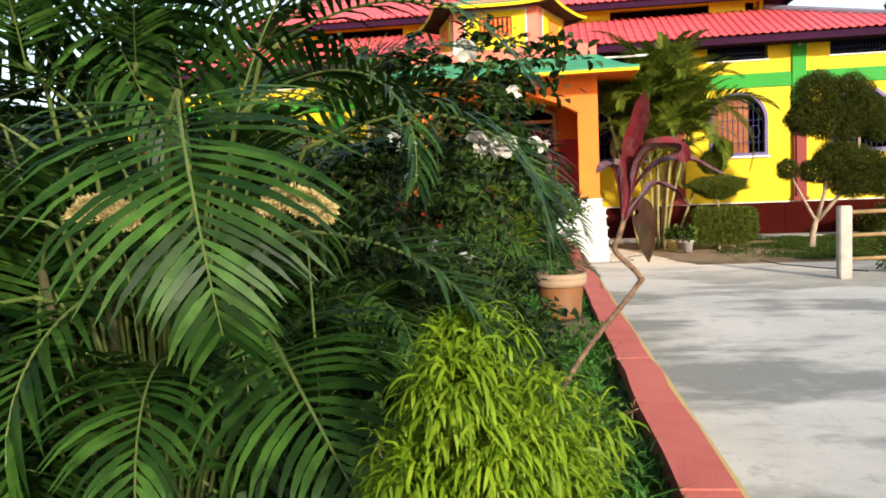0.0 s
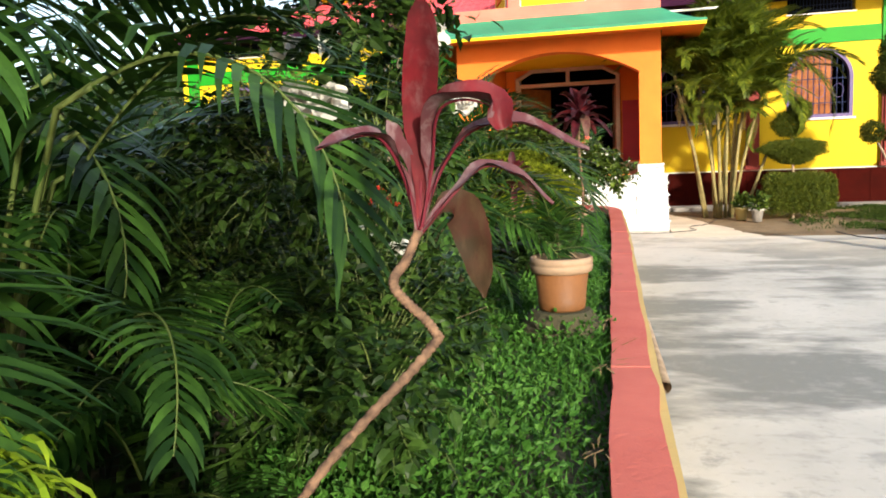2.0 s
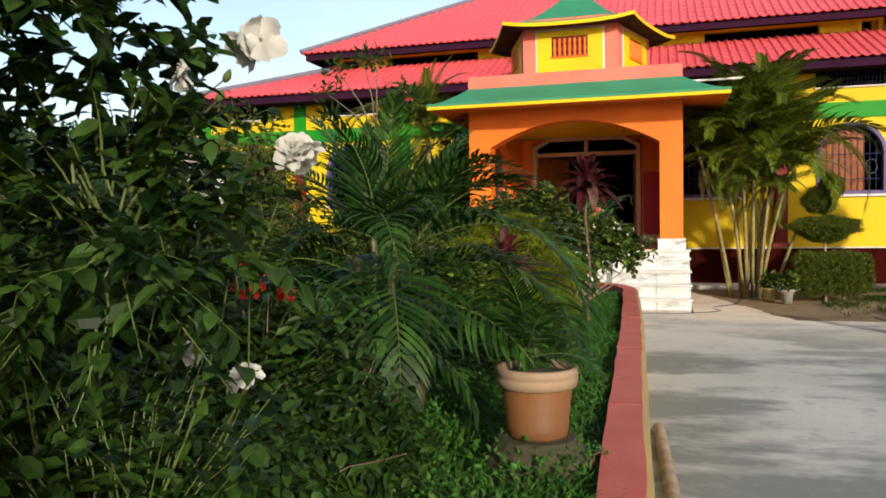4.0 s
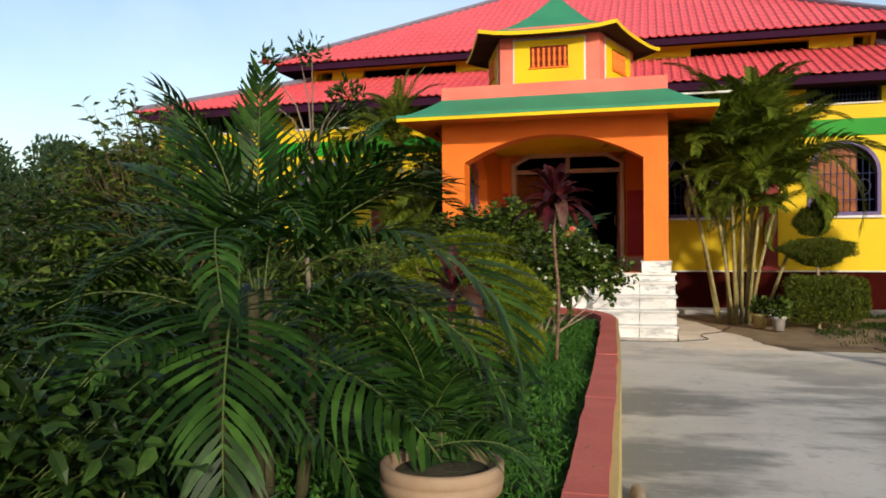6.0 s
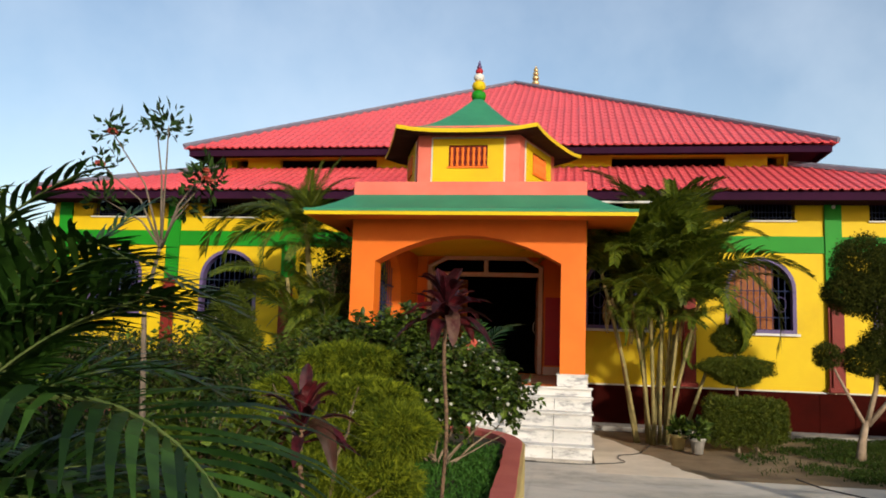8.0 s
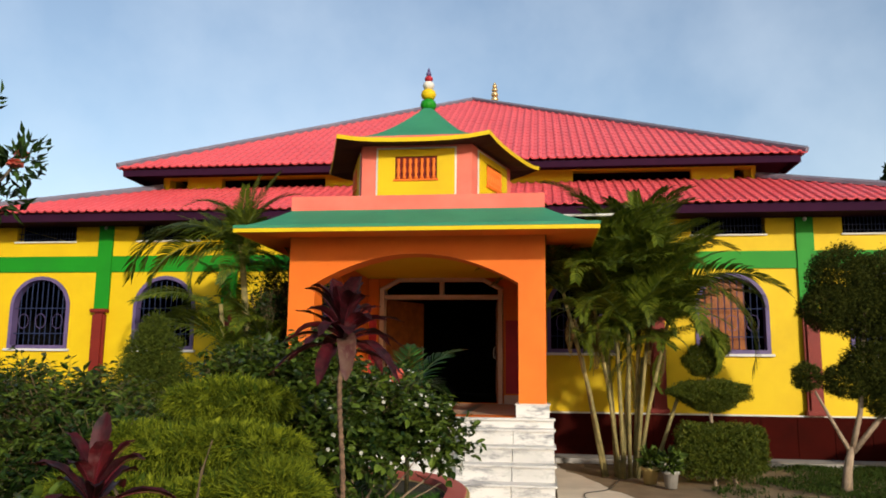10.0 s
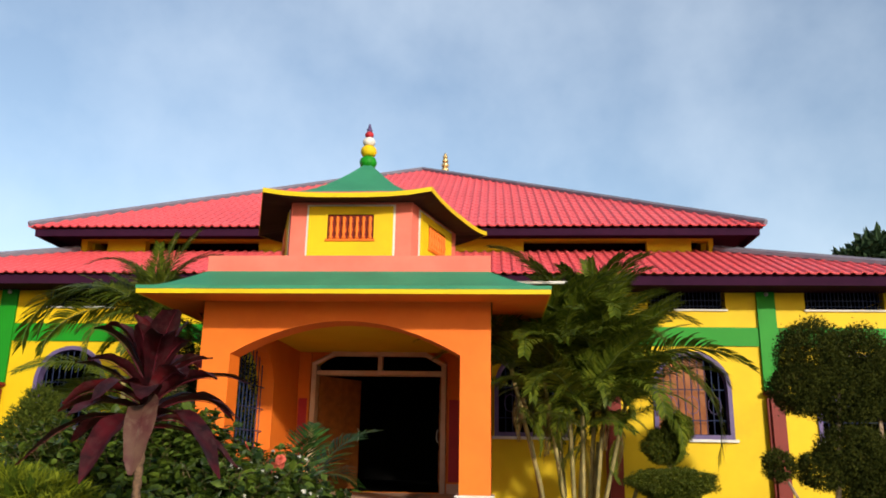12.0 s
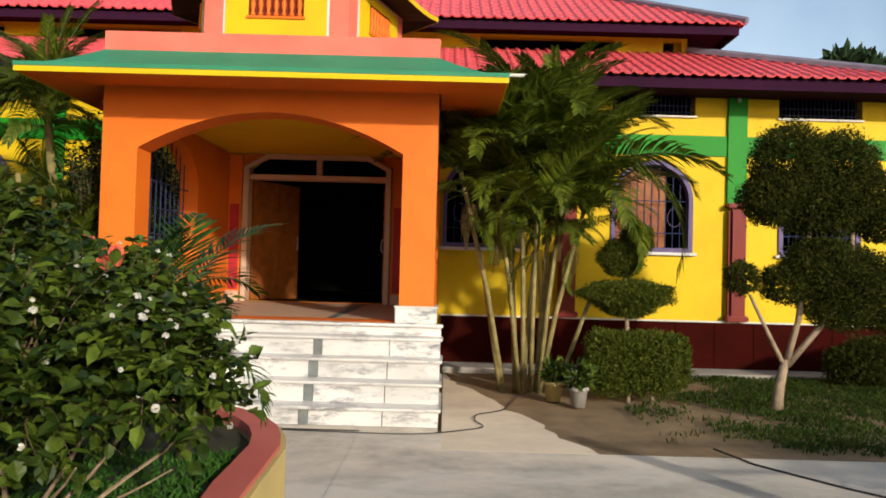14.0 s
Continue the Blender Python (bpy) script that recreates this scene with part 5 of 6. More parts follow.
def strap(points, widths, facing, parent, top, under, fold=0.3, wave=0.0015, n=20):
    """A strap leaf on a narrow red stalk: a smooth spine through the points, widths along it, an upper face and an underside."""
    P, F = [Vector(p) for p in points], Vector(facing).normalized()

    def spine(t):
        s = t * (len(P) - 1)
        i = min(int(s), len(P) - 2)
        u = s - i
        a, b, c, d = P[max(i - 1, 0)], P[i], P[i + 1], P[min(i + 2, len(P) - 1)]
        return 0.5 * (2 * b + (c - a) * u + (2 * a - 5 * b + 4 * c - d) * u * u + (3 * b - a - 3 * c + d) * u ** 3)
    rows, rib = [], []
    for k in range(n + 1):
        t = k / n
        q, tan = spine(t), (spine(min(1, t + 0.02)) - spine(max(0, t - 0.02))).normalized()
        side = tan.cross(F).normalized()
        nr = side.cross(tan).normalized()
        s = t * (len(widths) - 1)
        i = min(int(s), len(widths) - 2)
        w = 0.5 * (widths[i] + (widths[i + 1] - widths[i]) * (3 * (s - i) ** 2 - 2 * (s - i) ** 3))
        rows.append([q + side * w * j + nr * (fold * w * abs(j) + wave * math.sin(t * 23 + 2.5 * j) * abs(j)) for j in (-1, -0.6, -0.2, 0.2, 0.6, 1)])
        rib.append(q - nr * 0.0011)
    bm = bmesh.new()
    for lift, slot in ((0.0005, 0), (-0.0005, 1)):
        vs = [[bm.verts.new(p + F * lift) for p in r] for r in rows]
        for a, b in zip(vs, vs[1:]):
            for j in range(5):
                bm.faces.new((a[j], a[j + 1], b[j + 1], b[j])).material_index = slot
    lf = part("leaf", bm, (top, under), parent, smooth=True)
    part("midrib", tube(rib, [0.0022 * (1.1 - k / n) + 0.0003 for k in range(n + 1)], 5), MIDRIB, lf, "red midrib and stalk", True)


K = (0.200, 1.507, 1.465)
STALK = (0.007, 0.008)
strap((K, (0.207, 1.50, 1.53), (0.213, 1.485, 1.60), (0.226, 1.455, 1.65), (0.233, 1.43, 1.692)), STALK + (0.020, 0.033, 0.035, 0.034, 0.028, 0.004), (0.25, -1, 0.1), t, CORDY, CORDYGREY)
strap((K, (0.193, 1.49, 1.525), (0.180, 1.455, 1.566), (0.162, 1.415, 1.566), (0.147, 1.373, 1.556)), STALK + (0.011, 0.020, 0.021, 0.015, 0.003), (0.15, -0.45, 1), t, CORDYGREY, CORDYGREY, 0.5)
strap((K, (0.218, 1.50, 1.535), (0.235, 1.465, 1.586), (0.262, 1.450, 1.598), (0.292, 1.456, 1.590), (0.302, 1.452, 1.568)), STALK + (0.018, 0.026, 0.029, 0.030, 0.028, 0.016), (-0.15, -0.45, 1), t, CORDY, CORDYGREY, 0.9)
strap((K, (0.222, 1.52, 1.53), (0.262, 1.50, 1.57), (0.315, 1.495, 1.575), (0.377, 1.503, 1.545)), STALK + (0.009, 0.018, 0.022, 0.016, 0.003), (-0.1, -0.5, 1), t, CORDYGREY, CORDYGREY, 0.4)
strap((K, (0.230, 1.53, 1.503), (0.262, 1.557, 1.533), (0.300, 1.573, 1.520), (0.332, 1.589, 1.487)), STALK + (0.012, 0.019, 0.018, 0.012, 0.003), (-0.2, -0.45, 1), t, CORDYGREY, CORDYBROWN, 0.4)
strap((K, (0.220, 1.535, 1.492), (0.236, 1.557, 1.486), (0.247, 1.572, 1.44), (0.252, 1.587, 1.382)), (0.006, 0.010, 0.030, 0.044, 0.042, 0.030, 0.003), (0.1, -1, 0.15), t, CORDYBROWN, CORDY, 0.25)
strap((K, (0.198, 1.50, 1.53), (0.190, 1.475, 1.565), (0.184, 1.465, 1.582)), STALK + (0.013, 0.016, 0.003), (0.6, -1, 0.3), t, CORDYGREY, CORDYGREY, 0.4)
strap((K, (0.205, 1.52, 1.52), (0.212, 1.53, 1.57)), STALK + (0.014, 0.003), (0, -1, 0.2), t, CORDYDARK, CORDY, 0.4)


def cordyline(at, top, n, L, seed, width=0.07, material=CORDYDARK):
    t = thing("cordyline", at, "dark maroon strap-leaved plant on a slender cane", "plant", "maroon plants")
    ringed([(0, 0, 0), (0.02, 0, top * 0.4), (-0.01, 0.01, top * 0.75), (0, 0, top)], 0.012, 30, t)
    rng = random.Random(seed)
    for i in range(n):
        a = i * 2.4 + rng.uniform(-0.3, 0.3)
        u = i / (n - 1)
        e = math.radians(-8 + 76 * u + rng.uniform(-8, 8))
        l = L * rng.uniform(0.75, 1.1) * (1.0 - 0.25 * u)
        z0 = top - 0.08 + 0.14 * u
        d = Vector((math.cos(a) * math.cos(e), math.sin(a) * math.cos(e), math.sin(e)))
        fall = rng.uniform(0.05, 0.42) * l * math.cos(e)
        o, w = Vector((0, 0, z0)), width * rng.uniform(0.75, 1.15)
        pts = (o, o + d * l * 0.35 + Vector((0, 0, 0.07 * l)), o + d * l * 0.68 + Vector((0, 0, 0.07 * l - fall * 0.35)), o + d * l * 0.98 - Vector((0, 0, fall)))
        strap(pts, (w * 0.25, w * 0.6, w * 0.95, w, w * 0.7, w * 0.06), Vector((0, 0, 1.02)) - d * d.z, t, material, CORDY if i % 3 == 0 else material, rng.uniform(0.2, 0.7), 0.003, 10)
    return t


big = cordyline((-0.09, 8.15, BED), 1.18, 34, 0.36, 4, 0.078)
blade(((0.02, -0.06, 1.16), (0.08, -0.20, 1.19), (0.08, -0.24, 0.97)), 0.085, FADED, big)
low = cordyline((-0.55, 6.95, BED), 0.60, 20, 0.30, 6, 0.062, CORDYDARK)
blade(((0.05, -0.05, 0.60), (0.16, -0.12, 0.66), (0.20, -0.14, 0.42)), 0.075, CORDYBROWN, low)

# ---- roses ----
t = thing("rose_bush", (0, 0, 0), "dense dark green rose bush with white double blooms", "shrub", "shrubs of the bed")
blobs = [(-0.42, 2.62, 1.05, 0.34, 0.30, 0.36), (-0.20, 2.50, 1.06, 0.28, 0.28, 0.32), (-0.85, 2.85, 1.2, 0.40, 0.35, 0.42), (-0.45, 2.50, 1.52, 0.32, 0.25, 0.22), (-0.14, 2.42, 1.55, 0.22, 0.20, 0.22),
         (-0.50, 3.05, 1.0, 0.40, 0.30, 0.26), (-1.15, 3.0, 1.2, 0.5, 0.5, 0.5), (-0.15, 2.2, 1.85, 0.30, 0.15, 0.14), (-0.10, 2.35, 1.78, 0.18, 0.10, 0.10), (-0.62, 3.25, 1.40, 0.18, 0.12, 0.30), (-0.02, 2.0, 1.12, 0.12, 0.16, 0.14)]
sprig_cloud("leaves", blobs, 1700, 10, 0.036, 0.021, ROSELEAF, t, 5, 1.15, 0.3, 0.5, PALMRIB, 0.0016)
stems((-0.45, 2.8, BED), [(-0.04, 1.9, 1.62), (-0.2, 2.2, 1.85), (-0.45, 2.3, 1.95), (-0.56, 3.2, 1.92), (-0.52, 3.2, 1.68), (-0.1, 2.7, 1.75), (-0.7, 2.8, 1.95), (0.01, 2.6, 1.65), (-0.47, 3.2, 1.85), (-0.29, 2.95, 1.26), (-0.39, 2.95, 1.31)], 0.0032, 6, PALMRIB, "stem", t)
ROSES = [(-0.04, 1.87, 1.635), (-0.10, 1.90, 1.645), (0.01, 2.62, 1.67), (0.03, 2.6, 1.66), (-0.06, 2.65, 1.84), (-0.10, 2.66, 1.83), (-0.32, 2.4, 1.80), (-0.36, 2.42, 1.80), (-0.15, 2.1, 1.90),
         (-0.56, 3.2, 1.93), (-0.58, 3.2, 1.75), (-0.52, 3.22, 1.71), (-0.56, 3.24, 1.70), (-0.50, 3.2, 1.645), (-0.51, 3.18, 1.59), (-0.279, 2.95, 1.27), (-0.388, 2.95, 1.32)]
for q in ((-0.45, 3.2, 1.905), (-0.47, 3.2, 1.86)):
    part("bud", lathe([(0.002, -0.012), (0.008, -0.006), (0.010, 0.004), (0.006, 0.016), (0.001, 0.024)], 8), PALMRIB, t, "green rose bud", True).matrix_basis = Matrix.Translation(q) @ pose(0, 0, 0, 10, 35, 0)
    part("stem", tube([(-0.60, 3.2, 1.80), (-0.53, 3.2, q[2] - 0.05), q], 0.002, 5), PALMRIB, t)
rng = random.Random(11)
for i, q in enumerate(ROSES):
    share("bloom", ROSE if q[1] > 3.1 else (ROSE, ROSE_OPEN)[i % 2], t, Matrix.Translation(q) @ pose(0, 0, 0, rng.uniform(20, 80), rng.uniform(-40, 40), rng.uniform(0, 360)) @ Matrix.Scale(rng.uniform(0.65, 0.9) * ((1.65 if q[2] > 1.9 else 1.2) if 3.1 < q[1] < 3.3 and q[2] > 1.5 else 1), 4))
t = thing("ixora_bush", (0, 0, 0), "leafy shrub with small clustered red flowers", "shrub", "shrubs of the bed")
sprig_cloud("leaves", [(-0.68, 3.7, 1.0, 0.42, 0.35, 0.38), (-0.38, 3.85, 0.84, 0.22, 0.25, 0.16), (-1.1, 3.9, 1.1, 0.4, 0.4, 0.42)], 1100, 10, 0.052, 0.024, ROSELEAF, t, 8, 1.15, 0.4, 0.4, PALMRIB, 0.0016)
stems((-0.7, 3.9, BED), [(-0.62, 3.5, 1.44), (-0.52, 3.5, 1.38), (-0.3, 3.7, 1.15), (-0.1, 3.4, 1.0)], 0.005, 8, BARK, "stem", t)
for i in range(36):
    q = ((-0.62, 3.5, 1.46), (-0.58, 3.5, 1.38), (-0.52, 3.5, 1.41), (-0.47, 3.5, 1.38))[i % 4]
    share("bloom", REDBLOOM, t, Matrix.Translation(Vector(q) + Vector((rng.uniform(-.03, .03), rng.uniform(-.03, .03), rng.uniform(-.012, .022)))) @ pose(0, 0, 0, rng.uniform(0, 90), 0, rng.uniform(0, 360)) @ Matrix.Scale(0.42, 4))

# cream flower heads among the palms
for i, at in enumerate(((-0.37, 1.35, 1.53), (-0.78, 1.42, 1.53))):
    t = thing("cream_flower", at, "drooping cream flower head of many fine florets", "flower", "cream flower heads")
    leaf_cloud("floret", [(-0.015, 0, 0.006, 0.036, 0.035, 0.018), (0.022, -0.01, -0.004, 0.032, 0.035, 0.020), (0.052, -0.015, -0.020, 0.022, 0.03, 0.018), (-0.045, 0, -0.008, 0.022, 0.03, 0.014)], 3200, 0.0085, 0.0045, CREAM, t, 3 + i, 0.75, 0.0, 0.6)
    part("flower_stem", tube([(0, 0.01, -0.01), (-0.01, 0.08, -0.10), (-0.05, 0.25, BED - at[2])], 0.0022, 6), PALMRIB, t)

# ---- terracotta pot ----
tagged(obj("soil_mound", lathe([(0.22, BED - 0.02), (0.19, BED + 0.06), (0.14, BED + 0.125), (0.005, BED + 0.135)], 20), EARTH), "low mound of dark earth under the pot", "soil", kind="structure").location = (0.07, 4.36, 0)
t = thing("flower_pot", (0.075, 4.35, BED + 0.13), "terracotta plastic pot with a wide rim, filled with earth", "pot")
part("body", lathe([(0.104, 0.0), (0.108, 0.01), (0.114, 0.05), (0.111, 0.054), (0.126, 0.18), (0.122, 0.182)], 32), TERRA, t, smooth=True)
part("rim", lathe([(0.127, 0.175), (0.142, 0.182), (0.147, 0.21), (0.143, 0.215), (0.147, 0.22), (0.147, 0.245), (0.139, 0.25), (0.127, 0.245), (0.124, 0.225)], 32), POTRIM, t, "pale worn rim", True)
part("earth", lathe([(0.005, 0.212), (0.124, 0.214), (0.124, 0.224), (0.005, 0.234)], 24), EARTH, t)
palm((0.05, 4.40, BED + 0.36), "young feather palm with fine drooping fronds in the pot", rosette(8, (0, 0), (0.0, 0.08), (0.28, 0.42), 18, 0.03, (15, 80)), [([(0, 0, 0), (0.01, 0, 0.08), (0, 0, 0.12)], 0.010)], DARK_FRONDS, 6, "palms of the bed")

# ---- golden layered hedge ----
t = thing("layered_hedge", (0, 0, 0), "golden green cypress hedge clipped in tiers", "hedge")
tiers = []
for x0, x1, y, z, r in ((-1.10, -0.62, 8.35, 1.52, 0.085), (-1.28, -0.44, 8.05, 1.31, 0.09), (-1.35, -0.36, 7.72, 1.09, 0.10), (-0.95, -0.28, 7.45, 0.86, 0.13), (-0.42, -0.26, 7.60, 1.14, 0.13)):
    for k in range(5):
        tiers.append((x0 + 0.1 + (x1 - x0 - 0.15) * k / 4, y + 0.33 + 0.03 * math.sin(k * 2.3 + y), z + 0.015 * math.sin(k * 1.9 + z * 7), 0.19, 0.19, r))
leaf_cloud("sprays", tiers, 56000, 0.050, 0.0065, CYPRESS, t, 21, 0.80, 0.10, 0.75, 0.32)
leaf_cloud("inner_leaves", [(a, b, c, d * 0.8, e * 0.8, f * 0.8) for a, b, c, d, e, f in tiers], 8000, 0.06, 0.04, CYPRESS, t, 22, 0.3)
stems((-0.6, 7.6, BED), [(-0.3, 7.5, 0.9), (-0.5, 7.7, 1.4), (-1.0, 7.7, 1.4), (-0.9, 7.5, 1.0)], 0.016, 9, TWIG, "stem", t)

# ---- white-flowered shrub by the corner ----
t = thing("jasmine_bush", (0, 0, 0), "glossy green bush with white star flowers and coral blooms", "shrub", "shrubs of the bed")
jb = [(-0.32, 9.55, 1.25, 0.56, 0.42, 0.38), (-0.75, 9.9, 1.25, 0.55, 0.5, 0.52), (0.06, 9.65, 1.22, 0.34, 0.34, 0.28), (-0.30, 10.2, 1.28, 0.46, 0.42, 0.42), (-0.45, 9.1, 1.18, 0.42, 0.35, 0.32), (-1.2, 9.9, 1.3, 0.5, 0.6, 0.5), (-0.74, 9.95, 1.58, 0.36, 0.4, 0.35)]
sprig_cloud("leaves", jb, 1900, 12, 0.060, 0.040, SHRUBLEAF, t, 31, 1.12, 0.95, 0.30, TWIG, 0.0026)
stems((-0.35, 9.7, BED), [(0.1, 9.6, 1.2), (-0.3, 9.3, 1.4), (-0.8, 9.8, 1.5), (0.25, 9.8, 1.15), (-0.1, 10.3, 1.4), (-0.6, 9.2, 1.2), (-1.0, 9.5, 1.2), (-0.2, 9.1, 1.0), (0.2, 9.5, 1.0), (-0.7, 9.0, 1.05), (0.0, 9.3, 1.05)], 0.010, 12, BARK, "stem", t)
for i in range(50):
    b = rng.choice((jb[0], jb[2], jb[2], jb[3], jb[4]))
    d = Vector((rng.gauss(0.6, 0.6), rng.gauss(-0.45, 0.6), rng.gauss(0.75, 0.5))).normalized()
    share("bloom", STAR, t, Matrix.Translation(Vector(b[:3]) + Vector((d.x * b[3], d.y * b[4], d.z * b[5])) * 1.02) @ d.to_track_quat("Z", "X").to_matrix().to_4x4() @ Matrix.Scale(rng.uniform(0.35, 0.7), 4))
for q in ((-0.51, 10.4, 1.74), (-0.31, 10.4, 1.66), (-0.31, 10.4, 1.60), (-0.15, 9.8, 1.64), (-0.45, 9.8, 1.51), (-1.12, 9.8, 1.55)):
    part("stem", tube([(q[0] - 0.10, q[1], 1.30), (q[0] - 0.03, q[1], (q[2] + 1.35) / 2), q], [0.005, 0.004, 0.003], 5), PALMRIB, t)
    leaf_cloud("leaves", [(q[0] - 0.03, q[1], (q[2] + 1.40) / 2, 0.07, 0.07, (q[2] - 1.35) / 2)], 26, 0.06, 0.032, SHRUBLEAF, t, int(q[2] * 1000), 0.1, fine=True)
    for k in range(3):
        share("coral_bloom", CORALBLOOM, t, Matrix.Translation(Vector(q) + Vector((rng.uniform(-.03, .03), rng.uniform(-.03, .03), rng.uniform(-.03, .03)))) @ pose(0, 0, 0, rng.uniform(20, 90), 0, rng.uniform(0, 360)) @ Matrix.Scale(0.75, 4))
palm((-0.25, 10.9, BED), "small fan of fine dark fronds behind the bush", rosette(12, (0, 0), (0.5, 0.8), (0.5, 0.75), 28, 0.08, (10, 80)), [([(0, 0, 0), (0.0, 0.02, 0.5), (0, 0, 0.8)], 0.018)], DARK_FRONDS, 7, "palms of the bed")

# ---- slender flowering tree ----
t = thing("slender_tree", (-1.90, 7.8, BED - 0.2), "slender tree with sparse leaves and faded pink flowers", "tree")
part("trunk", tube([(0, 0, 0), (0.05, 0.02, 0.7), (0.02, 0, 1.35), (0.10, 0, 1.75)], [0.022, 0.019, 0.015, 0.012], 8), GREYBARK, t, smooth=True)
tips = []
for i, (x, y, z) in enumerate(((-0.42, 0.1, 2.25), (-0.22, -0.1, 2.4), (-0.05, 0.1, 2.5), (0.12, -0.05, 2.45), (0.3, 0.1, 2.2), (0.42, -0.1, 2.1), (0.18, 0.15, 2.0), (-0.3, 0, 2.0))):
    part("branch", tube([(0.10, 0, 1.7), (0.1 + (x - 0.1) * 0.35, y * 0.4, 1.7 + (z - 1.7) * 0.55), (x, y, z)], [0.009, 0.006, 0.003], 6), GREYBARK, t, smooth=True)
    tips.append((x, y, z, 0.13, 0.13, 0.10))
leaf_cloud("crown", tips, 380, 0.070, 0.026, ROSELEAF, t, 41, 0.1)
for q in (tips[0], tips[4], tips[5], tips[1]):
    share("bloom", CORALBLOOM, t, Matrix.Translation(q[:3]))

# ---- other shrubs of the bed ----
for i, (x, y, z, rx, ry, rz, n, mat) in enumerate((
        (-2.6, 5.2, 1.05, 0.8, 0.8, 0.6, 7000, SHRUBLEAF), (-3.4, 7.6, 1.2, 1.0, 0.9, 0.75, 7000, ROSELEAF), (-2.4, 9.6, 1.1, 0.9, 0.9, 0.62, 6000, SHRUBLEAF),
        (-4.6, 10.2, 1.2, 1.2, 1.0, 0.8, 6000, ROSELEAF), (-1.9, 4.2, 1.0, 0.6, 0.6, 0.55, 6000, ROSELEAF), (-5.2, 6.0, 1.3, 1.4, 1.4, 0.9, 7000, SHRUBLEAF),
        (-2.6, 2.6, 1.2, 0.8, 0.9, 0.8, 7000, ROSELEAF), (-1.0, 6.9, 0.95, 0.5, 0.4, 0.38, 3500, SHRUBLEAF), (-0.35, 5.95, 0.80, 0.4, 0.4, 0.28, 3000, ROSELEAF),
        (-3.2, 0.8, 1.2, 0.9, 1.0, 0.8, 6000, ROSELEAF), (-1.75, 2.75, 1.25, 0.7, 0.5, 0.5, 6000, ROSELEAF), (-1.6, 8.9, 0.95, 0.6, 0.5, 0.45, 4000, ROSELEAF), (-7.5, 8.5, 1.5, 1.6, 1.6, 1.1, 6000, ROSELEAF),
        (-2.65, 7.0, 1.45, 0.75, 0.7, 0.95, 7500, SHRUBLEAF), (-4.3, 8.6, 1.45, 1.1, 1.0, 0.85, 7000, ROSELEAF), (-9.5, 11.5, 1.6, 1.8, 1.5, 1.2, 6000, ROSELEAF))):
    t = thing("garden_shrub", (x, y, BED), "dense green garden shrub", "shrub", "shrubs of the bed")
    zz = z - BED
    sprig_cloud("leaves", [(0, 0, zz, rx, ry, rz), (rx * 0.5, -ry * 0.3, zz * 0.8, rx * 0.6, ry * 0.6, rz * 0.7), (-rx * 0.5, ry * 0.2, zz * 1.15, rx * 0.55, ry * 0.6, rz * 0.6)], n // 9, 11, 0.075, 0.032, mat, t, 50 + i, 1.12, 0.5, 0.5, TWIG, 0.003, fine=y < 7)
    stems((0, 0, 0), [(rx * 0.4, 0, zz), (-rx * 0.4, 0, zz * 1.1), (0, ry * 0.4, zz)], 0.012, 60 + i, TWIG, "stem", t)

# ---- lawn edge of the bed ----
def outside(x, y):
    if y > 10.3:
        return ((x + 0.78) / 0.80) ** 2 + ((y - 10.75) / 1.2) ** 2 > 1 and x > -0.78
    return x > 0.35 - 0.029 * (y - 2.5)


ground_cover("bed_grass", -0.75, 0.36, 0.2, 11.0, BED - 0.01, 30000, 0.085, 0.009, GRASS, "fine green grass and small weeds in the bed", 3, 0.55, outside)
ground_cover("bed_undergrowth", -4.5, -0.6, -0.5, 12.0, BED, 16000, 0.20, 0.022, ROSELEAF, "dark green undergrowth in the bed", 4, 0.7)
leaf_cloud("ground_ivy", [(-0.22, 2.6, BED + 0.05, 0.48, 1.5, 0.08), (-0.42, 5.6, BED + 0.04, 0.5, 2.0, 0.08), (0.07, 4.34, BED + 0.05, 0.24, 0.22, 0.09), (0.10, 4.25, BED + 0.04, 0.16, 0.2, 0.06)], 10500, 0.028, 0.018, GRASS, None, 77, 0.1)
tagged(bpy.data.objects["ground_ivy"], "low leafy green ground cover", "ground cover", kind="stuff")
ground_cover("lawn_grass", 3.2, 12.0, 14.2, 19.5, 0.02, 60000, 0.075, 0.012, LAWN, "thin dry lawn grass on brown soil", 5, 0.6, lambda a, b: noise.noise((a * 0.9, b * 0.9, 3.0)) + 0.55 * noise.noise((a * 7, b * 7, 1.0)) + 0.35 * noise.noise((a * 31, b * 31, 5.0)) < 0.05 - 0.30 * (a - 4.2))
ground_cover("side_weeds", -9.0, -3.2, 14.9, 20.0, 0.03, 6000, 0.25, 0.03, GRASS, "dark weeds below the facade", 6, 0.6)

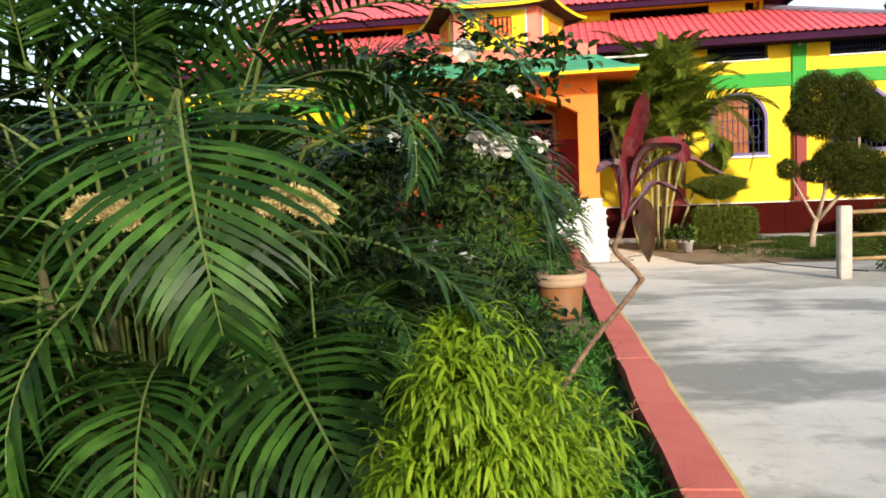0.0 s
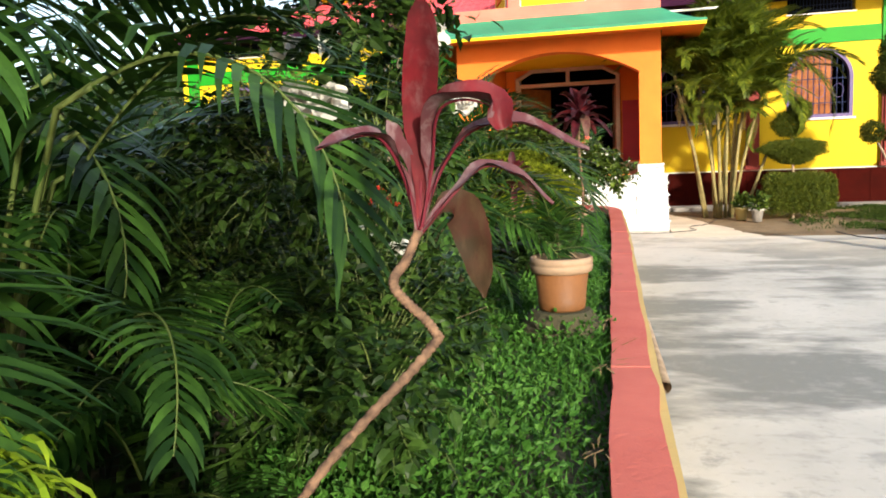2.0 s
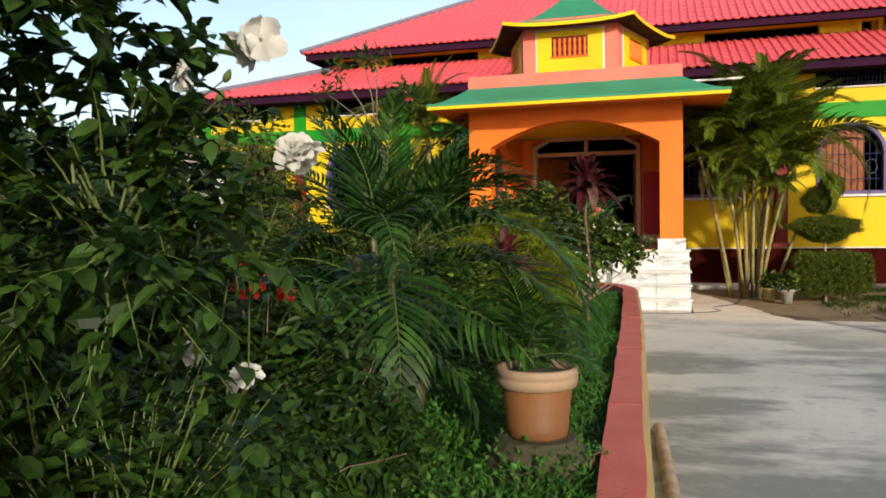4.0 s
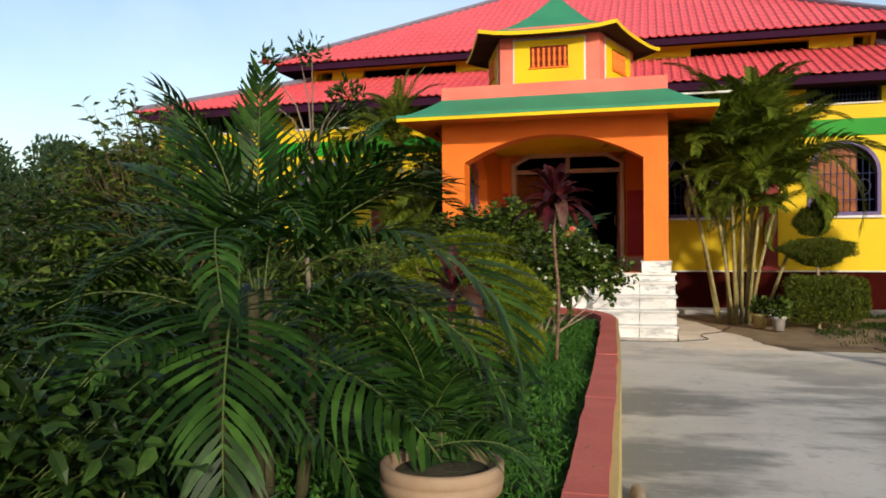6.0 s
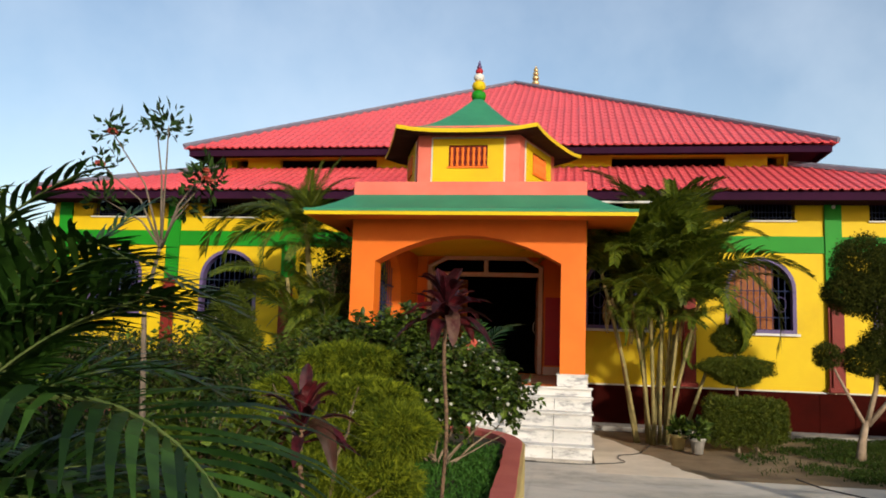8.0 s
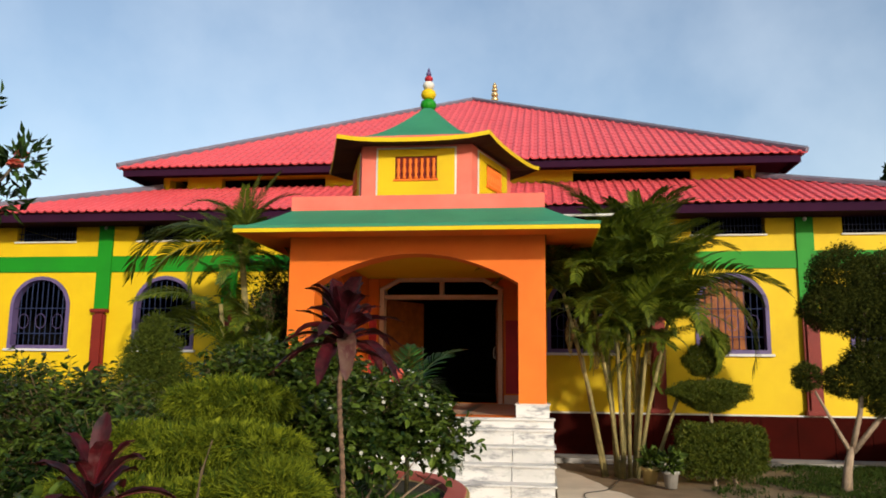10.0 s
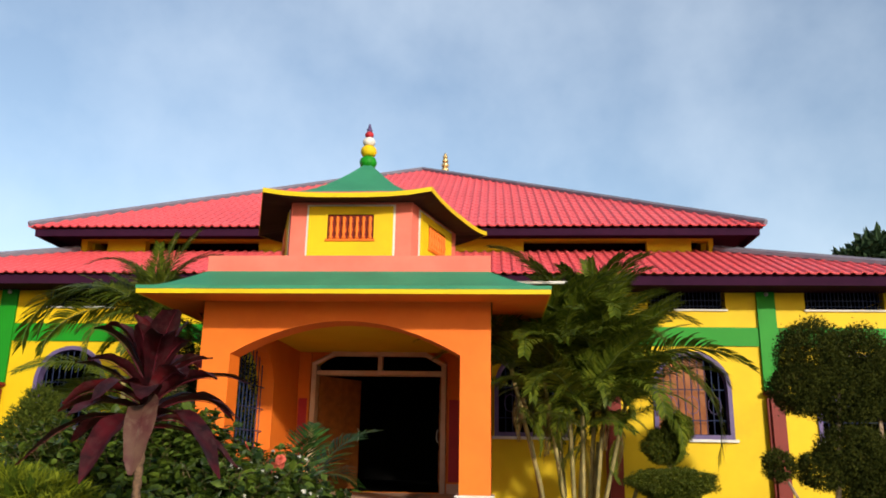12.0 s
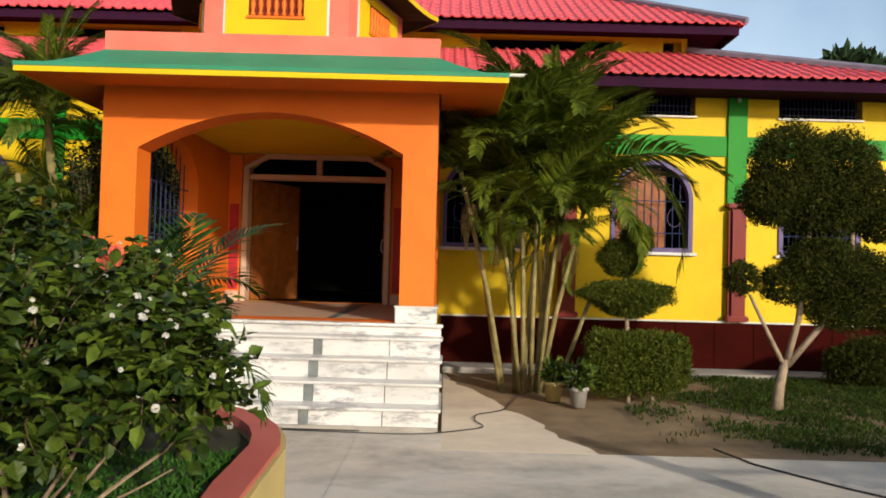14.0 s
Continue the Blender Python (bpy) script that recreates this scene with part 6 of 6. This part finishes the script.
# ---- in front of the facade ----
rg = random.Random(5)
HEADS = ((-0.92, -0.20, 2.95), (-0.45, -0.10, 2.95), (-0.10, -0.15, 3.25), (0.25, 0.0, 3.15), (0.50, -0.05, 2.85), (0.75, -0.10, 2.45), (0.10, -0.3, 2.3), (0.40, 0.2, 3.4), (-0.25, 0.2, 2.7))
CAN, fr = [], []
for i, (tx, ty, h) in enumerate(HEADS):
    bx, by = tx * 0.30 + rg.uniform(-0.08, 0.08), rg.uniform(-0.16, 0.16)
    CAN.append(([(bx, by, 0), (bx * 0.62 + tx * 0.38, by * 0.6 + ty * 0.4, h * 0.45), (tx, ty, h)], rg.uniform(0.0305, 0.034)))
    for k in range(16):
        fr.append(((tx, ty, h - 0.05), k * 22.5 + i * 20 + rg.uniform(-22, 22), (rg.uniform(30, 65), rg.uniform(60, 88))[k % 2], rg.uniform(1.15, 1.85), rg.choice((1, 2, 2, 3))))
    for k in range(4):
        fr.append(((tx * 0.95, ty, h * 0.9), k * 90 + i * 33 + rg.uniform(-30, 30), rg.uniform(5, 40), rg.uniform(0.9, 1.3), rg.choice((2, 3))))
    fr.append(((tx * 0.9, ty * 0.9, h * 0.82), i * 40 + rg.uniform(-60, 60), rg.uniform(-65, -30), rg.uniform(0.6, 1.0), rg.randrange(4)))
for bx, tx, h in ((0.45, 0.95, 1.45), (0.2, 0.35, 1.9), (-0.1, -0.2, 2.1), (-0.3, -0.62, 1.9)):
    CAN.append(([(bx, 0.05, 0), (bx * 0.5 + tx * 0.5, 0.05, h * 0.5), (tx, 0.05, h)], 0.0305))
fr += [aimed(a, b, k, SUN_DROOPS) for a, b, k in (((-0.15, -0.15, 3.62), (-1.21, -0.47, 4.72), 2), ((0.08, -0.13, 3.63), (0.67, -0.47, 4.55), 1), ((0.31, -0.07, 3.37), (1.33, -0.20, 4.08), 1),
        ((0.57, -0.20, 2.86), (2.45, -0.63, 2.85), 2), ((0.69, -0.15, 2.81), (2.23, -0.34, 2.71), 3), ((0.43, 0.00, 3.27), (1.98, -0.29, 1.68), 3),
        ((-0.01, -0.03, 2.92), (-0.74, -0.32, 2.39), 3), ((0.10, -0.07, 2.70), (-0.07, -0.23, 1.76), 3), ((0.42, -0.07, 3.65), (0.18, -0.52, 4.52), 0),
        ((0.70, -0.10, 2.98), (1.53, -0.49, 3.97), 1), ((0.15, -0.07, 3.14), (-0.59, -0.19, 4.04), 0), ((0.99, -0.05, 2.61), (1.36, -0.38, 1.67), 3))]
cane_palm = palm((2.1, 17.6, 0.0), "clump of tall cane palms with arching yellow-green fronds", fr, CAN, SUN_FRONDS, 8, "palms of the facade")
for i in range(12):
    tx, ty, h = HEADS[i % 9]
    share("withered_frond", DEAD_FRONDS[i % 2], cane_palm, pose(tx * 0.85, ty, h * 0.88, 0, rg.uniform(62, 80), i * 67) @ Matrix.Scale(rg.uniform(0.6, 0.95), 4))
fr = rosette(24, (0.0, 0), (3.2, 3.8), (1.0, 1.5), 38, 0.12, (-15, 85)) + rosette(24, (0.25, -0.1), (1.0, 2.4), (0.9, 1.4), 39, 0.25, (0, 75)) + rosette(9, (-0.3, -0.1), (2.0, 2.8), (1.0, 1.5), 40, 0.2, (10, 60), (1, 2, 3), (110, 260))
fr += [aimed(a, b, k, SUN_DROOPS) for a, b, k in (((0, 0, 3.75), (0.56, 0, 4.97), 0), ((0, 0, 3.75), (0.7, 0, 4.6), 1), ((0, 0, 3.75), (-0.9, -0.1, 4.5), 2), ((0, 0, 3.75), (-2.05, -0.2, 3.15), 3), ((0, 0, 3.7), (-1.35, -0.2, 2.85), 3), ((0, 0, 3.7), (-1.7, -0.1, 3.8), 2),
        ((0, 0, 3.7), (-1.7, -0.3, 3.3), 3), ((0.1, 0, 3.6), (0.2, 0, 4.9), 0), ((0.1, 0, 3.5), (0.75, -0.3, 3.2), 3), ((0, -0.1, 3.6), (-0.5, -0.9, 2.9), 3))]
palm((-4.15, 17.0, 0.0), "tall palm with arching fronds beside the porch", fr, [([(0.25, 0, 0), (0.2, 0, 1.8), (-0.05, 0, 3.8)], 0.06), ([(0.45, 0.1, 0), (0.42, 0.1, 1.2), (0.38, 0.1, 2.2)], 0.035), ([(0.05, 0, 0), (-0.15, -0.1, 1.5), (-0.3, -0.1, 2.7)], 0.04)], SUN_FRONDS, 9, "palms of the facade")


def clipped(name, at, label, category, blobs, count, length, width, material, canes, seed, shell=0.82, bark=BARK):
    t = thing(name, at, label, category)
    leaf_cloud("crown", blobs, count, length, width, material, t, seed, shell, 0.2, 0.2, 0.45)
    leaf_cloud("inner_crown", [(a, b, c, d * 0.8, e * 0.8, f * 0.8) for a, b, c, d, e, f in blobs], count // 4, length * 1.8, width * 2.2, material, t, seed + 1, 0.5)
    for pts, r in canes:
        part("trunk", tube(pts, [r * (1.1 - 0.5 * k / (len(pts) - 1)) for k in range(len(pts))], 8), bark, t, smooth=True)
    return t


def box_blobs(x0, x1, y0, y1, z0, z1, r):
    out = []
    nx, ny, nz = (max(1, round((b - a) / (r * 1.1))) for a, b in ((x0, x1), (y0, y1), (z0, z1)))
    for i in range(nx + 1):
        for j in range(ny + 1):
            for k in range(nz + 1):
                out.append((x0 + r + (x1 - x0 - 2 * r) * i / nx, y0 + r + (y1 - y0 - 2 * r) * j / ny, z0 + r + (z1 - z0 - 2 * r) * k / nz, r, r, r))
    return out


clipped("clipped_hedge", (3.48, 17.0, 0.0), "square clipped hedge, yellow-green and dense", "hedge", box_blobs(-0.66, 0.52, -0.35, 0.35, 0.10, 0.92, 0.2) + box_blobs(0.3, 0.72, -0.1, 0.4, 0.15, 0.88, 0.18), 34000, 0.032, 0.017, BOX,
        [([(-0.1, 0, 0), (-0.1, 0, 0.3)], 0.03), ([(0.2, 0, 0), (0.2, 0, 0.3)], 0.03)], 71)
clipped("clipped_shrub", (3.45, 17.5, 0.0), "shrub clipped into stacked flat cushions", "shrub", [(0, 0, 1.36, 0.62, 0.5, 0.19), (0, 0, 1.22, 0.38, 0.34, 0.16), (-0.08, 0, 1.85, 0.30, 0.3, 0.26), (0.12, 0, 2.1, 0.22, 0.22, 0.22)], 20000, 0.032, 0.017, BOX,
        [([(0, 0, 0), (0.02, 0, 0.8), (-0.03, 0, 1.9)], 0.035)], 73)
clipped("topiary_tree", (5.1, 16.62, 0.02), "clipped tree with rounded dark green cushions and a pale forked trunk", "tree",
        [(0.12, 0, 3.03, 0.46, 0.45, 0.48), (0.72, 0.05, 2.97, 0.48, 0.45, 0.47), (-0.12, 0, 2.60, 0.36, 0.4, 0.36), (1.05, 0.05, 2.62, 0.45, 0.42, 0.42), (0.48, 0, 2.52, 0.62, 0.45, 0.38), (1.22, 0, 2.32, 0.28, 0.3, 0.25),
         (0.50, 0, 1.78, 0.46, 0.42, 0.36), (0.95, 0.05, 1.60, 0.52, 0.45, 0.42), (0.10, 0, 1.55, 0.34, 0.3, 0.24), (1.38, 0, 1.35, 0.50, 0.4, 0.38), (0.75, 0, 1.30, 0.45, 0.4, 0.30), (-0.45, 0, 1.60, 0.20, 0.2, 0.20)],
        76000, 0.034, 0.018, TOPIARY,
        [([(0, 0, 0), (0.03, 0, 0.3), (0.10, 0, 0.62)], 0.075), ([(0.08, 0, 0.55), (-0.1, 0, 0.9), (-0.35, 0, 1.4)], 0.03), ([(0.1, 0, 0.55), (0.25, 0, 1.1), (0.35, 0, 2.0), (0.45, 0, 2.8)], 0.04), ([(0.12, 0, 0.55), (0.45, 0, 0.95), (0.9, 0, 1.5), (0.9, 0, 2.6)], 0.04)], 75)
# added low shrub, stands in for the black shadow along the plinth
clipped("clipped_shrub", (7.75, 18.9, 0.0), "added dark shrub standing in for black shade on the plinth", "shrub", [(0, 0, 0.42, 0.75, 0.5, 0.40), (0.7, 0.1, 0.48, 0.7, 0.5, 0.45), (-0.5, 0, 0.34, 0.45, 0.4, 0.30)], 16000, 0.045, 0.022, TOPIARY, [([(0, 0, 0), (0, 0, 0.4)], 0.03)], 79)
clipped("conifer", (-5.05, 15.9, 0.0), "rounded golden green conifer", "conifer", [(0, 0, 1.0, 0.62, 0.55, 0.55), (0, 0, 1.45, 0.58, 0.52, 0.48), (0, 0, 1.85, 0.42, 0.38, 0.42), (0, 0, 2.18, 0.22, 0.2, 0.30)], 15000, 0.06, 0.016, CONIFER, [([(0, 0, 0), (0, 0, 0.6)], 0.05)], 81)
for i, (x, y, z, r, mat) in enumerate(((-3.7, 15.4, 0.9, 0.7, SHRUBLEAF), (-6.4, 16.2, 0.8, 0.9, ROSELEAF), (-7.9, 15.4, 0.9, 0.9, SHRUBLEAF), (-9.6, 16.0, 0.9, 1.0, ROSELEAF), (-3.85, 18.2, 2.0, 0.72, ROSELEAF), (-3.7, 17.2, 1.7, 0.55, ROSELEAF), (-3.75, 19.4, 2.0, 0.62, ROSELEAF), (-5.8, 13.6, 0.9, 0.8, ROSELEAF))):
    t = thing("facade_shrub", (x, y, 0), "green shrub below the facade", "shrub", "shrubs of the facade")
    sprig_cloud("leaves", [(0, 0, z, r, r, z * 0.85), (r * 0.4, 0, z * 0.6, r * 0.7, r * 0.7, z * 0.55)], 480, 11, 0.11, 0.045, mat, t, 90 + i, 1.12, 0.5, 0.5, TWIG, 0.005, fine=False)
    stems((0, 0, 0), [(0.2, 0, z), (-0.2, 0.1, z)], 0.014, 95 + i, TWIG, "stem", t)

# ---- small things ----
for (x, y), mat, r, lab in (((2.42, 16.9), KERBYEL, 0.125, "small ochre pot with a leafy plant"), ((2.66, 16.5), GREYPOST, 0.115, "small grey pot with a leafy plant")):
    t = thing("small_pot", (x, y, 0.012), lab, "pot", "small pots by the palms")
    part("body", lathe([(r * 0.72, 0), (r * 0.95, 0.2), (r * 1.08, 0.205), (r * 1.1, 0.245), (r * 0.98, 0.25), (r * 0.95, 0.22)], 20), mat, t, smooth=True)
    leaf_cloud("leaves", [(0, 0, 0.36, 0.16, 0.16, 0.14)], 140, 0.13, 0.055, SHRUBLEAF, t, int(x * 100), 0.1)
def lying(points, n=8):
    """A smooth line through points, for cables."""
    P = [Vector(p) for p in points]
    out = []
    for i in range(len(P) - 1):
        a, b, c, d = P[max(i - 1, 0)], P[i], P[i + 1], P[min(i + 2, len(P) - 1)]
        out += [0.5 * (2 * b + (c - a) * u + (2 * a - 5 * b + 4 * c - d) * u * u + (3 * b - a - 3 * c + d) * u ** 3) for u in (k / n for k in range(n))]
    return out + [P[-1]]


tagged(obj("cable", tube(lying([(-0.9, 14.80, 0.010), (0.2, 14.74, 0.010), (0.80, 14.76, 0.010), (1.25, 15.0, 0.010), (1.45, 15.2, 0.010), (1.38, 15.5, 0.012), (1.42, 15.85, 0.012), (1.62, 16.05, 0.012), (1.78, 16.3, 0.016), (2.0, 17.2, 0.02)]), 0.006, 6), CABLE), "thin dark cable lying on the concrete", "cable")
tagged(obj("cable", tube([(3.55, 14.35, 0.035), (3.75, 13.9, 0.009), (4.2, 13.2, 0.009), (4.7, 12.6, 0.009)], 0.010, 6), CABLE), "thin dark cable lying on the concrete", "cable")
bm = bmesh.new()
tube([(0.48, 7.4, 0.045), (0.53, 6.5, 0.045), (0.58, 5.6, 0.045)], 0.042, 14, bm, False)
tube([(0.48, 7.4, 0.045), (0.53, 6.5, 0.045), (0.58, 5.6, 0.045)], 0.032, 14, bm, False)
tagged(obj("pipe", bm, BARK, None, "", True), "dull brown pipe lying along the kerb", "pipe")

for i, (x, y) in enumerate(((0.27, 4.3), (0.28, 3.52), (0.30, 2.7))):
    t = thing("dry_weed", (x, y, KERB_TOP), "small dry brown weed on the kerb", "weed", "weeds on the kerb")
    ribbon_cloud("leaves", [(0.01, 0, 0.018, 0.03, 0.03, 0.015)], 9, 0.045, 0.006, TWIG, t, 300 + i, 1.2, 0.1, 0.3)
    part("stem", tube([(-0.02, 0, 0.0), (0, 0, 0.012), (0.03, 0.01, 0.022)], 0.0018, 5), TWIG, t)

t = thing("fence", (0, 0, 0), "concrete post fence with bamboo rails", "fence")
for x, y in ((4.1, 11.85), (6.9, 11.95), (9.7, 12.05)):
    part("post", box(x - 0.085, x + 0.085, y - 0.085, y + 0.085, 0, 1.05, 0.015), GREYPOST, t)
for z in (0.28, 0.62, 0.95):
    part("rail", tube([(4.1, 11.85, z), (5.5, 11.93, z + 0.02), (6.9, 11.95, z), (8.3, 12.0, z - 0.02), (9.7, 12.05, z)], 0.030, 8), BAMBOO, t, smooth=True)
t = thing("garden_shrub", (5.3, 12.6, 0.0), "low yellow-green shrub behind the fence", "shrub")
leaf_cloud("leaves", [(0.0, 0, 0.35, 0.6, 0.5, 0.38), (0.9, 0, 0.4, 0.6, 0.5, 0.42)], 4500, 0.06, 0.03, BOX, t, 99, 0.4)


# ---- trees far off ----
def far_tree(at, h, r, seed):
    t = thing("far_tree", at, "dark green broadleaved tree far behind the garden", "tree", "distant trees")
    part("trunk", tube([(0, 0, 0), (0.1, 0, h * 0.4), (0, 0.1, h * 0.75)], [h * 0.03, h * 0.022, h * 0.012], 8), BARK, t, smooth=True)
    rr = random.Random(seed)
    bl = []
    for i in range(14):
        a, u = rr.uniform(0, math.tau), rr.uniform(0, 1)
        bl.append((r * 0.65 * math.cos(a) * math.sqrt(u), r * 0.65 * math.sin(a) * math.sqrt(u), h * rr.uniform(0.45, 0.92), r * rr.uniform(0.28, 0.45), r * rr.uniform(0.28, 0.45), r * rr.uniform(0.22, 0.36)))
    for k in range(4):
        b = bl[k]
        part("limb", tube([(0, 0, h * 0.35), (b[0] * 0.5, b[1] * 0.5, (h * 0.35 + b[2]) / 2), b[:3]], [h * 0.014, h * 0.009, h * 0.004], 6), BARK, t, smooth=True)
    leaf_cloud("crown", bl, 9000, 0.042 * h, 0.024 * h, FARLEAF, t, seed, 0.35)
    return t


for i, (x, y, h, r) in enumerate(((-26, 42, 7.5, 4), (-33, 44, 8, 4.5), (-40, 40, 8.5, 5), (-20, 46, 7, 3.5), (-47, 36, 9, 5), (-30, 52, 9, 5), (-38, 28, 6.5, 4), (-30, 22, 5.0, 3.5), (-24, 16, 4.2, 3), (-20, 24, 4.0, 3.2), (-27, 27, 5.0, 3.8), (-34, 33, 6.5, 4.5), (-30, 10, 5, 3.5), (-26, 3, 5, 3.5),
                                  (19.0, 42, 12.0, 3.0), (-17.5, 28, 4.6, 3.0), (-21.5, 31, 5.2, 3.4))):
    far_tree((x, y, -0.03), h, r, 200 + i)
